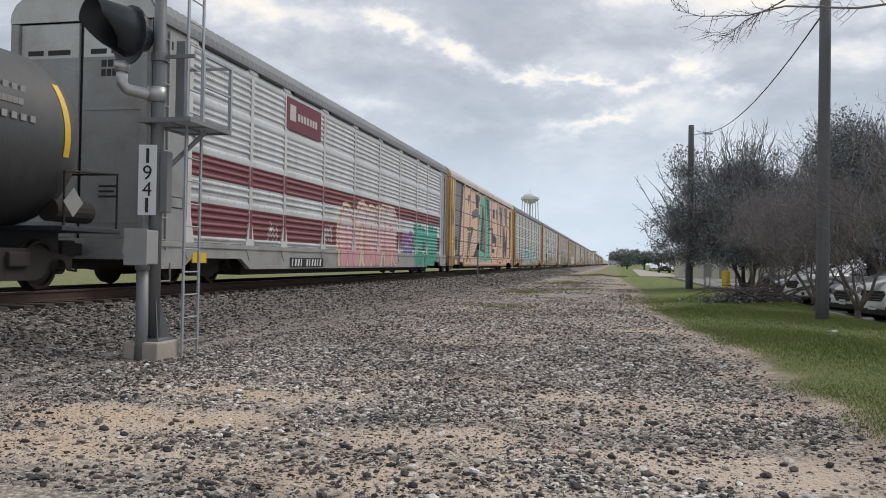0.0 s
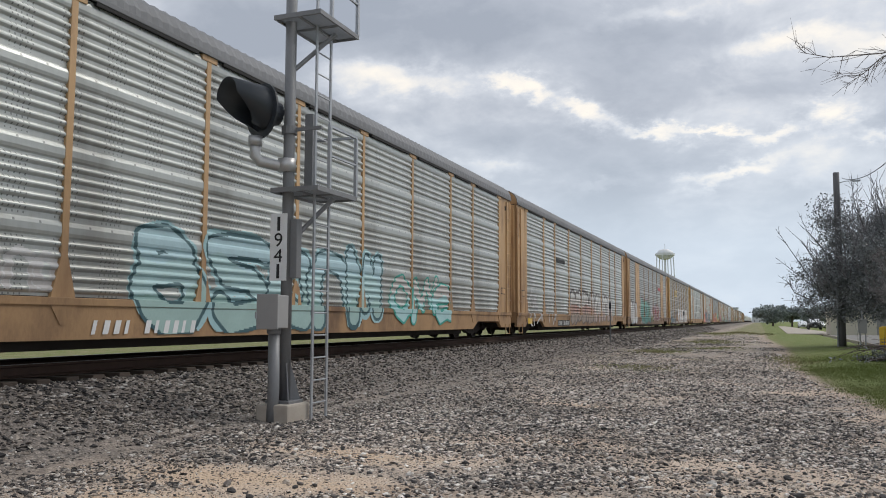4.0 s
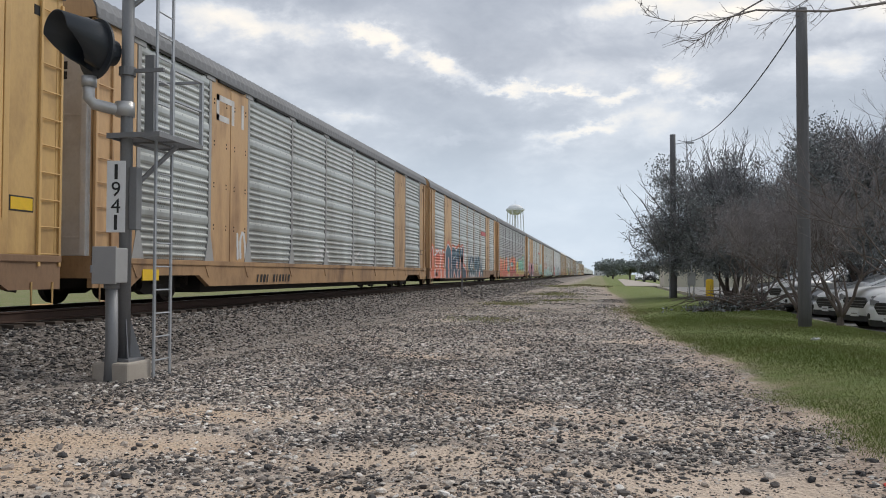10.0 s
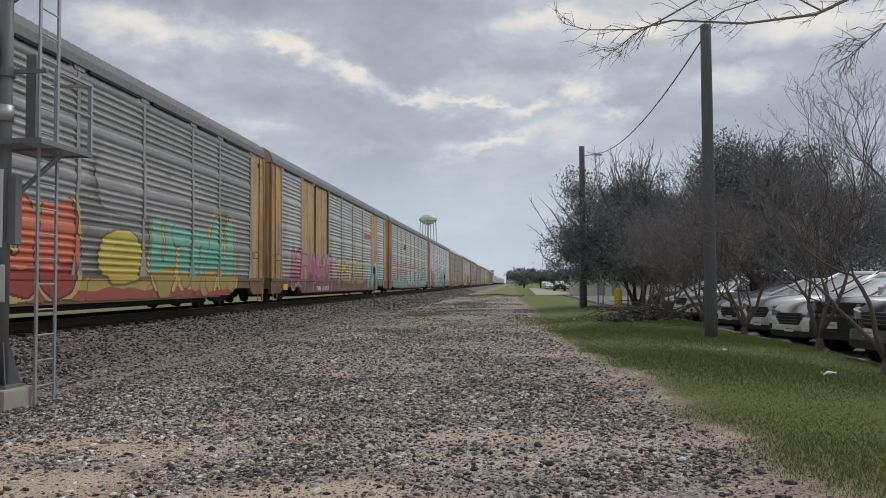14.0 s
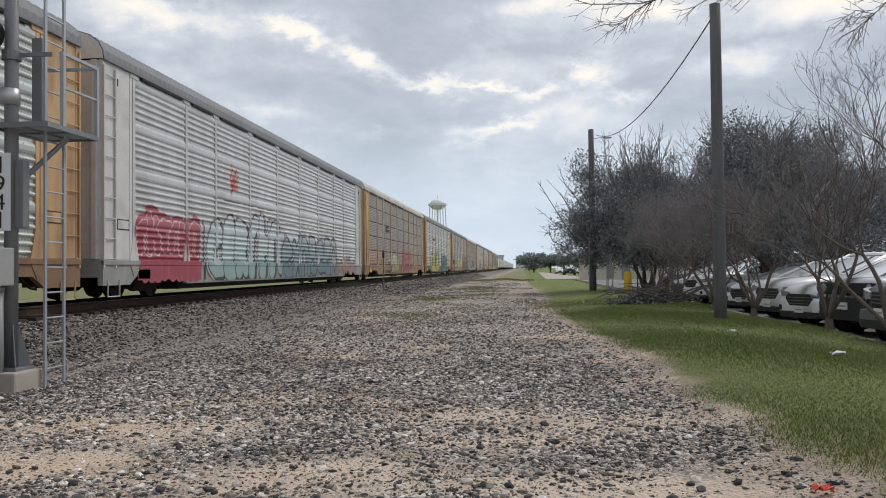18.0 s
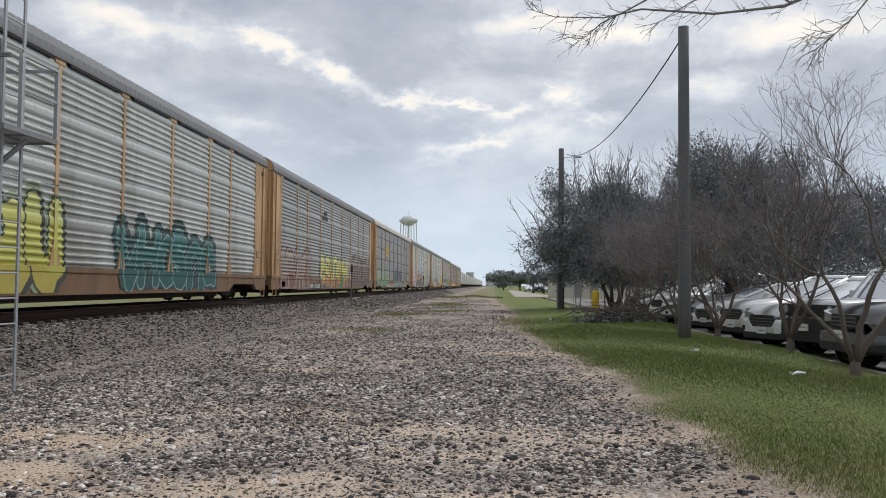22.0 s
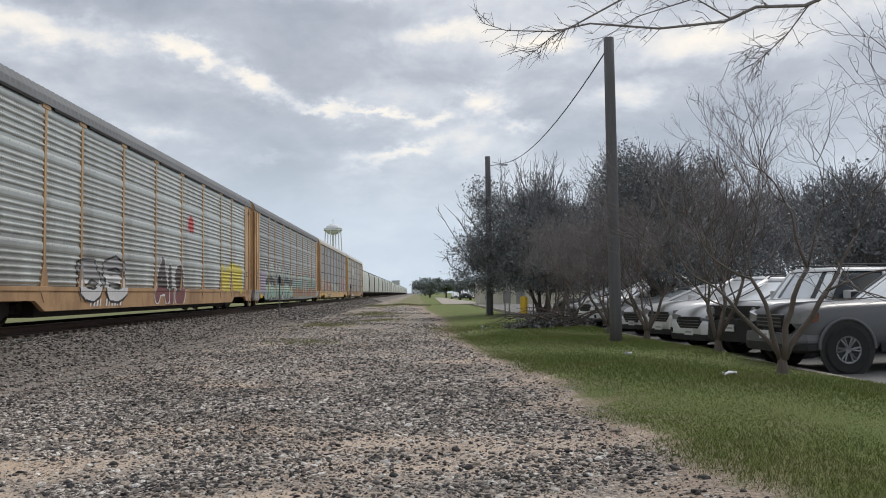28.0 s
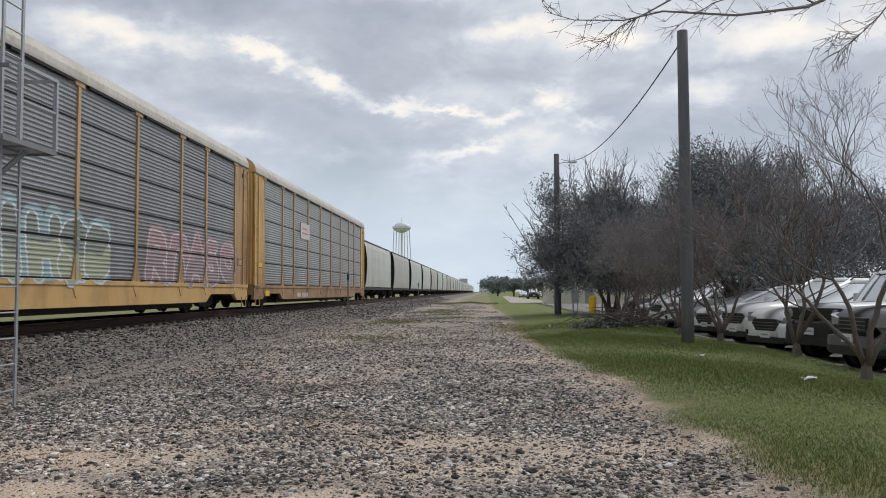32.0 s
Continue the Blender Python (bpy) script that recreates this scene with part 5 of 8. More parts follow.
spray(19, "nhibeo", -12.0, -3.9, .95, 2.0, ((0.36, 0.22, 0.17), (0.44, 0.33, 0.28)), (0.60, 0.57, 0.54), (0.36, 0.27, 0.23), .24, .05, .15)
spray(19, "nss", -3.4, -1.8, 1.0, 1.7, (GREY, PALE), (0.35, 0.37, 0.38), None, .10, .03)
spray(19, "ihsb", -1.4, 2.8, .95, 2.3, ((0.36, 0.40, 0.30), (0.22, 0.25, 0.23)), (0.58, 0.64, 0.66), (0.30, 0.42, 0.46), .24, .06, .2)
spray(19, "rnAso", 5.0, 12.4, .95, 2.35, ((0.30, 0.24, 0.26), (0.40, 0.28, 0.31)), (0.62, 0.56, 0.58), (0.40, 0.27, 0.30), .22, .05, .14)
LABELS = {"p_white": "whitish", "p_peach": "peach", "p_silver": "silver", "p_grey": "grey", "p_dark": "dark dirt-stained", "p_blue": "blue-grey", "p_tan": "grey-tan"}
PITCH = 28.85
# how far the train has come by each second
RUN = [(0, -13.5), (2, 21.7), (5.5, 82.25), (6, 91.05), (9, 143.2), (13, 212.9), (19, 318.5), (23, 388.7), (26, 440.5), (32, 546.4)]


def truck(parent, y):
    tk = part("truck", G["truck"], M["under"], parent, at=pose(0, y, 0))
    for d in (-0.89, 0.89):
        part("wheelset", G["wheelset"], M["wheel"], tk, at=pose(0, d, 0.45))


def bars(parent, y0, z0, widths, h, mt, name="lettering", x=SIDE + 0.004):
    """Small unreadable writing as plain bars."""
    s, y = Shape(), y0
    for w in widths:
        s.box(x - 0.003, x, y, y + w * 0.8, z0, z0 + h)
        y += w
    return part(name, s, mt, parent, "small block of stencilled writing")


def car_marks(car, i):
    """The car's slanted stencilled marks on its sill, some on a black field, as plain bars."""
    y0, x = (-7.0, SIDE + 0.008)
    field = None
    if i in (0, 3, 14, 15, 18, 19):
        field = part("black_field", Shape().box(SIDE - 0.02, SIDE + 0.004, y0 - 0.1, y0 + 2.5, 0.385, 0.655), M["ink"], car, "black painted field behind the marks")
    s, y = Shape(), y0
    for n in range(11):
        if n != 4:
            w = 0.11 if n % 3 else 0.07
            s.prism([(y, 0.42), (y + w, 0.42), (y + w + 0.05, 0.62), (y + 0.05, 0.62)], x - 0.003, x, "x")
        y += 0.215
    part("lettering", s, M["ink"] if i in (6, 7, 12) else M["white"], field or car, "row of slanted stencilled marks")["kind"] = "stuff"


def autorack(i):
    (sid, post, end, sill, gaps, pw, wide), pieces = CARS[i], PIECES[i]
    gaps = bool(gaps)
    lab = f"{LABELS[sid]} autorack freight car" + (" with graffiti along its lower side" if pieces or i == 1 else " with ribbed sides")
    car = thing("autorack_car", lab, "freight car", pose(TRACK_X, 0, RAIL_Z), "autorack cars of the train")
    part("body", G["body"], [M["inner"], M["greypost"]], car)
    part("underframe", G["under"], M["under"], car)
    part("roof", G["roof"], M["roofpale"] if gaps else M["roof"], car, "ribbed cream-painted roof" if gaps else "ribbed galvanised roof")
    part("eave_rail", G["eave"], [M["roofpale"] if gaps else M["roof"], M["inner"]], car)
    part("side_sill", G["sill"], M["silltan" if sill == "tan" else sill], car)
    for b, (p, q) in enumerate(zip(POSTS, POSTS[1:])):
        y, w = (p + q) / 2, round(q - p, 2)
        if b in wide:
            pn = part("plain_panel", G["wide"], M["tan"], car, at=pose(0, y, 0), label="plain faded yellow panel")
            part("rivets", G["rivets"], M["under"], pn)["kind"] = "stuff"
        else:
            part("siding_panel", G["panel", gaps, w], M[sid], car, at=pose(0, y, 0))
    # strips of painted shade along the slotted rows
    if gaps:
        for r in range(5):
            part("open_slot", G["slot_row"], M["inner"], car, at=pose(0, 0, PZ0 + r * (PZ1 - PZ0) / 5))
    for y in POSTS:
        part("post", G["post", pw], M[post], car, at=pose(0, y, 0))
    for k in (-1, 1):
        part("end_side_panel", G["corner"], M[end], car, at=pose(0, k * (HALF - 0.68), 0))
        for q in (-0.6, 0.6):
            part("edge_strip", G["edge"], M[end], car, at=pose(0, k * (HALF - 0.68) + q, 0))
        for q in (-1, 1):
            part("end_door", G["door", q], M["whitepost"] if i in (6, 11, 16) else M[end], car, at=pose(0, k * (HALF - 0.02), 0, 0, 0, 0 if k > 0 else 180))
        part("buffer_beam", G["buffer_beam"], M["silltan" if sill == "tan" else sill], car, at=pose(0, k * (HALF - 0.02), 0, 0, 0, 0 if k > 0 else 180))
        part("ladder", G["ladder"], M[end], car, at=pose(0, k * (HALF - 0.29), 0))
        part("end_cap", G["cap"], M["whitepost"] if i in (0, 5, 8, 11, 12) else M[end], car, at=pose(0, k * (HALF + 0.012), 0, 0, 0, 0 if k > 0 else 180), label="curved end plate under the roof")
        dec = part("notice_plate", G["notice"], M["ink"], car, at=pose(SIDE - 0.03, k * (HALF - 0.92), 1.72), label="small framed notice")
        part("notice_face", G["notice_face"], M["yellow"] if end == "yellowtan" else M[end], dec)
        part("vent_slot", G["slot"], M["inner"], car, at=pose(SIDE - 0.03, k * (HALF - 0.62), 4.86))
        if k < 0:
            for z, wd in ((4.30, (0.14, 0.14, 0.14, 0.2)), (4.12, (0.12, 0.12, 0.12, 0.12, 0.12)), (1.95, (0.5,)), (1.85, (0.42,)), (1.75, (0.5,))):
                s, x = Shape(), 0.45
                for q in wd:
                    s.box(x, x + q * 0.8, -0.004, 0.0, z, z + 0.1 * (len(wd) > 1) + 0.04)
                    x += q
                part("lettering", s, M["ink"], car, "small block of stencilled writing", at=pose(0, -HALF - 0.002, 0))["kind"] = "stuff"
        part("coupler", G["coupler"], M["under"], car, at=pose(0, k * (HALF - 0.05), 0, 0, 0, 0 if k > 0 else 180))
        part("step_iron", G["step"], M[end], car, at=pose(0, k * (HALF - 0.45), 0))
        truck(car, k * (HALF - 3.0))
    for n, piece in enumerate(sorted(pieces, key=lambda p: p[4] > 0.9)):
        painted("graffiti", car, gaps, wide, *piece, lay=0.002 * n, seed=10 * i + n)
    car_marks(car, i)
    part("warning_panel", Shape().box(SIDE - 0.01, SIDE + 0.006, -12.4, -11.8, 0.5, 0.72), M["yellow"], car, "yellow safety decal")
    return car


cars = [autorack(i) for i in range(len(CARS))]


for q in (-1, 1):
    x0, x1 = sorted((0.06 * q, 1.34 * q))
    band = part("end_band", Shape().box(x0, x1, -HALF - 0.004, -HALF + 0.01, 4.50, 5.17), M["whitepost"], cars[0], "white band across the end doors")
    part("lettering", Shape().box(x0 + 0.15, x0 + 0.5, -HALF - 0.008, -HALF - 0.005, 4.56, 4.66).box(x0 + 0.6, x0 + 1.1, -HALF - 0.008, -HALF - 0.005, 4.56, 4.66), M["ink"], band, "small block of stencilled writing")


def flat_marks(parent, gaps, quads, name, label, lay=0.0):
    """Large areas of paint that follow the ribs: convex outlines in (y, z) with a colour, later ones on top."""
    ys = np.arange(-12.6, 12.6, 0.02)
    knots = sorted({round(z, 4) for z, _ in PROFILE[gaps]} | {round(z, 4) for z in np.arange(0.45, PZ1, 0.05)})
    zs = np.array(knots)
    zm = (zs[:-1] + zs[1:]) / 2
    YY, ZZ = np.meshgrid(ys, zm)
    code, colours = np.zeros(YY.shape, int), []
    for pts, c in quads:
        if c not in colours:
            colours.append(c)
        inside = np.ones(YY.shape, bool)
        if sum(a[0] * b[1] - b[0] * a[1] for a, b in zip(pts, pts[1:] + pts[:1])) < 0:
            pts = pts[::-1]
        for (ay, az), (by, bz) in zip(pts, pts[1:] + pts[:1]):
            inside &= (by - ay) * (ZZ - az) - (bz - az) * (YY - ay) >= 0
        code = np.where(inside, colours.index(c) + 1, code)
    pr = sorted(PROFILE[gaps])
    px = np.interp(zs, [z for z, _ in pr], [x for _, x in pr]) + SIDE - 0.06 + 0.004 + lay
    px = np.where(zs < PZ0, SIDE - 0.005 + lay, px)
    px = np.where((zs > 0.81) & (zs < 0.935), SIDE + 0.024 + lay, px)
    ph = np.abs(ys[:, None] - np.array(POSTS)).min(1) < 0.062
    slot = np.interp(zm, [z for z, _ in pr], [x for _, x in pr]) < -0.02
    s = Shape()
    for i in range(len(zm)):
        if slot[i] and zm[i] > PZ0:
            continue
        row = code[i] * 2 + ph
        cuts = np.flatnonzero(np.diff(row)) + 1
        for a, b in zip(np.r_[0, cuts], np.r_[cuts, len(row)]):
            if row[a] < 2:
                continue
            xa, xb = px[i], px[i + 1]
            if row[a] % 2 and zm[i] > PZ0:
                xa = xb = SIDE - 0.008 + lay
            yb = ys[min(b, len(ys) - 1)]
            s.add([(xa, ys[a], zs[i]), (xa, yb, zs[i]), (xb, yb, zs[i + 1]), (xb, ys[a], zs[i + 1])], [(0, 1, 2, 3)], int(row[a] // 2) - 1)
    return part(name, s, [paint(c) for c in colours], parent, label)


def placard(car, y0, y1, z0, z1, rgb, marks, mark_rgb, label):
    """A flat board on the siding with plain marks on it."""
    b = part("placard", Shape().box(SIDE - 0.04, SIDE - 0.006, y0, y1, z0, z1, c=0.004), paint(rgb), car, label)
    for a, c, d, e in marks:
        w, h = y1 - y0, z1 - z0
        part("mark", Shape().box(SIDE - 0.006, SIDE - 0.002, y0 + a * w, y0 + c * w, z0 + d * h, z0 + e * h), paint(mark_rgb), b)


ROW = tuple((0.30 + 0.085 * i, 0.36 + 0.085 * i, 0.36, 0.60) for i in range(7))
MAROON, NIGHT, SLATE = (0.17, 0.025, 0.045), (0.045, 0.047, 0.055), (0.18, 0.19, 0.205)
# first car: two maroon bands and a maroon board
flat_marks(cars[0], False, [([(-12.5, 2.36), (12.5, 2.36), (12.5, 2.86), (-12.5, 2.86)], (0.21, 0.06, 0.072)), ([(-12.5, 1.08), (12.5, 1.08), (12.5, 1.80), (-12.5, 1.80)], (0.21, 0.06, 0.072))], "stripe", "faded maroon stripes along the side", lay=-0.0025)
placard(cars[0], -7.5, -4.9, 4.15, 5.02, MAROON, ROW + ((0.08, 0.24, 0.3, 0.8),), PALE, "maroon board with pale marks")
# second car: huge blocks of colour
TEAL2, GRY2 = (0.17, 0.50, 0.39), (0.21, 0.22, 0.235)
PEACH = (0.72, 0.47, 0.34)
flat_marks(cars[1], True, [
    ([(-10.9, 0.62), (-9.5, 0.62), (-9.5, 0.92), (-10.9, 0.92)], PEACH),
    ([(-9.5, 0.46), (9.5, 0.46), (9.5, 0.92), (-9.5, 0.92)], PEACH),
    ([(9.5, 0.62), (12.5, 0.62), (12.5, 0.92), (9.5, 0.92)], PEACH),
    ([(-12.5, 5.2), (-10.5, 5.2), (-11.4, 0.4), (-12.5, 0.4)], GRY2),
    ([(-10.5, 5.2), (-9.8, 5.2), (-10.9, 0.4), (-11.5, 0.4)], NIGHT),
    ([(-8.4, 2.7), (-6.4, 2.8), (-6.5, 2.6), (-8.3, 2.5)], NIGHT),
    ([(-6.9, 2.6), (-6.4, 2.6), (-8.5, 0.6), (-8.9, 0.6)], NIGHT),
    ([(-8.2, 2.4), (-7.0, 2.4), (-8.2, 1.0), (-8.3, 1.3)], SLATE),
    ([(-7.0, 3.7), (-5.0, 4.1), (-4.0, 3.6), (-6.6, 3.3)], SLATE),
    ([(-8.4, 4.7), (-7.4, 4.7), (-8.2, 4.0)], SLATE),
    ([(-5.7, 5.0), (-3.8, 4.9), (-4.4, 4.1), (-5.4, 4.1)], NIGHT),
    ([(-4.5, 3.7), (-3.8, 3.7), (-4.1, 2.7), (-4.6, 1.7), (-4.5, 2.6)], NIGHT),
    ([(-4.5, 1.9), (-4.0, 1.8), (-4.2, 1.0), (-6.2, 0.9)], NIGHT),
], "graffiti", "huge grey and black painted figure", lay=0.000)
flat_marks(cars[1], True, [
    ([(-3.6, 5.0), (0.6, 5.0), (1.0, 0.7), (-4.0, 0.6), (-3.8, 3.6)], TEAL2),
], "graffiti", "huge teal painted field", lay=0.002)
flat_marks(cars[1], True, [
    ([(-2.8, 4.3), (-2.4, 4.3), (-1.3, 1.9), (-1.3, 1.2), (-3.6, 1.4)], NIGHT),
    ([(-2.3, 3.5), (-1.7, 2.6), (-1.8, 1.4), (-2.7, 1.5)], SLATE),
    ([(-1.7, 2.5), (-1.5, 2.4), (-1.5, 1.4), (-1.7, 1.4)], TAN),
    ([(-1.2, 5.0), (-0.0, 5.0), (0.2, 4.5), (-0.1, 2.9), (-0.5, 3.7)], NIGHT),
    ([(-0.4, 3.7), (0.0, 3.7), (0.3, 1.9), (0.3, 0.6), (0.1, 0.6), (0.0, 2.0)], NIGHT),
    ([(-0.0, 5.0), (0.3, 4.4), (0.7, 4.1), (0.8, 3.0), (0.3, 3.0)], SLATE),
    ([(-0.1, 3.0), (2.1, 3.1), (2.1, 3.0), (-0.1, 2.8)], NIGHT),
], "graffiti", "huge black and grey painted wedge", lay=0.004)
flat_marks(cars[1], True, [
    ([(1.9, 4.5), (2.9, 4.5), (2.9, 3.8), (2.0, 3.8)], NIGHT),
    ([(1.9, 3.0), (2.2, 3.0), (2.0, 1.3), (1.7, 1.3)], NIGHT),
    ([(1.8, 2.6), (3.2, 2.6), (3.2, 2.0), (2.1, 2.0)], NIGHT),
    ([(1.9, 1.6), (3.0, 1.6), (3.0, 1.3), (1.8, 1.3)], NIGHT),
    ([(3.7, 4.6), (4.3, 4.6), (4.0, 3.7), (3.6, 3.8)], SLATE),
    ([(3.2, 2.6), (4.1, 2.4), (4.0, 1.9), (3.3, 1.8)], NIGHT),
], "graffiti", "huge black painted figure", lay=0.006)
flat_marks(cars[1], True, [
    ([(4.2, 4.4), (4.8, 4.4), (6.2, 2.0), (6.3, 0.7), (6.0, 0.7), (6.0, 1.9)], NIGHT),
    ([(5.3, 4.9), (6.5, 4.9), (6.2, 3.2), (5.6, 4.2)], SLATE),
    ([(6.4, 4.3), (6.8, 4.9), (7.1, 5.0), (6.2, 1.9), (6.0, 2.3)], NIGHT),
], "graffiti", "tall forked black painted figure", lay=0.008)
flat_marks(cars[1], True, [
    ([(7.6, 3.4), (8.4, 3.5), (8.5, 1.0), (7.6, 0.9)], NIGHT),
    ([(7.8, 3.4), (8.4, 3.5), (9.2, 1.8), (8.9, 1.2)], NIGHT),
    ([(9.7, 3.4), (10.2, 3.2), (9.9, 1.1), (8.9, 1.1), (9.0, 1.9)], NIGHT),
    ([(8.2, 5.0), (9.8, 5.0), (9.5, 3.3), (8.5, 4.0)], SLATE),
    ([(11.4, 4.9), (12.3, 4.9), (12.2, 1.0), (11.8, 1.0)], NIGHT),
], "graffiti", "tall zigzag black painted figure", lay=0.010)
part("logo_mark", Shape().box(SIDE - 0.015, SIDE + 0.008, 5.3, 6.3, 0.50, 0.66), paint((0.30, 0.05, 0.03)), cars[1], "plain dark red logo shape")
placard(cars[5], -7.2, -4.6, 3.35, 4.1, (0.55, 0.40, 0.15), ((0.2, 0.8, 0.3, 0.42), (0.26, 0.74, 0.5, 0.7)), NIGHT, "yellow board with dark marks")
for z0, z1, a, b in ((4.72, 4.86, -9.3, -8.5), (4.25, 4.86, -9.3, -9.16), (4.25, 4.39, -9.3, -8.64), (4.25, 4.86, -8.5, -8.36), (4.25, 4.86, -7.95, -7.82)):
    part("logo_mark", Shape().box(SIDE - 0.028, SIDE - 0.020, a, b, z0, z1), M["whitepost"], cars[6], "pale plain logo shape")
for a, b, z0, z1 in ((-7.2, -5.5, 2.98, 3.16), (-7.15, -6.70, 3.28, 3.82), (-6.60, -6.15, 3.28, 3.82), (-6.05, -5.55, 3.28, 3.82)):
    part("logo_mark", Shape().box(SIDE - 0.04, SIDE - 0.012, a, b, z0, z1), paint((0.62, 0.42, 0.06)), cars[15], "plain yellow logo shape")
for n, y0, y1, z0, z1 in ((4, 5.3, 7.4, 3.45, 3.72), (7, 5.0, 7.4, 3.55, 3.85), (9, 5.2, 7.4, 3.5, 3.75), (16, 5.2, 7.4, 3.5, 3.75)):
    part("logo_mark", Shape().box(SIDE - 0.04, SIDE - 0.014, y0, y1, z0, z1), paint((0.50, 0.10, 0.10)), cars[n], "faded red stripe")
placard(cars[20], -6.2, -4.3, 3.2, 3.95, (0.62, 0.60, 0.58), ((0.15, 0.8, 0.3, 0.42), (0.15, 0.7, 0.6, 0.7)), PINK, "small white board with faint marks")
for n, y, z, w in ((3, -7.3, 3.36, 1.9), (13, -7.2, 3.5, 1.9), (10, -6.0, 3.5, 1.4), (12, -6.6, 3.1, 1.5), (14, -4.3, 4.0, 1.6), (12, -6.5, 3.35, 1.0), (10, -5.6, 3.75, 0.8), (14, -3.8, 4.25, 0.8)):
    bars(cars[n], y, z, [w / 8] * 8, 0.20, M["ink"], x=SIDE - 0.014)


def hopper_meshes():
    h = {}
    L = 8.35
    half = [(1.36, 0.98), (1.50, 1.04), (1.55, 1.6), (1.57, 2.5), (1.56, 3.3), (1.50, 4.0), (1.40, 4.35), (1.36, 4.50), (0.75, 4.56), (0.0, 4.62)]
    sec = [(-x, z) for x, z in half[:-1]] + [(x, z) for x, z in reversed(half)]
    s, n = Shape(), len(sec)
    # the sides stop short above the trucks, so that the ends are hollow
    stations = [(-L + 0.25, 0.02), (-L + 0.45, 0.0), (-L + 0.9, 0.0), (L - 0.9, 0.0), (L - 0.45, 0.0), (L - 0.25, 0.02)]
    v = [(x * (1 - d), y + (0.55 if y < 0 else -0.55) * math.sin(math.pi * min(1, (z - 0.98) / 3.4)) * (abs(y) > L - 0.6), z) for y, d in stations for x, z in sec]
    for j in range(n):
        high = min(sec[j][1], sec[(j + 1) % n][1]) > 4.3
        s.add([], [], 0)
        s.f += [(i * n + j, i * n + (j + 1) % n, (i + 1) * n + (j + 1) % n, (i + 1) * n + j) for i in range(len(stations) - 1)]
        s.k += [1 if high else 0] * (len(stations) - 1)
    s.v += v
    # inset ends coloured near-black for the shade in the gaps between cars
    s.add([(x * 0.93, y, z) for y in (-L + 1.05, L - 1.05) for x, z in sec], [tuple(range(n)), tuple(range(n, 2 * n))[::-1]], 1)
    h["hull"] = s.mesh("hull")
    s = Shape()
    for y in (-5.2, -1.75, 1.75, 5.2):
        w = 1.55
        s.add([(-1.3, y - w, 1.2), (1.3, y - w, 1.2), (1.3, y + w, 1.2), (-1.3, y + w, 1.2), (-0.5, y - 0.3, 0.45), (0.5, y - 0.3, 0.45), (0.5, y + 0.3, 0.45), (-0.5, y + 0.3, 0.45)],
              [(0, 4, 5, 1), (1, 5, 6, 2), (2, 6, 7, 3), (3, 7, 4, 0), (4, 7, 6, 5)])
    h["chutes"] = s.mesh("discharge_chute")
    s = Shape().box(-1.5, -1.35, -L - 0.3, L + 0.3, 0.80, 0.98).box(1.35, 1.5, -L - 0.3, L + 0.3, 0.80, 0.98).box(-0.25, 0.25, -L - 0.4, L + 0.4, 0.6, 1.0)
    for k in (-1, 1):
        y = k * (L + 0.25)
        s.box(-1.5, 1.5, y - 0.06, y + 0.06, 0.9, 1.25)
        for x in (-1.2, -0.4, 0.4, 1.2):
            s.tube([(x, y, 1.1), (x * 0.9, y - k * 0.6, 2.7)], 0.05, 5)
    h["frame"] = s.mesh("side_frame")
    s = Shape().box(-0.62, 0.62, -L - 0.2, L + 0.2, 4.66, 4.74)
    for y in np.linspace(-L + 0.8, L - 0.8, 8):
        s.box(-0.4, 0.4, y - 0.05, y + 0.05, 4.58, 4.68)
    for y in (-5.4, -1.8, 1.8, 5.4):
        s.box(-0.55, 0.55, y - 0.8, y + 0.8, 4.6, 4.67)
    h["walk"] = s.mesh("roof_walkway")
    s = Shape()
    for k in (-1, 1):
        y = k * (L + 0.3)
        for dx in (0.9, 1.3):
            s.tube([(dx, y, 1.0), (dx, y, 4.5)], 0.02, 5)
        for i in range(10):
            s.tube([(0.9, y, 1.2 + i * 0.33), (1.3, y, 1.2 + i * 0.33)], 0.014, 4)
    h["ladder"] = s.mesh("end_ladders")
    return h


def build_hoppers():
    g = hopper_meshes()
    tones = [material("hopper_white", c, 0.5, dark=tuple(0.75 * x for x in c), scale=0.6, amount=0.4, fine=12, stain=(0.25, 0.2, 0.15), stain_amount=0.3, stretch=(1, 1, 0.4)) for c in ((0.54, 0.56, 0.51), (0.50, 0.54, 0.49), (0.44, 0.44, 0.40))]
    y, out = PITCH * len(CARS) + 9.3 - 0.3, []
    for i in range(30):
        m = tones[(i * 2) % 3]
        car = thing("hopper_car", "pale grey covered hopper freight car with rounded sides", "freight car", pose(TRACK_X, 0, RAIL_Z), "hopper cars of the train")
        part("hull", g["hull"], [m, M["under"]], car)
        part("discharge_chute", g["chutes"], M["under"], car)
        part("side_frame", g["frame"], M["under"], car)
        part("roof_walkway", g["walk"], M["under"], car)
        part("end_ladder", g["ladder"], M["steel"], car)
        for k in (-1, 1):
            truck(car, k * 6.6)
            part("coupler", G["coupler"], M["under"], car, at=pose(0, k * 8.4, 0, 0, 0, 0 if k > 0 else 180))
        out.append((car, y))
        y += 18.3
    return out


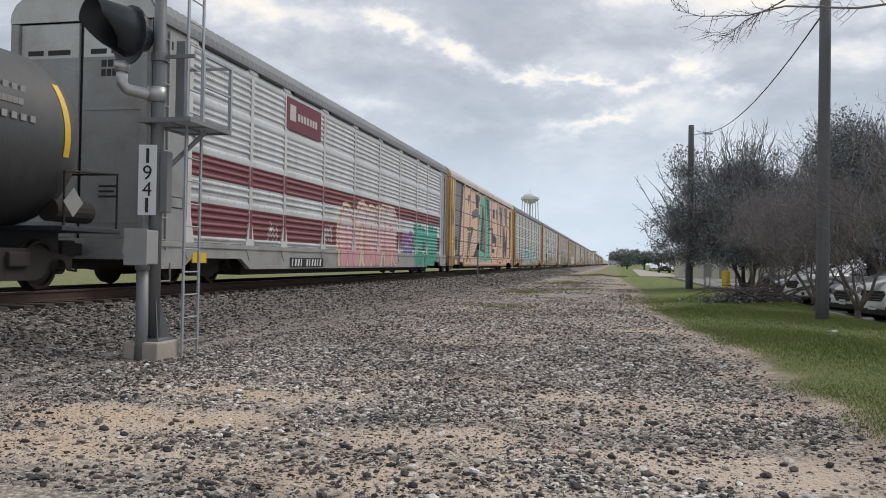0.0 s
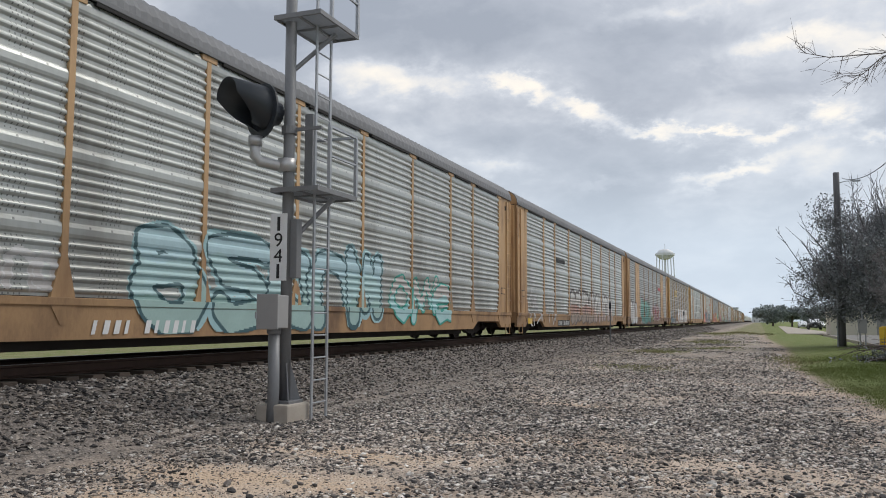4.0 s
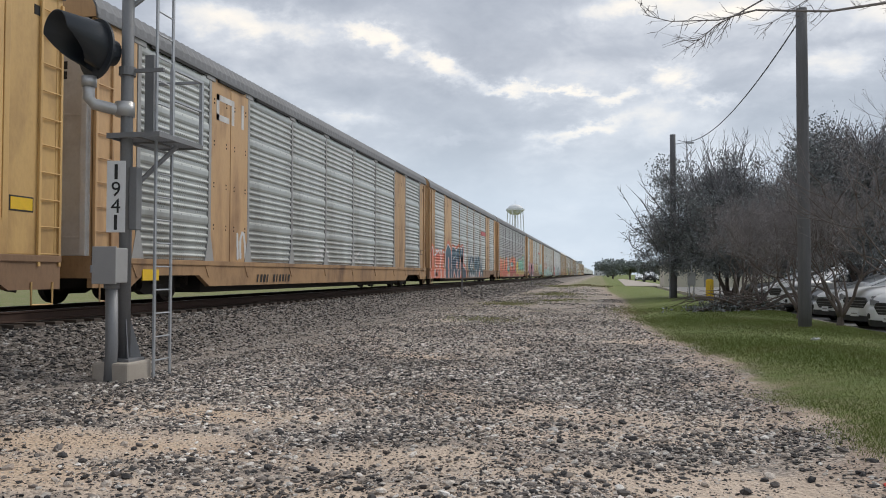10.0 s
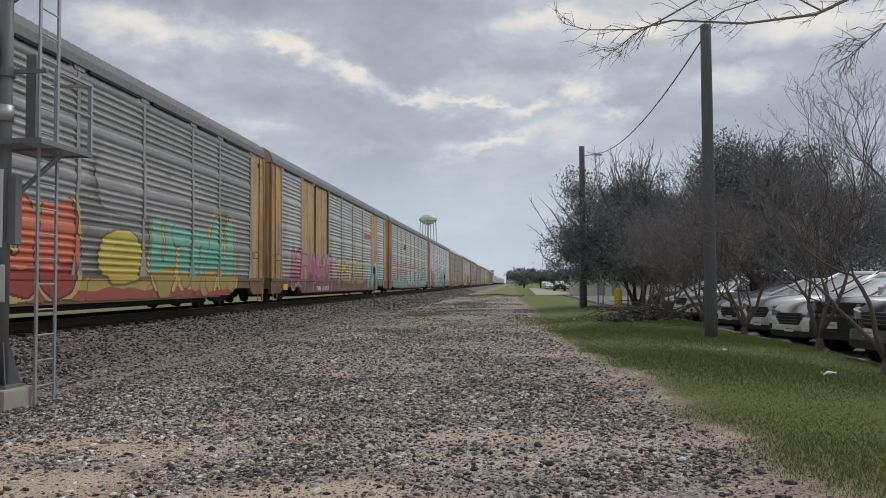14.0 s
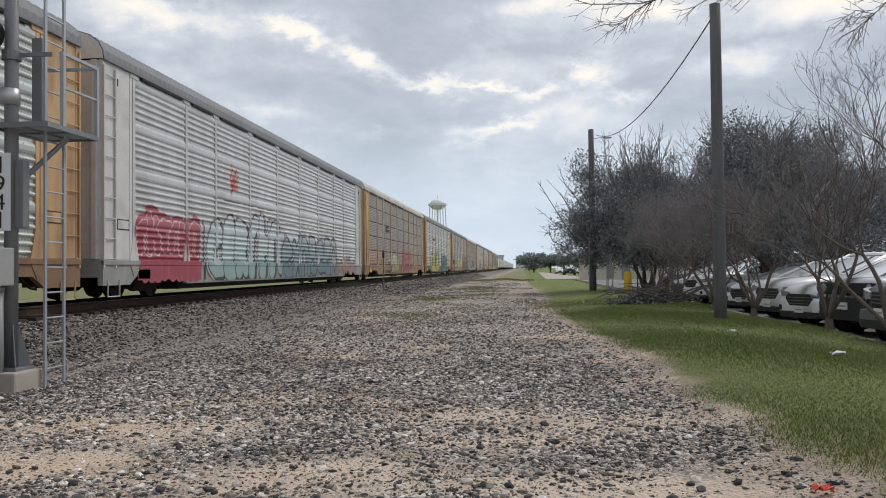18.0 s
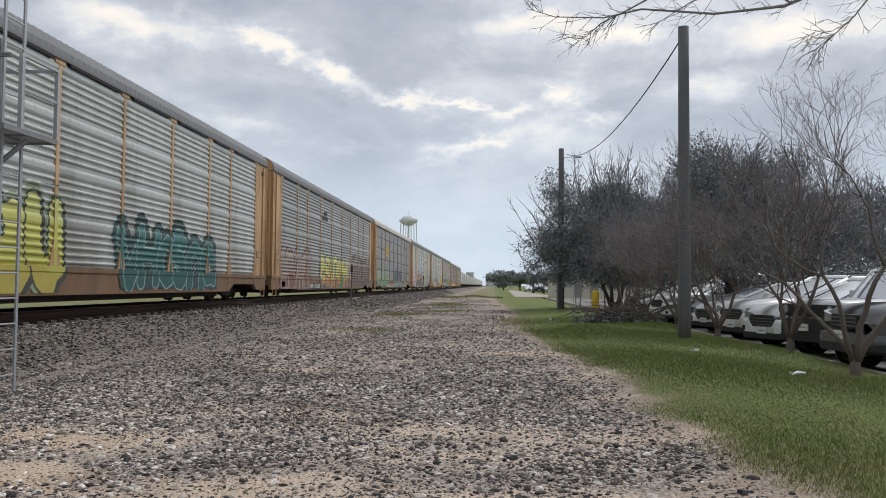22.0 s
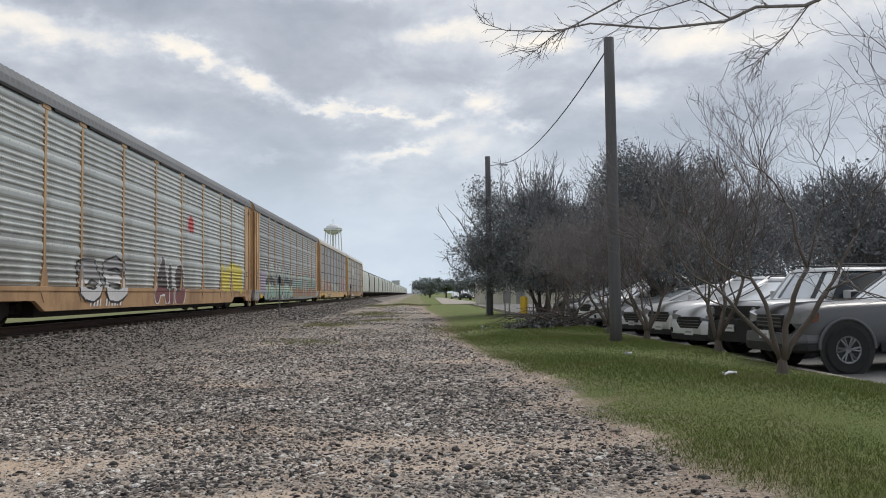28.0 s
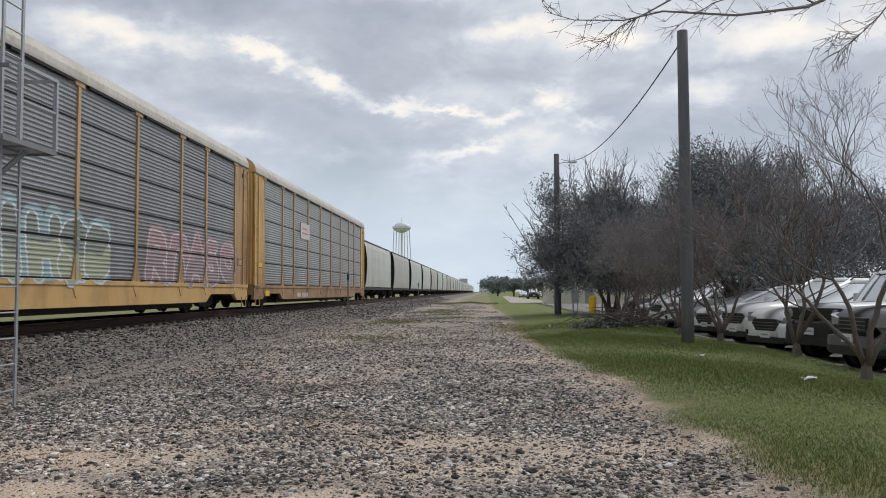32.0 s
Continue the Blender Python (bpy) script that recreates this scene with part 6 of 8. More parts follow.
def build_tank():
    car = thing("tank_car", "black tank car with a yellow mark and a round end", "freight car", pose(TRACK_X, 0, RAIL_Z))
    L, R, zc = 7.2, 1.5, 2.55
    tank_paint = material("tank_black", (0.065, 0.066, 0.07), 0.55, dark=(0.035, 0.035, 0.037), scale=1.2, fine=14, amount=0.5, stain=(0.12, 0.11, 0.10), stain_amount=0.5, stain_scale=1.0, stretch=(1, 1, 0.5))
    prof = [(0.02, -L - 0.75), (0.5, -L - 0.68), (0.95, -L - 0.52), (1.28, -L - 0.28), (1.45, -L - 0.05), (R, -L + 0.2), (R, L - 0.2), (1.45, L + 0.05), (1.28, L + 0.28), (0.95, L + 0.52), (0.5, L + 0.68), (0.02, L + 0.75)]
    body = part("tank", Shape().lathe(prof, 40, origin=(0, 0, zc), axis="y"), tank_paint, car, smooth=True)
    arc = [((R + 0.006) * math.cos(a), zc + (R + 0.006) * math.sin(a)) for a in np.linspace(-0.22, 0.62, 10)]
    part("stripe", Shape().add([(x, y, z) for x, z in arc for y in (L - 0.38, L - 0.24)], [(2 * i, 2 * i + 2, 2 * i + 3, 2 * i + 1) for i in range(9)]), M["yellow"], body, "yellow reflective stripe")
    part("dome", Shape().lathe([(0.0, 0.75), (0.4, 0.75), (0.45, 0.7), (0.45, 0.0)], 20, origin=(0, 0, zc + R - 0.1)), M["black"], car)
    part("end_platform", Shape().box(-1.5, 1.5, L - 0.4, L + 1.2, 1.02, 1.10, c=0.01).box(-0.3, 0.3, -L - 1.0, L + 1.1, 0.7, 1.02).box(-1.5, 1.5, -L - 1.2, -L + 0.4, 1.02, 1.1, c=0.01), M["black"], car)
    rails = Shape()
    for k in (-1, 1):
        y0, y1 = k * (L - 0.3), k * (L + 1.15)
        rails.tube([(1.45, y0, 1.1), (1.45, y0, 2.0), (1.45, y1, 2.1), (1.45, y1, 1.1)], 0.022, 6).tube([(-1.45, y1, 1.1), (-1.45, y1, 2.1), (1.45, y1, 2.1)], 0.022, 6)
    part("handrail", rails, M["under"], car)
    part("air_tank", Shape().tube([(1.0, L - 0.1, 1.38), (1.0, L + 0.9, 1.38)], 0.2, 14), M["under"], car)
    part("hazard_placard", Shape().prism([(L - 0.1, 1.25), (L + 0.15, 1.5), (L - 0.1, 1.75), (L - 0.35, 1.5)], 1.47, 1.48, "x"), M["greypost"], car, "weathered diamond-shaped placard")
    for r, (y, w) in enumerate(((L - 2.2, 1.1), (L - 2.0, 0.7), (L - 2.2, 1.2))):
        s = Shape()
        for q in range(6):
            a = 0.42 - 0.16 * r
            s.box(R * math.cos(a) + 0.0, R * math.cos(a) + 0.02, y + q * w / 6, y + q * w / 6 + 0.11, zc + R * math.sin(a) - 0.05, zc + R * math.sin(a) + 0.05)
        part("lettering", s, M["greypost"], car, "faded stencilled writing")
    for k in (-1, 1):
        truck(car, k * 6.3)
        part("coupler", G["coupler"], M["under"], car, at=pose(0, k * 8.2, 0, 0, 0, 0 if k > 0 else 180))
    return car


hoppers = build_hoppers()
tank = build_tank()


# ---------------------------------------------------------------- the wayside signal
def build_signal():
    X, Y = -6.56, 10.42
    sg = thing("railway_signal", "grey steel signal mast with a black hooded lamp, ladder and platform", "railway signal", pose(X, Y, 0))
    part("footing", Shape().box(-0.27, 0.27, -0.34, 0.27, -0.25, 0.27, c=0.03), M["concrete"], sg, "weathered concrete footing")
    part("mast", Shape().tube([(0, 0, 0.26), (0, 0, 7.3)], 0.085, 18), M["mast"], sg, smooth=True)
    s = Shape().box(-0.2, 0.2, -0.2, 0.2, 0.26, 0.31, c=0.008)
    for a in range(4):
        c, q = math.cos(a * math.pi / 2 + 0.78), math.sin(a * math.pi / 2 + 0.78)
        s.add([(c * 0.07, q * 0.07, 0.9), (c * 0.24, q * 0.24, 0.31), (c * 0.07 - q * 0.012, q * 0.07 + c * 0.012, 0.9), (c * 0.24 - q * 0.012, q * 0.24 + c * 0.012, 0.31), (0, 0, 0.31), (0, 0, 0.9)], [(0, 1, 4, 5), (2, 5, 4, 3), (0, 2, 3, 1)])
    part("base_plate", s, M["mast"], sg)
    part("conduit", Shape().tube([(-0.02, -0.3, -0.1), (-0.02, -0.26, 0.5), (-0.06, -0.22, 1.36)], 0.085, 14).tube([(-0.06, -0.22, 1.28), (-0.06, -0.22, 1.36)], 0.105, 14), M["mast"], sg, "dark cable conduit", smooth=True)
    bx = part("junction_box", Shape().box(-0.21, 0.12, -0.42, -0.12, 1.36, 1.84, c=0.015), M["box"], sg, "grey junction box")
    part("box_lid", Shape().box(-0.225, 0.135, -0.435, -0.405, 1.345, 1.855, c=0.01), M["box"], bx)
    part("latch", Shape().box(-0.24, -0.215, -0.45, -0.40, 1.5, 1.6, c=0.005), M["steel"], bx)
    plate = part("number_plate", Shape().box(-0.13, 0.13, -0.012, 0.0, 2.06, 3.06, c=0.004), M["white"], sg, "white number plate reading 1941", at=pose(-0.06, -0.14, 0, 0, 0, 12))
    for n, ch in enumerate("1941"):
        cu = bpy.data.curves.new("digit", "FONT")
        cu.body, cu.size, cu.align_x, cu.extrude = ch, 0.29, "CENTER", 0.002
        tmp = bpy.data.objects.new("digit", cu)
        scene.collection.objects.link(tmp)
        bpy.context.view_layer.update()
        me = bpy.data.meshes.new_from_object(tmp)
        bpy.data.objects.remove(tmp)
        if ch == "1":
            me = Shape().box(-0.022, 0.022, 0.0, 0.21, -0.002, 0.002).mesh("digit")
        else:
            for q in me.vertices:
                q.co = (q.co.x * 0.98, q.co.y, q.co.z)
        part("digit", me, M["ink"], plate, at=pose(0, -0.016, 2.80 - n * 0.235, 90, 0, 0))
    # backing equipment behind the plate
    part("cable_box", Shape().box(0.08, 0.2, -0.06, 0.08, 2.1, 2.98, c=0.012), M["mast"], sg)
    # elbow arm and lamp
    part("elbow_arm", Shape().tube([(0, 0, 3.78), (-0.16, -0.12, 3.80), (-0.34, -0.26, 3.84), (-0.40, -0.30, 3.92), (-0.40, -0.30, 4.16)], 0.082, 14).tube([(-0.02, -0.02, 3.70), (-0.02, -0.02, 3.9)], 0.135, 14).tube([(-0.40, -0.30, 4.08), (-0.40, -0.30, 4.22)], 0.105, 14), M["silver"], sg, "silver elbow pipe", smooth=True)
    head = part("signal_head", Shape().tube([(0, 0.10, 0), (0, 0.36, 0)], [0.22, 0.18], 20).lathe([(0.0, 0.07), (0.42, 0.07), (0.42, 0.10), (0.0, 0.10)], 36, axis="y"), M["black"], sg, "black round lamp housing", at=pose(-0.38, -0.30, 4.62, 0, 0, -24))
    s, n = Shape(), 24
    v = []
    # a deep snoot: full round at the lamp, its lower half cut back
    for y, rx, rz in ((0.07, 0.32, 0.35), (-0.52, 0.30, 0.32)):
        for d in (0.0, 0.014):
            for j in range(n + 1):
                a = radians(-75 + 330 * j / n)
                yy = y if y > 0 else y + 0.34 * max(0.0, 0.15 - math.sin(a))
                v.append(((rx - d) * math.cos(a), yy, (rz - d) * math.sin(a) + 0.03 + (0.05 if y < 0 else 0)))
    m = n + 1
    f = []
    for j in range(n):
        f += [(j, j + 1, 2 * m + j + 1, 2 * m + j), (m + j, 3 * m + j, 3 * m + j + 1, m + j + 1), (2 * m + j, 2 * m + j + 1, 3 * m + j + 1, 3 * m + j)]
    f += [(0, 2 * m, 3 * m, m), (n, m + n, 3 * m + n, 2 * m + n)]
    part("hood", s.add(v, f), M["black"], head, "deep black lamp hood", smooth=True)
    part("lens", Shape().lathe([(0.0, 0.03), (0.1, 0.035), (0.19, 0.065)], 24, axis="y"), M["blackgloss"], head)
    # platforms with grating, brace, rails
    for z, full in ((3.42, True), (6.05, False)):
        pf = part("platform", Shape().box(-0.12, 0.64, 0.32, 0.36, z - 0.05, z - 0.02).box(0.24, 0.28, -0.24, 0.32, z - 0.05, z - 0.02).box(0.24, 0.28, 0.36, 0.94, z - 0.05, z - 0.02), M["mast"], sg, "grey grated platform")
        fr = Shape()
        for a, b, c, d in ((-0.14, 0.66, -0.27, -0.24), (-0.14, 0.66, 0.94, 0.97), (-0.14, -0.11, -0.24, 0.94), (0.63, 0.66, -0.24, 0.94)):
            fr.box(a, b, c, d, z - 0.06, z + 0.01)
        part("platform_frame", fr, M["mast"], pf)
        bars_ = Shape()
        for q in np.linspace(-0.22, 0.92, 36):
            bars_.box(-0.11, 0.63, q - 0.004, q + 0.004, z - 0.03, z)
        part("grating", bars_, M["steel"], pf)
        part("brace", Shape().tube([(0.05, 0.05, z - 0.75), (0.42, 0.62, z - 0.06)], 0.035, 6), M["mast"], sg)
        top = z + 0.98
        for a, b in ((0.64, 0.95), (0.64, 0.1)):
            part("rail_post", Shape().box(a - 0.025, a + 0.025, b - 0.025, b + 0.025, z, top - 0.04), M["steel"], sg)
        part("guard_rail", Shape().box(0.62, 0.66, 0.075, 0.975, top - 0.04, top), M["steel"], sg)
        part("guard_rail", Shape().box(0.623, 0.657, 0.125, 0.925, z + 0.5, z + 0.53), M["steel"], sg)
        part("guard_rail", Shape().box(-0.1, 0.62, 0.93, 0.97, top - 0.04, top), M["steel"], sg)
        if full:
            part("stand_bar", Shape().box(0.10, 0.24, 0.28, 0.33, z, top + 0.25, c=0.006), M["mast"], sg)
        part("clamp", Shape().tube([(0, 0, z + 0.86), (0, 0, z + 0.98)], 0.12, 14).box(0.0, 0.56, -0.02, 0.02, z + 0.9, z + 0.95), M["mast"], sg)
    ld = part("ladder", Shape().box(0.30, 0.325, 0.22, 0.27, 0.0, 7.6).box(0.30, 0.325, 0.66, 0.71, -0.03, 7.6), M["steel"], sg, "galvanised ladder")
    for i in range(22):
        part("rung", Shape().tube([(0.312, 0.24, 0.25 + i * 0.335), (0.312, 0.69, 0.25 + i * 0.335)], 0.012, 6), M["steel"], ld)
    return sg


signal = build_signal()


def build_stake(x, y, h):
    z = float(ground_z(x, y))
    st = thing("marker_post", "thin grey steel marker post in the gravel", "post", pose(x, y, z), "marker posts beside the track")
    part("post", Shape().prism([(-0.035, -0.02), (0.035, -0.02), (0.035, -0.012), (0.008, 0.02), (-0.008, 0.02), (-0.035, -0.012)], -0.3, h, "z"), M["mast"], st)
    part("tag", Shape().box(-0.06, 0.06, -0.03, -0.022, h - 0.45, h - 0.12, c=0.003), M["black"], st, "small dark tag")
    return st


build_stake(-7.6, 45.0, 2.3)
build_stake(-7.6, 92.0, 2.3)


def build_pole(x, y, top, r0, r1, lean=(0, 0)):
    z = float(ground_z(x, y))
    po = thing("utility_pole", "weathered dark wooden utility pole standing in the lawn", "utility pole", pose(x, y, z), "utility poles")
    n = 7
    part("pole", Shape().tube([(lean[0] * i / n, lean[1] * i / n, -0.4 + (top - z + 0.4) * i / n) for i in range(n + 1)], [r0 + (r1 - r0) * i / n for i in range(n + 1)], 14), M["pole"], po, smooth=True)
    return po


p1 = build_pole(4.665, 20.3, 7.75, 0.15, 0.125)
p2 = build_pole(4.22, 49.76, 9.75, 0.20, 0.16)
part("lamp_arm", Shape().tube([(0.1, 0, 9.05), (0.5, -0.05, 9.12), (0.85, -0.1, 9.12)], 0.022, 6).box(0.8, 1.2, -0.18, -0.02, 9.06, 9.16, c=0.03), M["steel"], p2, "small street lamp arm")
part("conduit", Shape().tube([(-0.22, -0.08, 0), (-0.2, -0.08, 4.0)], 0.05, 6), M["steel"], p2, "grey conduit")
w0, w1 = Vector((4.6, 20.2, 7.45)), Vector((4.5, 49.6, 9.4))
cable = part("cable", Shape().tube([w0.lerp(w1, i / 16) - Vector((0, 0, 1.0 * (1 - (i / 8 - 1) ** 2))) for i in range(17)], 0.018, 5), M["black"])
tagged(cable, "thin black overhead cable between the poles", "cable")


def build_tower():
    R = 4.7
    tw = thing("water_tower", "pale steel water tower with a round tank on tall legs", "water tower", pose(-49.4, 481.2, 0))
    mt = material("tower_paint", (0.74, 0.76, 0.78), 0.6, dark=(0.64, 0.66, 0.68), scale=0.3, fine=3)
    zc = 39.5
    part("tank", Shape().lathe([(0.1, zc - 3.2), (2.2, zc - 2.9), (3.8, zc - 2.0), (R, zc - 0.6), (R, zc + 0.6), (4.0, zc + 1.8), (2.4, zc + 2.8), (0.5, zc + 3.2), (0.05, zc + 3.3)], 28), mt, tw, smooth=True)
    part("walkway", Shape().lathe([(R, zc - 0.7), (R + 0.8, zc - 0.7), (R + 0.8, zc - 0.55), (R + 0.78, zc + 0.4), (R + 0.82, zc + 0.45)], 28), mt, tw)
    part("finial", Shape().tube([(0, 0, zc + 3.2), (0, 0, zc + 6.0)], 0.12, 6), mt, tw)
    for i in range(6):
        a = i * math.pi / 3 + 0.3
        part("leg", Shape().tube([(math.cos(a) * R * 0.97, math.sin(a) * R * 0.97, zc - 0.5), (math.cos(a) * 6.4, math.sin(a) * 6.4, 0)], 0.28, 6), mt, tw)
    part("riser", Shape().tube([(0, 0, zc - 3), (0, 0, 0)], 0.6, 10), mt, tw)
    part("lettering_band", Shape().box(-1.6, 1.6, -R - 0.06, -R + 0.02, zc - 0.2, zc + 0.35), M["greypost"], tw, "faint lettering band")
    return tw


build_tower()


# ---------------------------------------------------------------- trees
def spread_dir(d, angle, spin):
    side = d.orthogonal().normalized()
    side = Matrix.Rotation(spin, 3, d) @ side
    return (d * math.cos(angle) + side * math.sin(angle)).normalized()


def grow(limbs, twig, tips, p, d, length, r, level, rng, lift=0.12, wild=0.20, kids=(2, 3), shrink=0.72, fork=0.5):
    """One limb, gently bent, with limbs of its own; the last levels go to the twigs."""
    n = 6 if level > 3 else (4 if level > 1 else 2)
    pts, q, dd = [p.copy()], p.copy(), d.copy()
    for i in range(n):
        dd = (dd + Vector((rng.gauss(0, wild), rng.gauss(0, wild), rng.gauss(0, wild * 0.6) + lift)) * 0.5).normalized()
        q = q + dd * (length / n)
        pts.append(q.copy())
    low = (0.0025, 0.0042, 0.0068)[min(level, 2)]
    rr = [max(r * (1 - 0.4 * i / n), low) for i in range(n + 1)]
    if level > 1:
        limbs.append(Shape().tube(pts, rr, 7 if level > 2 else 5, cap=True))
    else:
        twig.tube(pts, rr, 3, cap=False)
    if level == 0:
        tips.append((q, dd))
        return
    k = rng.randint(*kids)
    for j in range(k):
        t = 1.0 if j < 2 else rng.uniform(0.4, 0.9)
        at = pts[-1] if t == 1.0 else pts[max(1, int(t * n))]
        grow(limbs, twig, tips, at, spread_dir(dd, rng.uniform(0.25, fork + 0.25), rng.uniform(0, 6.28)), length * rng.uniform(shrink - 0.1, shrink + 0.1), rr[-1] * (0.78 if j == 0 else 0.6), level - 1, rng, lift, wild, kids, shrink, fork)


def leaf_cloud(points, size, per, spread, seed, flat=0.6):
    """Small leaves scattered round points, as a shape."""
    rng = np.random.default_rng(seed)
    P = np.repeat(np.array(points, float), per, 0)
    n = len(P)
    P = P + rng.normal(0, spread, (n, 3)) * (1, 1, flat)
    a = rng.normal(0, 1, (n, 3))
    a /= np.linalg.norm(a, axis=1, keepdims=True)
    b = np.cross(a, rng.normal(0, 1, (n, 3)))
    b /= np.linalg.norm(b, axis=1, keepdims=True)
    s = size * rng.uniform(0.6, 1.4, (n, 1))
    V = np.stack([P - a * s, P + b * s * 0.45, P + a * s, P - b * s * 0.45], 1).reshape(-1, 3)
    F = np.arange(4 * n).reshape(-1, 4)
    me = bpy.data.meshes.new("leaves")
    me.from_pydata(V.tolist(), [], F.tolist())
    return me


def crepe_myrtle(x, y, h, stems, seed, level=5, lean=(0, 0), fork=0.52, pods=True, fine=True):
    rng = random.Random(seed)
    z = float(ground_z(x, y))
    tr = thing("crepe_myrtle", "bare multi-stemmed crepe myrtle with fine twigs on the lawn", "tree", pose(x, y, z), "trees along the parking lot")
    twig, tips = Shape(), []
    for i in range(stems):
        a = 6.28 * i / stems + rng.uniform(-0.4, 0.4)
        d = Vector((math.cos(a) * rng.uniform(0.2, 0.6) + lean[0], math.sin(a) * rng.uniform(0.2, 0.6) + lean[1], 1)).normalized()
        limbs = []
        grow(limbs, twig, tips, Vector((math.cos(a) * 0.035, math.sin(a) * 0.035, 0.22)), d, h * rng.uniform(0.27, 0.35), 0.046 * rng.uniform(0.75, 1.25), level, rng, 0.20, 0.40, (2, 3), 0.72, fork)
        stem = part("stem", limbs[0], M["bark"], tr, smooth=True)
        for limb in limbs[1:]:
            part("limb", limb, M["bark"], stem, smooth=True)
    ends = []
    # thin end twigs
    for p, d in tips:
        d = (d + Vector((0, 0, 0.2))).normalized()
        for _ in range(4 if fine else 2):
            e = p + spread_dir(d, rng.uniform(0.1, 0.7), rng.uniform(0, 6.28)) * rng.uniform(0.10, 0.36)
            mid = p.lerp(e, 0.5) + Vector((rng.gauss(0, 0.03), rng.gauss(0, 0.03), rng.gauss(0, 0.03)))
            twig.tube([p, mid, e], [0.0028, 0.0022, 0.0013], 3, cap=False)
            ends.append(e)
            for _ in range(2 if fine else 1):
                f = mid + spread_dir((e - p).normalized(), rng.uniform(0.4, 0.9), rng.uniform(0, 6.28)) * rng.uniform(0.08, 0.22)
                twig.tube([mid, f], [0.0024, 0.0014], 3, cap=False)
                ends.append(f)
    part("twig_crown", twig, M["twig"], tr, "dense fine bare twigs")["kind"] = "stuff"
    if pods:
        part("seed_pod_haze", leaf_cloud([tuple(p) for p in ends[::3]], 0.009, 3, 0.02, seed, 1.0), M["twig"], tr, "dry seed pods")["kind"] = "stuff"
    part("trunk", Shape().lathe([(0.12, -0.1), (0.088, 0.03), (0.072, 0.15), (0.066, 0.24), (0.0, 0.34)], 10), M["bark"], tr)
    return tr


def oak(x, y, h, r, seed, per=16, bare=0.3, size=0.085, base=0.28, top=0.80, lumps=20, reach=1.0, label="dark evergreen oak with a ragged crown and bare twigs"):
    rng = random.Random(seed)
    z = float(ground_z(x, y)) if x < 6 else 0.1
    tr = thing("oak_tree", label, "tree", pose(x, y, z), "trees along the parking lot")
    limbs, twig, tips = [], Shape(), []
    stems = 4
    for i in range(stems):
        a = 6.28 * i / stems + rng.uniform(-0.5, 0.5)
        d = Vector((math.cos(a) * 0.26, math.sin(a) * 0.26, 1)).normalized()
        grow(limbs, twig, tips, Vector((math.cos(a) * 0.15, math.sin(a) * 0.15, -0.1)), d, h * 0.25, 0.13, 5, rng, 0.12, 0.26, (2, 3), 0.72, 0.5)
    trunk = part("trunk", Shape().tube([(0, 0, -0.2), (0.02, 0, 0.1), (0.0, 0.03, 0.45)], [0.34, 0.27, 0.22], 12), M["bark"], tr, smooth=True)
    for limb in limbs:
        part("limb", limb, M["bark"], trunk, smooth=True)
    # crown: leaves in clumps over a lumpy form
    pts = []
    clumps = [(Vector((rng.gauss(0, 0.42), rng.gauss(0, 0.42), rng.uniform(base, top))), rng.uniform(0.2, 0.38)) for _ in range(lumps)]
    for c, q in clumps:
        for _ in range(40):
            v = Vector((rng.gauss(0, 1), rng.gauss(0, 1), rng.gauss(0, 1))).normalized() * rng.uniform(0.5, 1.0) * q
            w = c + v
            zz = w.z * h
            if 0.16 * h < zz and math.hypot(w.x, w.y) < 1.08:
                pts.append((w.x * r, w.y * r, zz))
                if rng.random() < 0.5:
                    o = Vector(pts[-1])
                    e = o + Vector((v.x * r, v.y * r, v.z * h + 0.2)).normalized() * rng.uniform(0.4, 1.3)
                    twig.tube([o, o.lerp(e, 0.5) + Vector((rng.gauss(0, 0.07), rng.gauss(0, 0.07), 0.05)), e], [0.02, 0.012, 0.004], 3, cap=False)
    for i in range(int(300 * bare)):
        a, q = rng.uniform(0, 6.28), rng.uniform(0, 0.95)
        o = Vector((math.cos(a) * q * r, math.sin(a) * q * r, h * (top - 0.06 - 0.30 * q * q)))
        d = Vector((math.cos(a) * q * 0.8 + rng.gauss(0, 0.3), math.sin(a) * q * 0.8 + rng.gauss(0, 0.3), 1.0)).normalized()
        e = o + d * rng.uniform(0.8, 2.8) * reach * h / 8.5
        twig.tube([o, o.lerp(e, 0.35) + Vector((rng.gauss(0, 0.2), rng.gauss(0, 0.2), -0.1)), o.lerp(e, 0.7) + Vector((rng.gauss(0, 0.2), rng.gauss(0, 0.2), 0)), e], [0.045, 0.034, 0.022, 0.008], 4, cap=False)
        for _ in range(9):
            s = o.lerp(e, rng.uniform(0.3, 0.95))
            twig.tube([s, s + spread_dir(d, rng.uniform(0.4, 0.9), rng.uniform(0, 6.28)) * rng.uniform(0.3, 0.8)], [0.018, 0.006], 3, cap=False)
    part("twig_crown", twig, M["oaktwig"], tr, "bare upper twigs")["kind"] = "stuff"
    part("crown", leaf_cloud(pts, size, per, 0.30, seed, 0.8), M["leaf"], tr, "dark grey-green leaves")["kind"] = "stuff"
    return tr


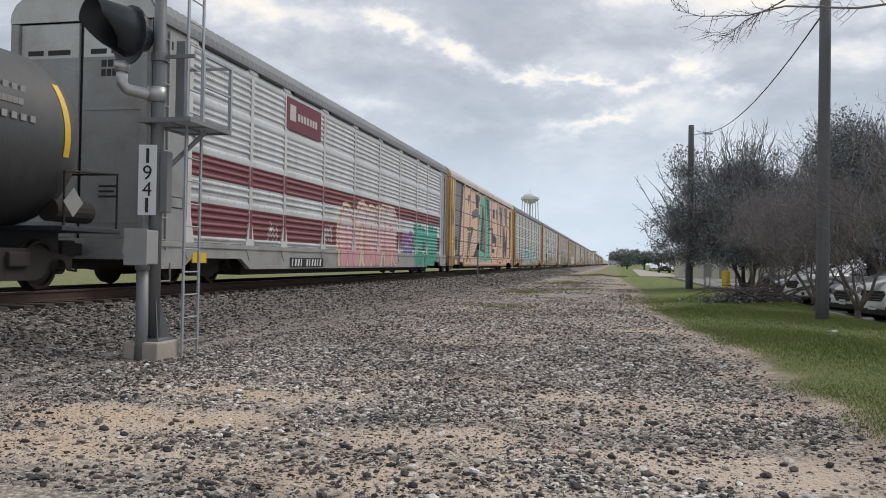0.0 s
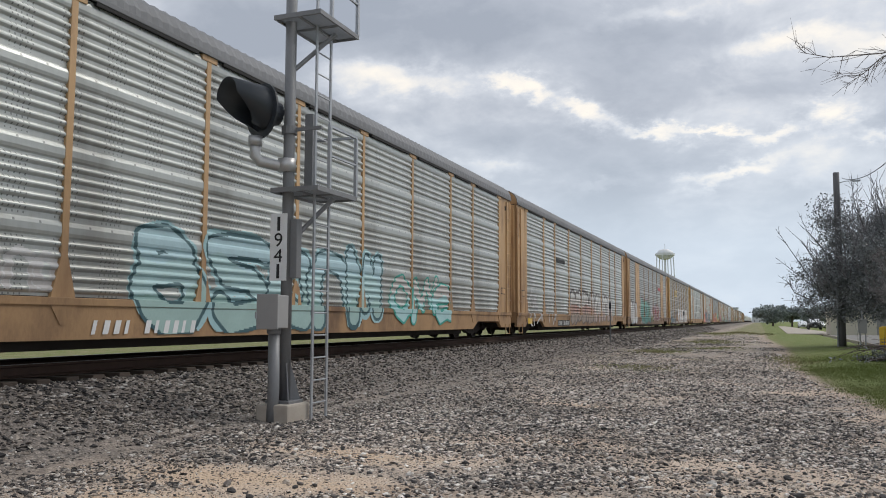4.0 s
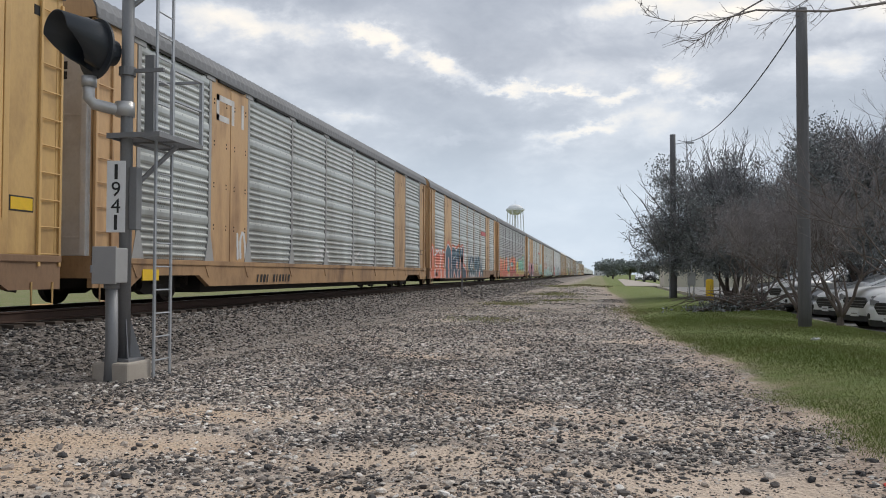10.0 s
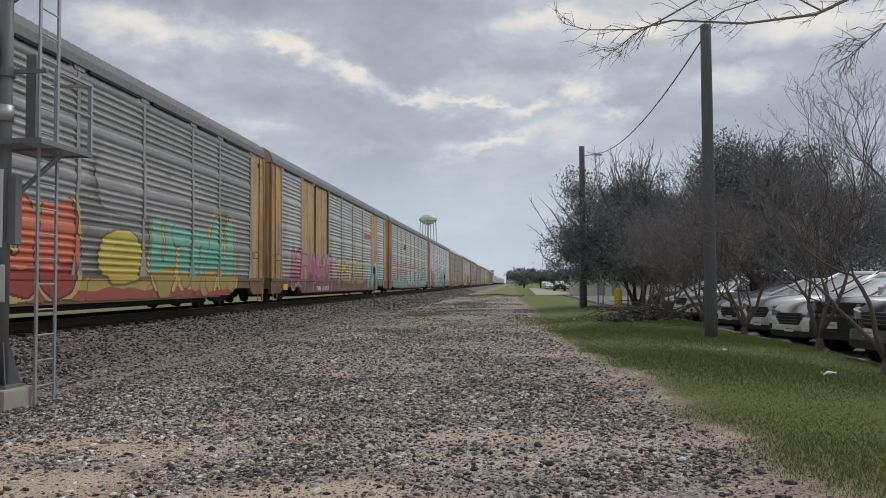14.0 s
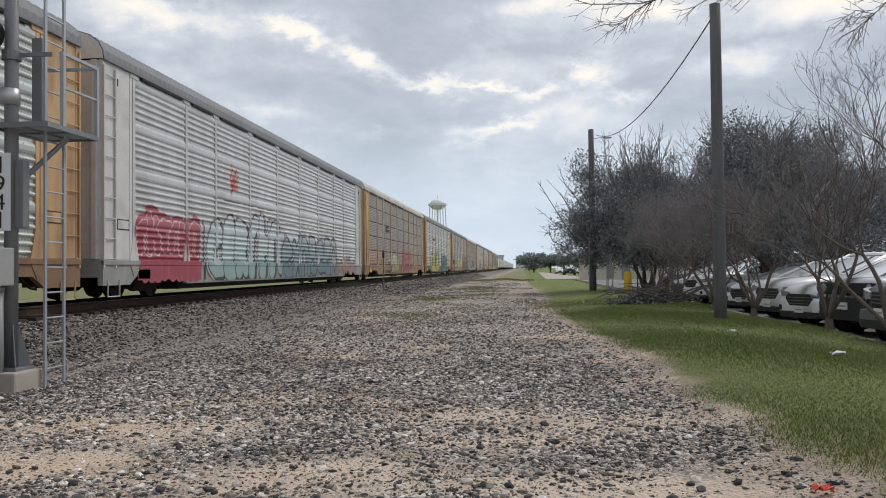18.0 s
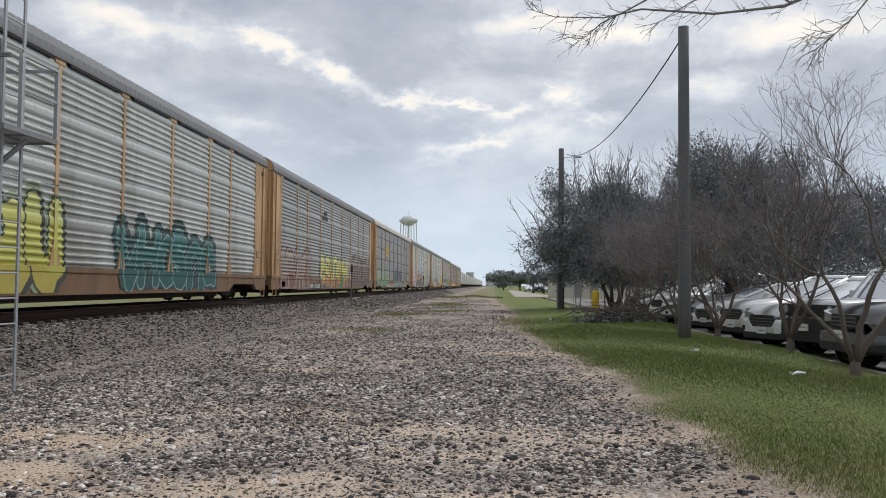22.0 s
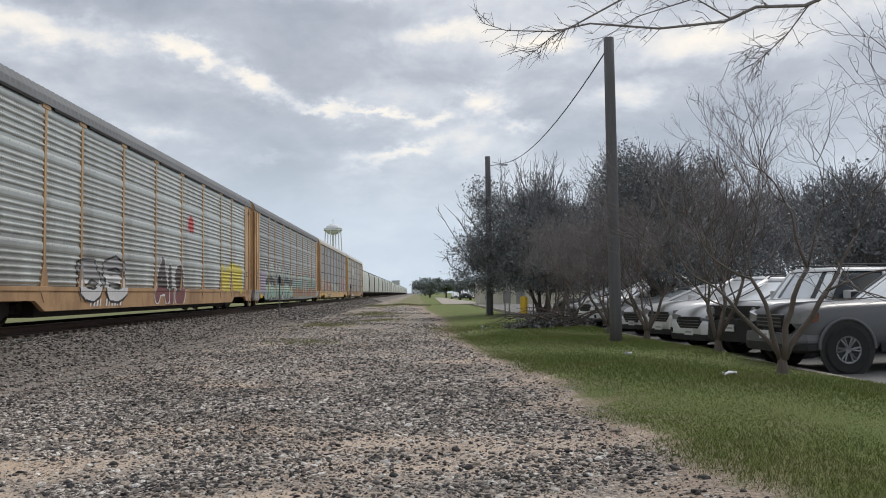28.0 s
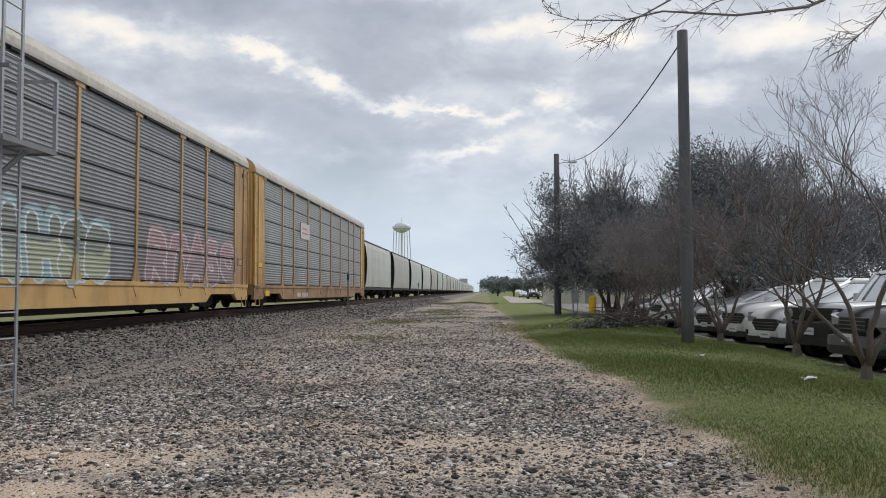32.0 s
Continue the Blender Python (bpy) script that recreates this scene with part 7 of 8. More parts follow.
for n, (x, y, h, stems, lean) in enumerate(((5.3, 12.65, 4.1, 4, (-0.12, 0.0)), (5.8, 16.6, 3.9, 5, (0, 0)), (6.3, 8.4, 4.4, 5, (-0.15, 0.25)), (5.7, 21.3, 3.5, 6, (0, 0)),
                                           (5.6, 25.0, 3.4, 6, (0, 0)), (5.4, 29.6, 3.6, 6, (-0.05, 0)), (5.6, 33.0, 3.8, 5, (0, 0)), (5.8, 37.0, 4.0, 5, (0, 0)))):
    crepe_myrtle(x, y, h, stems, 40 + n, lean=lean, pods=True, fine=n > 2)
oak(7.4, 49.5, 10.0, 5.3, 35, per=95, bare=0.6, size=0.07, base=0.22, top=0.57, lumps=46, reach=1.5)
oak(10.8, 43.0, 6.4, 3.8, 12, per=14, bare=0.8, size=0.06, top=0.70, lumps=18, label="brownish half-bare tree with dense twigs")
oak(9.0, 30.5, 6.3, 2.4, 13, per=80, bare=0.35, size=0.052, base=0.45, top=0.82, label="dense dark evergreen tree with a round crown")
oak(13.5, 37.0, 6.0, 3.4, 14, per=14, bare=0.8, size=0.06, top=0.70, lumps=18, label="brownish half-bare tree with dense twigs")
oak(11.5, 56.0, 7.6, 4.6, 16, per=14, bare=1.0, size=0.08, top=0.7, lumps=16)
for n, (x, y, h, r) in enumerate(((30, 26, 5.6, 4.5), (31, 38, 6.6, 6), (27, 50, 7, 5.5), (33, 14, 5.4, 4.5), (36, 62, 8, 6), (24, 70, 8, 5), (23.5, 45, 8.6, 4.4), (24.5, 54, 9.2, 5.0), (22, 61, 9.0, 4.6), (27, 48, 8.8, 4.6))):
    oak(x, y, h, r, 60 + n, per=7, bare=0.5, size=0.13, top=0.72, lumps=14, label="dark tree behind the parking lot")


def far_tree(x, y, h, r, seed):
    rng = random.Random(seed)
    tr = thing("far_tree", "distant round green tree with leaves paled for haze", "tree", pose(x, y, 0), "distant trees")
    part("trunk", Shape().tube([(0, 0, -0.2), (0.1, 0, h * 0.5)], [0.3, 0.2], 7), M["bark"], tr)
    pts = []
    for _ in range(18):
        c = Vector((rng.gauss(0, 0.45) * r, rng.gauss(0, 0.45) * r, h * rng.uniform(0.3, 0.78)))
        pts += [tuple(c + Vector((rng.gauss(0, 1), rng.gauss(0, 1), rng.gauss(0, 0.8))).normalized() * rng.uniform(0.5, 1) * r * 0.36) for _ in range(26)]
    part("crown", leaf_cloud(pts, 0.4, 7, 0.35, seed), M["leaf_far"], tr)


for n, (x, y, h, r) in enumerate(((3.6, 250, 6.2, 3.8), (9.0, 262, 6.2, 3.8), (13.5, 250, 5.2, 3.0), (19, 310, 7, 4), (26, 290, 6.5, 4), (34, 300, 8, 6),
                                  (44, 290, 8, 6), (56, 300, 8, 7), (70, 300, 9, 7), (86, 290, 9, 7), (104, 300, 9, 7))):
    far_tree(x, y, h, r, 80 + n)


def overhead_branch():
    """The bare bough that hangs into view, with its trunk standing behind the lawn."""
    rng = random.Random(5)
    tr = thing("overhanging_tree", "bare tree whose long thin bough hangs over the verge", "tree", pose(6.6, 3.2, 0.2))
    O = Vector((6.6, 3.2, 0.2))
    part("trunk", Shape().tube([(0, 0, -0.2), (-0.05, 0.1, 1.5), (-0.3, 0.5, 2.8), (-0.7, 1.1, 3.7)], [0.2, 0.16, 0.13, 0.09], 12), M["bark"], tr, smooth=True)
    boughs = [("bough", [(5.9, 4.3, 3.9), (4.4, 5.4, 3.98), (3.4, 6.2, 3.85), (2.76, 6.4, 3.6), (2.39, 6.4, 3.59), (2.15, 6.4, 3.48), (1.66, 6.4, 3.43), (1.15, 6.4, 3.47), (0.88, 6.4, 3.41), (0.53, 6.4, 3.42), (0.34, 6.4, 3.48)], 0.019, 0.002),
              ("side_bough", [(3.4, 6.2, 3.85), (2.4, 6.45, 3.95), (1.39, 6.4, 3.65), (1.04, 6.4, 3.46), (0.86, 6.4, 3.37), (0.76, 6.4, 3.28), (0.70, 6.4, 3.24)], 0.010, 0.0015),
              ("side_bough", [(2.8, 6.4, 3.62), (2.63, 6.4, 3.40), (2.49, 6.4, 3.27), (2.37, 6.4, 3.30), (2.18, 6.4, 3.19)], 0.006, 0.0012),
              ("side_bough", [(2.49, 6.4, 3.27), (2.40, 6.4, 3.2), (2.34, 6.4, 3.15)], 0.004, 0.002),
              ("side_bough", [(2.2, 6.4, 3.5), (1.9, 6.3, 3.62), (1.5, 6.4, 3.52), (1.25, 6.4, 3.36)], 0.007, 0.002)]
    for name, pts, r0, r1 in boughs:
        pts = [Vector(p) - O for p in pts]
        n = len(pts)
        rr = [r0 + (r1 - r0) * i / (n - 1) for i in range(n)]
        s = Shape().tube(pts, rr, 6)
        for i in range(n - 1):
            for _ in range(7):
                a = pts[i].lerp(pts[i + 1], rng.random())
                d = (pts[i + 1] - pts[i]).normalized()
                e = a + spread_dir(d, rng.uniform(0.4, 1.0), rng.uniform(0, 6.28)) * rng.uniform(0.06, 0.30)
                m = a.lerp(e, 0.5) + Vector((rng.gauss(0, 0.02), rng.gauss(0, 0.02), rng.gauss(0, 0.03)))
                s.tube([a, m, e], [0.0028, 0.002, 0.001], 3, cap=False)
                for _ in range(2):
                    f = m + spread_dir((e - a).normalized(), rng.uniform(0.4, 0.9), rng.uniform(0, 6.28)) * rng.uniform(0.03, 0.1)
                    s.tube([m, f], [0.002, 0.001], 3, cap=False)
        part(name, s, M["twig"], tr, "thin bare bough")


overhead_branch()


# ---------------------------------------------------------------- parked vehicles
GLASS = material("tinted_glass", (0.035, 0.04, 0.045), 0.06, 0.1, bump=0.0, scale=0.5, amount=0.2)
# windscreens: bright sky reflection put into a pale base colour
GLASS_SKY_PALE = material("windscreen_sky_pale", (0.82, 0.85, 0.87), 0.08, 0.25, bump=0.0, scale=0.5, amount=0.2)
TYRE = material("tyre_rubber", (0.018, 0.018, 0.018), 0.85, dark=(0.03, 0.03, 0.03), scale=8)
RIM = material("alloy_rim", (0.22, 0.225, 0.23), 0.35, 0.7)
LAMP = material("headlamp", (0.34, 0.35, 0.37), 0.12, 0.2, bump=0.0)
AMBER = material("amber_lamp", (0.22, 0.07, 0.05), 0.2, bump=0.0)
TRIM = material("black_plastic", (0.02, 0.02, 0.021), 0.6)


def car_paint(rgb):
    return material("car_paint", rgb, 0.38, 0.05, dark=tuple(0.9 * c for c in rgb), scale=0.7, fine=200, amount=0.12, bump=0.0, coat=0.2)


def wheel_mesh(r):
    t = Shape().lathe([(r * 0.0, -0.03), (r * 0.56, -0.03), (r * 0.57, -0.11), (r * 0.94, -0.12), (r, -0.09), (r, 0.09), (r * 0.94, 0.12), (r * 0.62, 0.11), (r * 0.62, -0.11)], 26, axis="y")
    for i in range(26):
        a = 2 * math.pi * i / 26
        t.box(math.cos(a) * r - 0.012, math.cos(a) * r + 0.012, -0.09, 0.09, math.sin(a) * r - 0.012, math.sin(a) * r + 0.012)
    k = Shape().lathe([(0.0, -0.10), (r * 0.14, -0.105), (r * 0.18, -0.09), (r * 0.2, -0.07)], 16, axis="y").lathe([(r * 0.50, -0.105), (r * 0.57, -0.112), (r * 0.57, 0.0), (r * 0.50, 0.0), (r * 0.50, -0.105)], 26, axis="y")
    for i in range(6):
        a = 2 * math.pi * i / 6
        for da in (-0.16, 0.16):
            c0, s0, c1, s1 = math.cos(a + da * 0.5), math.sin(a + da * 0.5), math.cos(a + da), math.sin(a + da)
            k.tube([(c0 * r * 0.14, -0.095, s0 * r * 0.14), (c1 * r * 0.53, -0.10, s1 * r * 0.53)], r * 0.055, 5)
    return t, k


def loft(sections, k=0):
    """A skin over cross-sections: each is (x, [(y, z), ...]) for one half, mirrored."""
    s, n = Shape(), None
    rings = []
    for x, half in sections:
        rings.append([(x, y, z) for y, z in half] + [(x, -y, z) for y, z in reversed(half)])
    n = len(rings[0])
    v = [p for r in rings for p in r]
    f = [(i * n + j, (i + 1) * n + j, (i + 1) * n + (j + 1) % n, i * n + (j + 1) % n) for i in range(len(rings) - 1) for j in range(n)]
    f += [tuple(range(n)), tuple(reversed(range((len(rings) - 1) * n, len(rings) * n)))]
    return s.add(v, f, k)


def vehicle(name, label, x, y, turn, rgb, L=4.7, W=1.86, H=1.70, hood=1.02, belt=1.05, wheel=0.36, clear=0.22, nose=0.95, screen=(0.30, 0.62), pickup=False, boxy=False, dark_front=False, z=0.1):
    """Nose at x=0 towards -x, length along +x, standing on z=0; screen: where the windscreen starts and the roof begins, as parts of the length."""
    mt = car_paint(rgb)
    ve = thing(name, label, "vehicle", pose(x, y, z, 0, 0, turn), "parked vehicles")
    w = W / 2
    x0, x1 = screen[0] * L, screen[1] * L
    end = L * (0.62 if pickup else 1.0)

    def sec(xx, top, ww, low):
        return (xx, [(ww * 0.72, low), (ww * 0.97, low + 0.08), (ww, low + 0.28), (ww * 0.995, top - 0.22), (ww * 0.965, top - 0.09), (ww * 0.90, top - 0.03), (ww * 0.78, top), (ww * 0.4, top + 0.018), (0.0, top + 0.022)])

    up = 0.12 if boxy else 0.0
    body = loft([sec(0.0, hood - 0.30 + up, w * 0.60, clear + 0.22), sec(0.03, hood - 0.22 + up, w * 0.76, clear + 0.1), sec(0.10, hood - 0.15 + up, w * 0.875, clear + 0.03), sec(0.24, hood - 0.09 + up * 0.7, w * 0.95, clear), sec(0.55, hood - 0.03 + up * 0.2, w, clear), sec(x0 * 0.8, hood + 0.01, w, clear),
                 sec(x0 + 0.2, belt, w, clear), sec(L * 0.6, belt + 0.02, w, clear), sec(L - 0.5, belt + 0.04, w, clear), sec(L - 0.12, belt - 0.02, w * 0.95, clear + 0.05), sec(L, belt - 0.18, w * 0.88, clear + 0.2)])
    part("body", body, mt, ve, smooth=True)
    # cabin: a glazed box with a painted roof and pillars
    xe = end - (0.06 if pickup or boxy else 0.18)
    xr = xe - (0.16 if pickup or boxy else 0.62)
    cw, rw = w * 0.95, w * 0.79
    lo, hi = belt - 0.04, H - 0.07

    def ring(t, grow=0.0):
        """The cabin's outline at a height t from belt to roof."""
        f, r, q = x0 + (x1 - x0) * t, xe + (xr - xe) * t, cw + (rw - cw) * t ** 1.25 + grow
        return [(f - 0.05, 0.0), (f, q * 0.55), (f + 0.13, q * 0.90), (f + 0.30, q), (r - 0.25, q), (r - 0.06, q * 0.88), (r, 0.0)], lo + (hi - lo) * t

    def skin(ts, grow=0.0):
        v = []
        for t in ts:
            half, zz = ring(t, grow)
            v += [(a, b, zz) for a, b in half] + [(a, -b, zz) for a, b in half[-2:0:-1]]
        return v

    n = 12
    ts = (0.0, 0.35, 0.7, 1.0)
    faces = [(i * n + j, i * n + (j + 1) % n, (i + 1) * n + (j + 1) % n, (i + 1) * n + j) for i in range(3) for j in range(n)]
    part("greenhouse", Shape().add(skin(ts), faces + [tuple(range(3 * n, 4 * n))]), GLASS, ve, "dark tinted windows", smooth=True)
    a0, a1 = x0 + 0.08, x1 - (x1 - x0) * 0.2
    roof = Shape()
    v = []
    for t, dz, k in ((1.0, -0.015, 1.03), (1.0, 0.03, 1.0), (1.0, 0.062, 0.90), (1.0, 0.078, 0.6)):
        half, zz = ring(t)
        cx = (half[0][0] + half[-1][0]) / 2
        v += [(cx + (a - cx) * k, b * k, zz + dz) for a, b in half] + [(cx + (a - cx) * k, -b * k, zz + dz) for a, b in half[-2:0:-1]]
    part("roof", roof.add(v, faces + [tuple(range(3 * n, 4 * n))]), mt, ve, smooth=True)
    wind = Shape()
    v = []
    for t in (0.06, 0.35, 0.65, 0.94):
        half, zz = ring(t)
        v += [(a - 0.012, b * k, zz) for k in (-0.98, -0.5, 0.0, 0.5, 0.98) for a, b in [(half[0][0] + (half[1][0] - half[0][0]) * min(1, abs(k) / 0.6) + max(0, abs(k) - 0.6) * 0.22, half[1][1] / 0.55 * 0.84)]]
    part("windscreen", wind.add(v, [(i * 5 + j, i * 5 + j + 1, i * 5 + j + 6, i * 5 + j + 5) for i in range(3) for j in range(4)]), GLASS_SKY_PALE, ve, smooth=True)
    for k in (-1, 1):
        for u, rad in ((2, 0.05), (4, 0.06), (None, 0.045)):
            line = []
            for t in ts:
                half, zz = ring(t, 0.004)
                a, b = half[u] if u is not None else ((half[3][0] * 0.52 + half[4][0] * 0.48), half[3][1])
                line.append((a, b * k, zz))
            part("pillar", Shape().tube(line, rad * (0.8 if u is None else 1.0), 8), mt, ve, smooth=True)
    doors = 2
    xs = np.linspace(a1 - 0.05, xr + 0.1, doors + 1)
    for k in (-1, 1):
        for i in range(doors):
            b0, b1 = xs[i] + 0.04, xs[i + 1] - 0.04
            part("door_handle", Shape().box(b1 - 0.26, b1 - 0.06, min(k * w, k * (w + 0.025)), max(k * w, k * (w + 0.025)), belt - 0.2, belt - 0.16, c=0.006), mt if not pickup else TRIM, ve)
        part("mirror", Shape().box(a0 + 0.3, a0 + 0.5, min(k * w, k * (w + 0.2)), max(k * w, k * (w + 0.2)), belt + 0.0, belt + 0.17, c=0.03), TRIM if pickup else mt, ve)
        # wrap-round lights
        plan = [(0.0, 0.50), (0.02, 0.72), (0.075, 0.875), (0.20, 0.945), (0.31, 0.966)]
        lo, hi = (-0.34, -0.34, -0.34, -0.33, -0.30), ((-0.24, -0.22, -0.21, -0.19, -0.21) if not pickup else (-0.22, -0.19, -0.17, -0.14, -0.16))

        def lamp(i0, i1):
            sh = Shape()
            v = []
            for i in range(i0, i1 + 1):
                px, py = plan[i]
                for dz in (lo[i], hi[i]):
                    v += [(px - 0.012, k * (py * w + 0.012), hood + dz + up), (px + 0.06, k * (py * w - 0.05), hood + dz + up)]
            n = i1 - i0
            f = [q for i in range(n) for q in ((4 * i, 4 * i + 4, 4 * i + 6, 4 * i + 2), (4 * i + 2, 4 * i + 6, 4 * i + 7, 4 * i + 3), (4 * i, 4 * i + 1, 4 * i + 5, 4 * i + 4))]
            return sh.add(v, f + [(0, 2, 3, 1), (4 * n, 4 * n + 1, 4 * n + 3, 4 * n + 2)])

        part("headlamp", lamp(0, 3), LAMP, ve)
        part("marker_lamp", lamp(3, 4), AMBER if pickup else LAMP, ve, "amber marker lamp" if pickup else "")
        part("door_seam", Shape().box(xs[1] - 0.008, xs[1] + 0.008, min(k * w * 0.98, k * (w + 0.003)), max(k * w * 0.98, k * (w + 0.003)), clear + 0.15, belt), TRIM, ve)
        part("sill", Shape().box(L * 0.26, L * 0.74, min(k * w * 0.93, k * (w + 0.012)), max(k * w * 0.93, k * (w + 0.012)), clear - 0.02, clear + 0.13, c=0.02), TRIM, ve)
    square = pickup or boxy
    if square:
        gw = 0.80 if boxy else 0.42
        gr = part("grille", Shape().box(-0.035, 0.05, -w * gw, w * gw, hood - 0.44 + up, hood - 0.2 + up, c=0.02), TRIM, ve, "black grille")
        for i in range(3):
            zz = hood - 0.40 + up + i * 0.065
            part("grille_bar", Shape().box(-0.046, -0.03, -w * gw * 0.96, w * gw * 0.96, zz, zz + 0.016), TRIM if boxy else RIM, gr)
        if boxy:
            for k in (-1, 1):
                part("round_lamp", Shape().lathe([(0.0, -0.052), (0.075, -0.05), (0.095, -0.035), (0.10, -0.02)], 18, origin=(0, k * w * 0.68, hood - 0.32 + up), axis="x"), LAMP, ve)
    else:
        gr = part("grille", Shape().prism([(-w * 0.40, hood - 0.27), (-w * 0.48, hood - 0.38), (-w * 0.34, hood - 0.54), (w * 0.34, hood - 0.54), (w * 0.48, hood - 0.38), (w * 0.40, hood - 0.27)], -0.122, -0.08, "x"), TRIM, ve, "black grille")
        for i in range(3):
            zz, q = hood - 0.50 + i * 0.07, (0.36, 0.42, 0.42)[i]
            part("grille_bar", Shape().box(-0.130, -0.118, -w * q, w * q, zz, zz + 0.014), RIM if not dark_front else TRIM, gr)
        for k in (-1, 1):
            y0, y1 = sorted((k * w * 0.56, k * w * 0.80))
            part("side_intake", Shape().box(-0.085, 0.02, y0, y1, clear + 0.14, clear + 0.27, c=0.03), TRIM, ve)
    noses = ((-0.10, 0.60), (-0.075, 0.76), (0.0, 0.89), (0.12, 0.97), (0.34, 1.004)) if square else ((-0.112, 0.46), (-0.095, 0.64), (-0.045, 0.80), (0.06, 0.915), (0.20, 0.965), (0.40, 1.004))
    top = hood - 0.49 + up if square else hood - 0.35
    part("bumper", loft([(xb, [(wb * w * 0.93, clear + 0.06), (wb * w, clear + 0.15), (wb * w, top - 0.12), (wb * w * 0.96, top - 0.03), (0.0, top)]) for xb, wb in noses]), TRIM if dark_front or boxy else mt, ve, smooth=not square)
    part("lower_cladding", loft([(xb - 0.008, [(wb * w * 0.92, clear - 0.02), (wb * w + 0.008, clear + 0.03), (wb * w + 0.008, clear + 0.12), (0.0, clear + 0.13)]) for xb, wb in noses]), TRIM, ve)
    zp = clear + (0.19 if square else 0.10)
    pl = part("number_plate", Shape().box(-0.136, -0.112, -0.15, 0.15, zp, zp + 0.14), M["white"], ve)
    part("plate_mark", Shape().box(-0.139, -0.137, -0.11, 0.11, zp + 0.055, zp + 0.085), M["greypost"], pl)
    if pickup:
        part("cargo_bed", Shape().box(end + 0.06, L - 0.03, -w * 0.97, -w * 0.88, belt, belt + 0.18, c=0.02).box(end + 0.06, L - 0.03, w * 0.88, w * 0.97, belt, belt + 0.18, c=0.02).box(L - 0.1, L - 0.02, -w * 0.9, w * 0.9, belt - 0.1, belt + 0.18, c=0.02), mt, ve)
    else:
        for k in (-1, 1):
            part("roof_rail", Shape().tube([(x1 + 0.1, k * rw * 0.84, H), (x1 + 0.2, k * rw * 0.84, H + 0.06), (xr - 0.3, k * rw * 0.84, H + 0.06), (xr - 0.15, k * rw * 0.84, H)], 0.018, 6), TRIM, ve)
    part("underside", Shape().box(0.5, L - 0.4, -w * 0.9, w * 0.9, clear - 0.04, clear + 0.25), TRIM, ve)
    tyre, rim = wheel_mesh(wheel)
    tm, rm = tyre.mesh("tyre"), rim.mesh("rim")
    for xx in (nose, L - 0.95):
        for k in (-1, 1):
            at = pose(xx, k * (w + 0.001), wheel + 0.01, 0, 0, 0 if k > 0 else 180)
            arch, n = Shape(), 16
            ring = [(math.cos(math.pi * q / n) * r, yy, math.sin(math.pi * q / n) * r) for q in range(n + 1) for r in (wheel + 0.075, wheel + 0.125) for yy in (0.0, 0.03)]
            arch.add(ring, [f for q in range(n) for f in ((4 * q, 4 * q + 2, 4 * q + 6, 4 * q + 4), (4 * q + 1, 4 * q + 5, 4 * q + 7, 4 * q + 3), (4 * q + 2, 4 * q + 3, 4 * q + 7, 4 * q + 6), (4 * q, 4 * q + 4, 4 * q + 5, 4 * q + 1))])
            part("wheel_arch", arch, mt, ve, at=at, smooth=True)
            # flat black disc on the uncut body, for the shade inside the arch
            part("wheel_well", Shape().lathe([(0.0, 0.0), (wheel + 0.09, 0.0), (wheel + 0.09, 0.014), (0.0, 0.014)], 28, axis="y"), TRIM, ve, at=at)
            wh = part("tyre", tm, TYRE, ve, at=pose(xx, k * (w - 0.07), wheel, 0, 0, 0 if k < 0 else 180))
            part("rim", rm, RIM, wh)
    return ve


SILVER, GUN, WHITE_V, RED_V, DARK_V, BLUE_V = (0.74, 0.75, 0.76), (0.11, 0.113, 0.12), (0.82, 0.83, 0.84), (0.33, 0.025, 0.02), (0.02, 0.021, 0.024), (0.06, 0.08, 0.12)
vehicle("pickup_truck", "dark grey crew-cab pickup truck parked on asphalt", 5.95, 14.5, 6, GUN, L=5.3, W=1.88, H=1.80, hood=1.16, belt=1.16, wheel=0.395, clear=0.36, nose=0.78, screen=(0.36, 0.52), pickup=True)
vehicle("off_road_vehicle", "silver boxy off-road vehicle with a black front", 6.4, 17.3, 17, (0.58, 0.59, 0.60), L=4.7, W=1.92, H=1.83, hood=1.14, belt=1.18, wheel=0.39, clear=0.34, nose=0.85, screen=(0.33, 0.43), boxy=True, dark_front=True)
vehicle("sport_utility_vehicle", "silver crossover with a black pointed grille", 6.45, 20.0, 21, SILVER, H=1.66, hood=1.02, belt=1.04)
vehicle("sport_utility_vehicle", "silver sport utility vehicle with a dark grille", 6.55, 22.8, 21, (0.76, 0.765, 0.77), L=4.9, W=1.92, H=1.74, hood=1.08, belt=1.08)
vehicle("hatchback", "pale silver hatchback parked by the lawn", 6.6, 25.8, 19, (0.76, 0.765, 0.77), H=1.56, hood=0.95, belt=0.98, wheel=0.34)
vehicle("sedan", "grey sedan behind the brush and stems", 6.7, 28.8, 17, (0.30, 0.31, 0.32), H=1.48, hood=0.92, belt=0.95, wheel=0.33)
vehicle("van", "white van parked among the trees", 6.5, 32.4, 17, WHITE_V, L=5.0, W=1.95, H=1.95, hood=1.15, belt=1.15)
vehicle("sedan", "silver sedan parked among the trees", 6.5, 35.4, 17, SILVER, H=1.5, hood=0.92, belt=0.95)
vehicle("sport_utility_vehicle", "dark sport utility vehicle parked further along", 6.5, 38.5, 17, DARK_V)
vehicle("sport_utility_vehicle", "white sport utility vehicle in the second row", 17.0, 19.5, 180, WHITE_V)
vehicle("sedan", "red sedan in the second row", 17.0, 25.4, 180, RED_V, H=1.5, hood=0.95, belt=0.98)
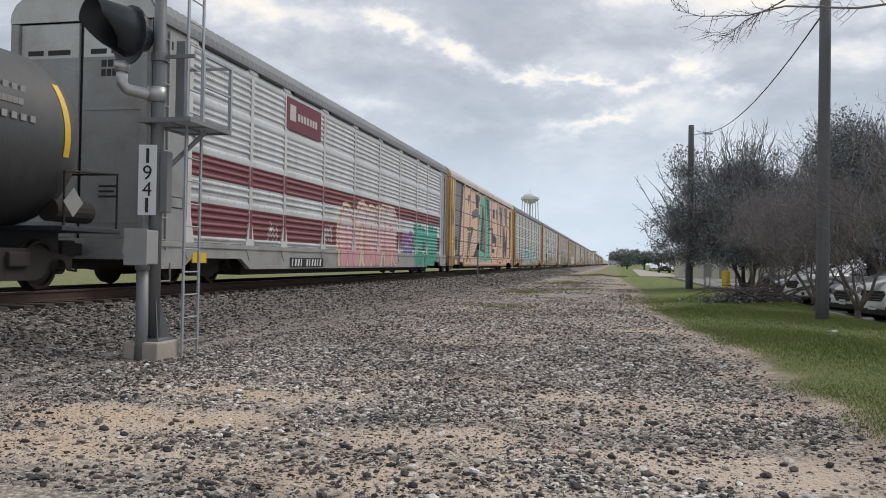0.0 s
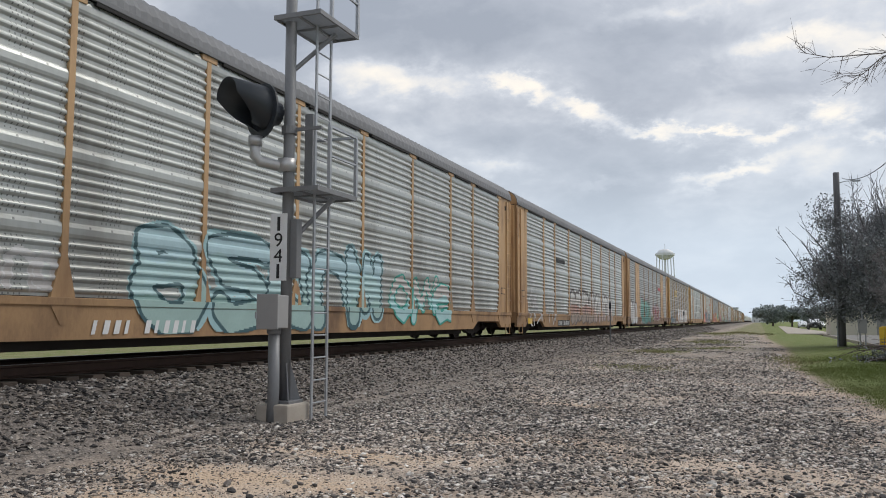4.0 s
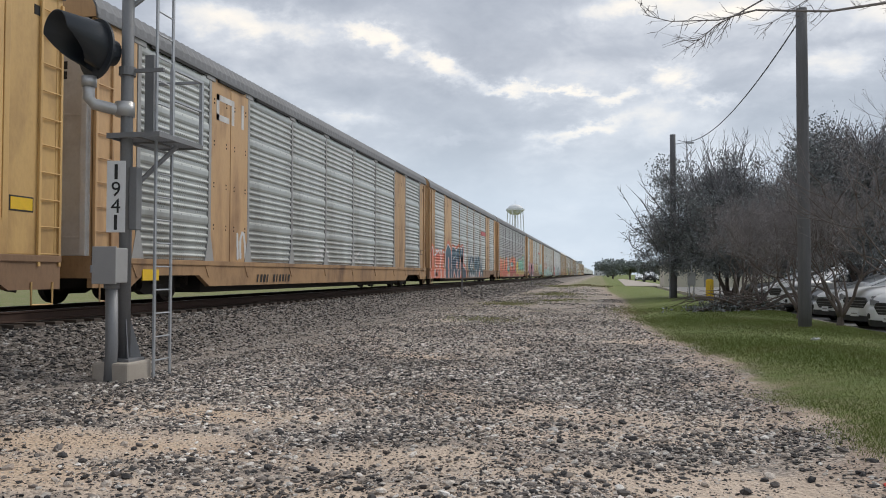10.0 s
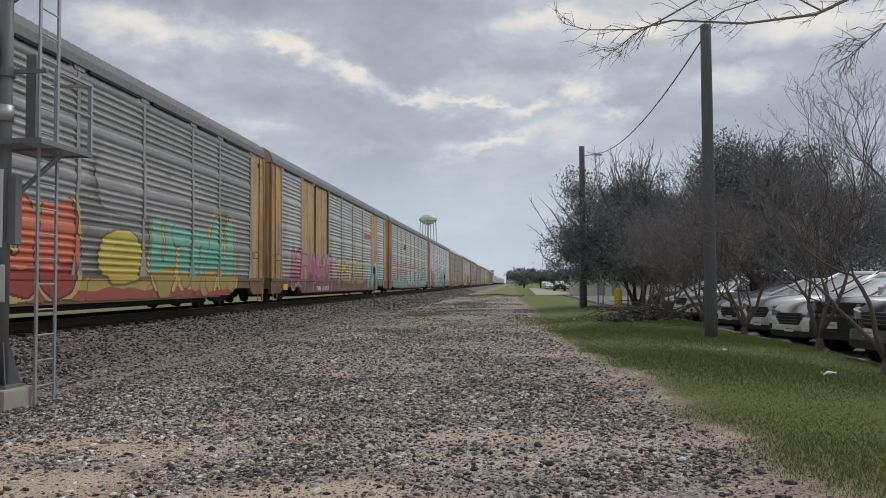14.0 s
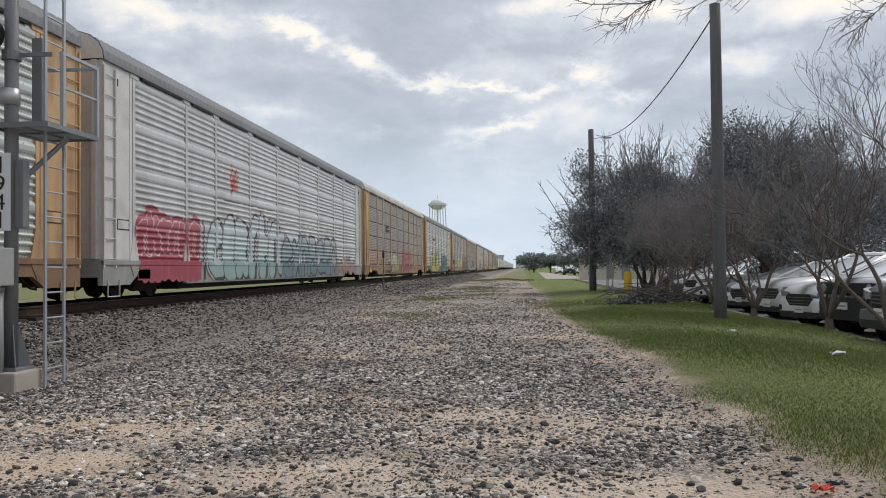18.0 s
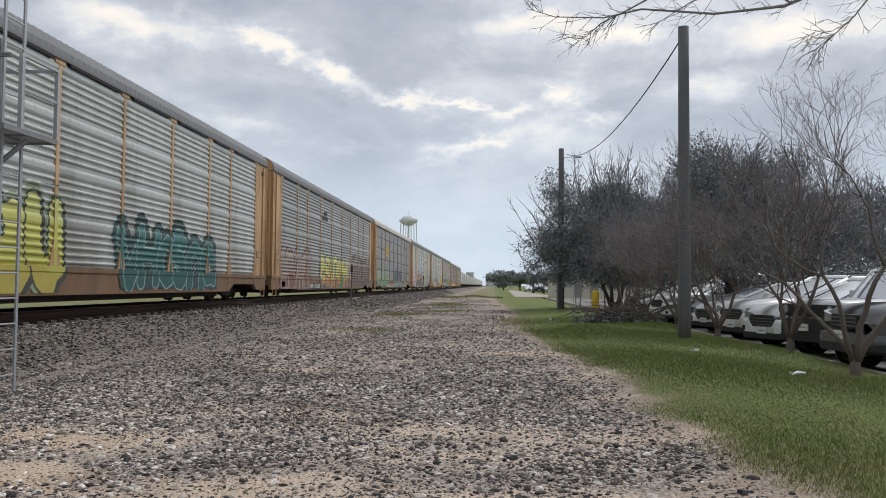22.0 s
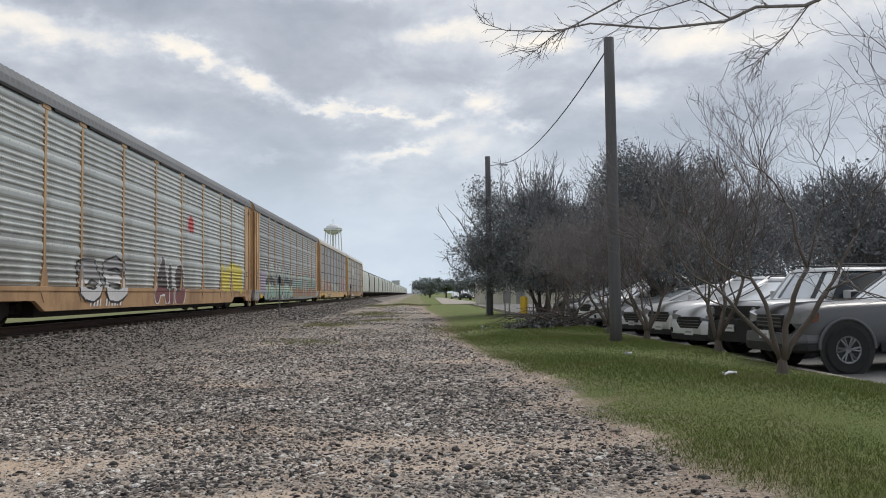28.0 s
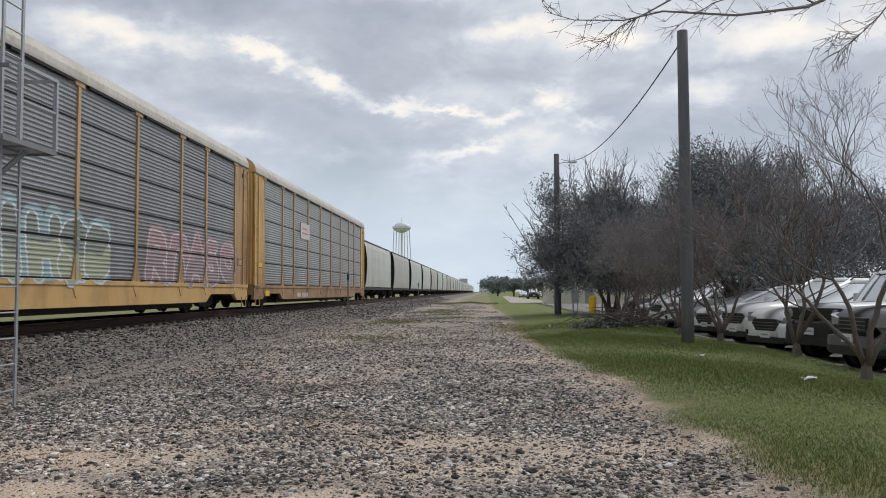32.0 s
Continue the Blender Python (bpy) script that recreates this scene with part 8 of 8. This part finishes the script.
vehicle("sport_utility_vehicle", "dark blue sport utility vehicle in the second row", 17.0, 28.4, 180, BLUE_V)
vehicle("sedan", "white sedan in the second row", 17.0, 34.0, 180, WHITE_V, H=1.5, hood=0.95, belt=0.98)
vehicle("pickup_truck", "black pickup truck on the far concrete drive", 8.6, 148, 90, DARK_V, L=5.6, W=2.0, H=1.9, hood=1.2, belt=1.2, wheel=0.40, clear=0.36, pickup=True, screen=(0.28, 0.47), z=0.1)
for n, (x, y, c) in enumerate(((9, 196, WHITE_V), (12.5, 196, SILVER), (16, 196, RED_V), (19.5, 198, DARK_V), (23, 197, WHITE_V), (27, 198, SILVER))):
    vehicle("sedan", "distant car parked beside the pale drive", x, y, 90, c, H=1.5, hood=0.95, belt=0.98, z=0.0)


# ---------------------------------------------------------------- buildings
def build_shed():
    X, Y = 7.2, 97.5
    cream = material("cream_siding", (0.64, 0.60, 0.52), 0.8, dark=(0.54, 0.50, 0.43), scale=0.6, fine=10)
    roofm = material("shed_roof", (0.16, 0.14, 0.13), 0.8, dark=(0.10, 0.09, 0.085), scale=1.5)
    sh = thing("utility_shed", "low cream utility shed with a dark hipped roof behind the trees", "building", pose(X, Y, 0.0))
    W, D, Hh = 13.0, 7.0, 2.9
    part("wall_front", Shape().box(0, W, 0, 0.2, -0.1, Hh), cream, sh)
    part("wall_back", Shape().box(0, W, D - 0.2, D, -0.1, Hh), cream, sh)
    part("wall_side", Shape().box(0, 0.2, 0.2, D - 0.2, -0.1, Hh), cream, sh)
    part("wall_side", Shape().box(W - 0.2, W, 0.2, D - 0.2, -0.1, Hh), cream, sh)
    seams = Shape()
    for i in range(1, 32):
        seams.box(i * W / 32 - 0.02, i * W / 32 + 0.02, -0.03, 0.0, 0.0, Hh)
    part("batten_siding", seams, cream, sh)["kind"] = "stuff"
    o = 0.5
    part("roof", Shape().add([(-o, -o, Hh), (W + o, -o, Hh), (W + o, D + o, Hh), (-o, D + o, Hh), (3, D / 2, Hh + 1.1), (W - 3, D / 2, Hh + 1.1)], [(0, 1, 5, 4), (1, 2, 5), (2, 3, 4, 5), (3, 0, 4), (3, 2, 1, 0)]), roofm, sh)
    part("fascia", Shape().box(-o, W + o, -o - 0.04, -o, Hh - 0.22, Hh), roofm, sh)
    dr = part("door", Shape().box(4.4, 5.4, -0.05, 0.0, 0.0, 2.1, c=0.01), M["greypost"], sh)
    part("door_handle", Shape().box(5.2, 5.3, -0.1, -0.05, 1.0, 1.05, c=0.01), M["steel"], dr)
    part("vent", Shape().box(6.6, 7.8, -0.06, 0.0, 1.4, 2.0, c=0.01), M["greypost"], sh)


build_shed()


def building(name, label, x, y, w, d, h, rgb, cols, rows=1):
    mt = material("facade", rgb, 0.85, dark=tuple(0.75 * c for c in rgb), scale=0.4, fine=6)
    b = thing(name, label, "building", pose(x, y, 0))
    part("walls", Shape().box(0, w, 0, d, -0.1, h), mt, b)
    part("roof", Shape().box(-0.3, w + 0.3, -0.3, d + 0.3, h, h + 0.35, c=0.04), M["roof"], b)
    for r in range(rows):
        for i in range(cols):
            u = (i + 0.5) * w / cols
            z0 = 0.9 + r * 3.0
            wn = part("window", Shape().box(u - 0.7, u + 0.7, -0.05, -0.01, z0, z0 + 1.4, c=0.01), M["white"], b)
            part("pane", Shape().box(u - 0.62, u + 0.62, -0.062, -0.05, z0 + 0.08, z0 + 1.32), GLASS, wn)


building("brick_building", "distant low red-brown brick building", 17, 235, 16, 12, 4.2, (0.23, 0.09, 0.06), 6)
building("store_building", "low brown building behind the parking lot", 40, 18, 12, 60, 3.8, (0.10, 0.075, 0.06), 3)
building("warehouse", "distant pale warehouse beside the track", -24, 760, 7, 20, 13, (0.55, 0.58, 0.60), 2, 3)
building("white_warehouse", "distant white warehouse past the end of the track", -6.8, 900, 14, 30, 8, (0.62, 0.63, 0.64), 3, 1)


# ---------------------------------------------------------------- things on the lawn
def build_bollard():
    x, y = 5.6, 44.6
    z = float(ground_z(x, y))
    b = thing("bollard", "bright yellow steel bollard in the grass", "bollard", pose(x, y, z))
    part("post", Shape().lathe([(0.20, -0.1), (0.20, 1.0), (0.18, 1.06), (0.1, 1.10), (0.0, 1.11)], 20), M["yellow"], b, smooth=True)
    m = thing("meter_pedestal", "grey steel meter pedestal beside the bollard", "utility box", pose(4.75, 45.2, float(ground_z(4.75, 45.2))))
    part("post", Shape().tube([(-0.12, 0, -0.1), (-0.12, 0, 1.0)], 0.035, 8).tube([(0.12, 0, -0.1), (0.12, 0, 1.0)], 0.035, 8), M["steel"], m)
    part("box", Shape().box(-0.2, 0.2, -0.1, 0.1, 0.75, 1.45, c=0.03), M["box"], m)
    part("pipe", Shape().tube([(0, 0, 1.45), (0, 0, 2.0), (0.2, 0, 2.1)], 0.03, 8), M["steel"], m)
    q = thing("fence_post", "thin brown steel post beside the bollard", "post", pose(6.15, 44.9, float(ground_z(6.15, 44.9))))
    part("post", Shape().box(-0.03, 0.03, -0.03, 0.03, -0.1, 2.0, c=0.005), M["rail"], q)


build_bollard()


def build_brush():
    rng = random.Random(9)
    x, y = 4.5, 29.4
    b = thing("brush_pile", "heap of cut branches lying on the grass", "brush pile", pose(x, y, float(ground_z(x, y))))
    for i in range(26):
        a = rng.uniform(-0.5, 0.5) + (math.pi if i % 3 == 0 else 0)
        p = Vector((rng.uniform(-0.9, 1.2), rng.uniform(-0.6, 0.6), rng.uniform(0.02, 0.3)))
        d = Vector((math.cos(a), math.sin(a), rng.uniform(-0.05, 0.28)))
        l = rng.uniform(0.9, 2.3)
        s = Shape()
        pts = [p + d * l * t + Vector((0, 0, 0.22 * math.sin(t * 3.1))) for t in (-0.4, 0, 0.35, 0.7, 1.0)]
        pts = [Vector((q.x, q.y, max(q.z, 0.02))) for q in pts]
        s.tube(pts, [0.03, 0.028, 0.022, 0.014, 0.006], 6)
        for _ in range(6):
            o = pts[rng.randint(1, 3)]
            s.tube([o, o + Vector((rng.gauss(0, 0.35), rng.gauss(0, 0.3), abs(rng.gauss(0, 0.2))))], [0.009, 0.003], 3, cap=False)
        part("branch", s, M["bark"], b)
    part("leaf_litter", leaf_cloud([(rng.gauss(-0.2, 0.8), rng.gauss(0, 0.4), abs(rng.gauss(0.1, 0.12))) for _ in range(110)], 0.06, 10, 0.12, 3), M["leaf"], b, "wilted leaves")


build_brush()


def scrap(name, label, x, y, s, mt, seed):
    rng = random.Random(seed)
    n = 5
    v, f = [], []
    for i in range(n):
        for j in range(n):
            v.append(((i / (n - 1) - 0.5) * s * rng.uniform(0.85, 1.1), (j / (n - 1) - 0.5) * s * 0.6 * rng.uniform(0.85, 1.1), 0.02 + rng.uniform(0, 0.05)))
    f = [(i * n + j, i * n + j + 1, (i + 1) * n + j + 1, (i + 1) * n + j) for i in range(n - 1) for j in range(n - 1)]
    sh = Shape().add(v, f)
    sh.add([(a, b, c - 0.008) for a, b, c in v], [tuple(reversed(q)) for q in f])
    ob = part(name, sh, mt, at=pose(x, y, float(ground_z(x, y)) + 0.005))
    return tagged(ob, label, "litter")


scrap("paper_scrap", "crumpled white paper scrap on the lawn", 3.95, 16.4, 0.17, M["white"], 1)
scrap("paper_scrap", "crumpled white plastic scrap on the lawn", 4.33, 12.2, 0.19, M["white"], 2)
scrap("plastic_scrap", "orange-red plastic scrap at the gravel's edge", 1.9, 5.9, 0.12, paint((0.75, 0.09, 0.05)), 3)


def build_grass():
    """Blades over the lawn that the camera sees, as one mesh."""
    rng = np.random.default_rng(21)
    n = 420000
    y = 4.5 + 34 * rng.beta(0.9, 2.0, n)
    x = rng.uniform(0.6, 7.0, n)
    k = (x > edge_of_grass(y) + 0.10 + rng.normal(0, 0.16, n) + 0.12 * np.sin(3.1 * x + 2.3 * y)) & (x < 5.86)
    x, y = x[k], y[k]
    n = len(x)
    z = ground_z(x, y)
    h = rng.uniform(0.010, 0.034, n) * (1 + 0.5 * np.sin(x * 1.3 + y * 0.7))
    a = rng.uniform(0, 2 * np.pi, n)
    w = 0.0022 + 0.00026 * y
    dx, dy = np.cos(a) * w, np.sin(a) * w
    lx, ly = rng.normal(0, 0.022, n), rng.normal(0, 0.022, n)
    V = np.stack([np.stack([x - dx, y - dy, z - 0.005], -1), np.stack([x + dx, y + dy, z - 0.005], -1), np.stack([x + lx, y + ly, z + h], -1)], 1).reshape(-1, 3)
    me = bpy.data.meshes.new("grass")
    me.vertices.add(len(V))
    me.vertices.foreach_set("co", V.ravel())
    me.loops.add(3 * n)
    me.loops.foreach_set("vertex_index", np.arange(3 * n, dtype=np.int32))
    me.polygons.add(n)
    me.polygons.foreach_set("loop_start", np.arange(0, 3 * n, 3, dtype=np.int32))
    me.update()
    me.materials.append(M["grass"])
    tagged(new("grass", me), "short green lawn grass", "grass", kind="stuff")


build_grass()


# ---------------------------------------------------------------- loose stones and ballast
stone_field("grit", 120000, -8.4, 2.6, 4.3, 12.0, 0.006, 0.020, lambda x, y: (0.25 + 0.75 * stony(x, y)) * step(-8.6, -7.2, x) * (1 - step(-0.3, 0.3, x - edge_of_grass(y))), M["stone"], False, 8, "fine grey and tan grit between the stones")
stone_field("small_gravel", 95000, -8.4, 2.6, 4.3, 15.0, 0.009, 0.026, lambda x, y: stony(x, y) * step(-8.6, -7.2, x), M["stone"], False, 33, "small grey and tan crushed stone on the verge")
stone_field("gravel", 56000, -8.4, 2.6, 4.3, 13.0, 0.013, 0.046, lambda x, y: stony(x, y) * step(-8.6, -7.2, x), M["stone"], True, 3, "loose grey and tan crushed stone on the verge")
stone_field("far_gravel", 70000, -8.6, 2.2, 13.0, 36.0, 0.016, 0.056, lambda x, y: stony(x, y) * (0.3 + 0.7 * step(36, 13, y)) * step(-8.2, -6.6, x), M["stone"], False, 4, "grey crushed stone further along the verge")
stone_field("verge_gravel", 30000, -8.0, 1.6, 36.0, 95.0, 0.035, 0.09, lambda x, y: stony(x, y) * (0.4 + 0.6 * step(80, 36, y)) * (0.45 + 0.55 * np.sin(x * 0.9 + y * 0.23 + np.sin(y * 0.31) * 2)), M["stone"], False, 9, "scattered grey stone far along the verge")
stone_field("track_ballast", 52000, -12.6, -6.6, 4.0, 46.0, 0.025, 0.065, lambda x, y: step(-6.6, -7.4, x) * (0.4 + 0.6 * step(46, 10, y)), M["ballast"], False, 5, "dark grey ballast along the track")
stone_field("distant_ballast", 26000, -8.9, -6.2, 46.0, 150.0, 0.05, 0.13, lambda x, y: 0.35 + 0.65 * step(150, 46, y), M["ballast"], False, 15, "dark ballast shoulder far along the track")


def build_weeds():
    """Low weeds and dry stalks in patches of the gravel."""
    rng = np.random.default_rng(77)
    V, tone = [], []
    for cx, cy, rx, ry, n, h in ((-3.6, 26.5, 1.4, 2.0, 900, 0.05), (-4.6, 41.0, 1.6, 3.5, 1300, 0.07), (-2.2, 47.0, 1.6, 3.0, 700, 0.06), (-3.4, 60.0, 2.0, 6.0, 900, 0.10), (-1.6, 84.0, 2.0, 3.6, 900, 0.14), (1.0, 34.0, 0.8, 6.0, 900, 0.06), (-3.0, 100.0, 4.0, 6.0, 2000, 0.15)):
        x, y = cx + rx * rng.normal(0, 0.5, n), cy + ry * rng.normal(0, 0.5, n)
        z, a = ground_z(x, y), rng.uniform(0, 6.28, n)
        w = 0.005 + 0.0004 * y
        hh = h * rng.uniform(0.4, 1.3, n)
        lx, ly = rng.normal(0, 0.5, n) * hh, rng.normal(0, 0.5, n) * hh
        V.append(np.stack([np.stack([x - np.cos(a) * w, y - np.sin(a) * w, z - 0.01], -1), np.stack([x + np.cos(a) * w, y + np.sin(a) * w, z - 0.01], -1), np.stack([x + lx, y + ly, z + hh], -1)], 1).reshape(-1, 3))
    V = np.concatenate(V)
    me = bpy.data.meshes.new("weeds")
    me.from_pydata(V.tolist(), [], np.arange(len(V)).reshape(-1, 3).tolist())
    me.materials.append(material("weed", (0.25, 0.27, 0.11), 0.8, dark=(0.17, 0.185, 0.075), scale=0.4, island=0.4, bump=0, stain=(0.24, 0.19, 0.11), stain_amount=0.9, stain_scale=0.25))
    tagged(new("weeds", me), "low green and dry weeds growing in the gravel", "weeds", kind="stuff")


build_weeds()


def single_stones():
    """The larger stones nearest the path, each a piece of its own."""
    rng = random.Random(31)
    shapes = []
    for k in range(6):
        bm = bmesh.new()
        bmesh.ops.create_icosphere(bm, subdivisions=1, radius=1.0)
        for q in bm.verts:
            q.co = Vector((q.co.x * 1.2, q.co.y * 0.9, q.co.z * 0.62)) * rng.uniform(0.75, 1.2)
        me = bpy.data.meshes.new("stone")
        bm.to_mesh(me)
        bm.free()
        shapes.append(me)
    for i in range(280):
        y = 4.6 + 5.4 * rng.random() ** 1.3
        x = rng.uniform(-0.62 * y - 1.0, min(0.35 * y, 1.9))
        r = rng.uniform(0.022, 0.046)
        m = pose(x, y, float(ground_z(x, y)) + 0.3 * r, rng.gauss(0, 12), rng.gauss(0, 12), rng.uniform(0, 360)) @ Matrix.Diagonal((r, r, r, 1))
        part("stone", shapes[i % 6], M["stonepart"], ground, at=m)


single_stones()


# ---------------------------------------------------------------- what moves
def motions():
    for i, car in enumerate(cars):
        walk(car, [(t, pose(TRACK_X, PITCH * (i + 0.5) - s, RAIL_Z)) for t, s in RUN])
    for car, y in hoppers:
        walk(car, [(t, pose(TRACK_X, y - s, RAIL_Z)) for t, s in RUN])
    walk(tank, [(t, pose(TRACK_X, -8.8 - s, RAIL_Z)) for t, s in RUN])


motions()
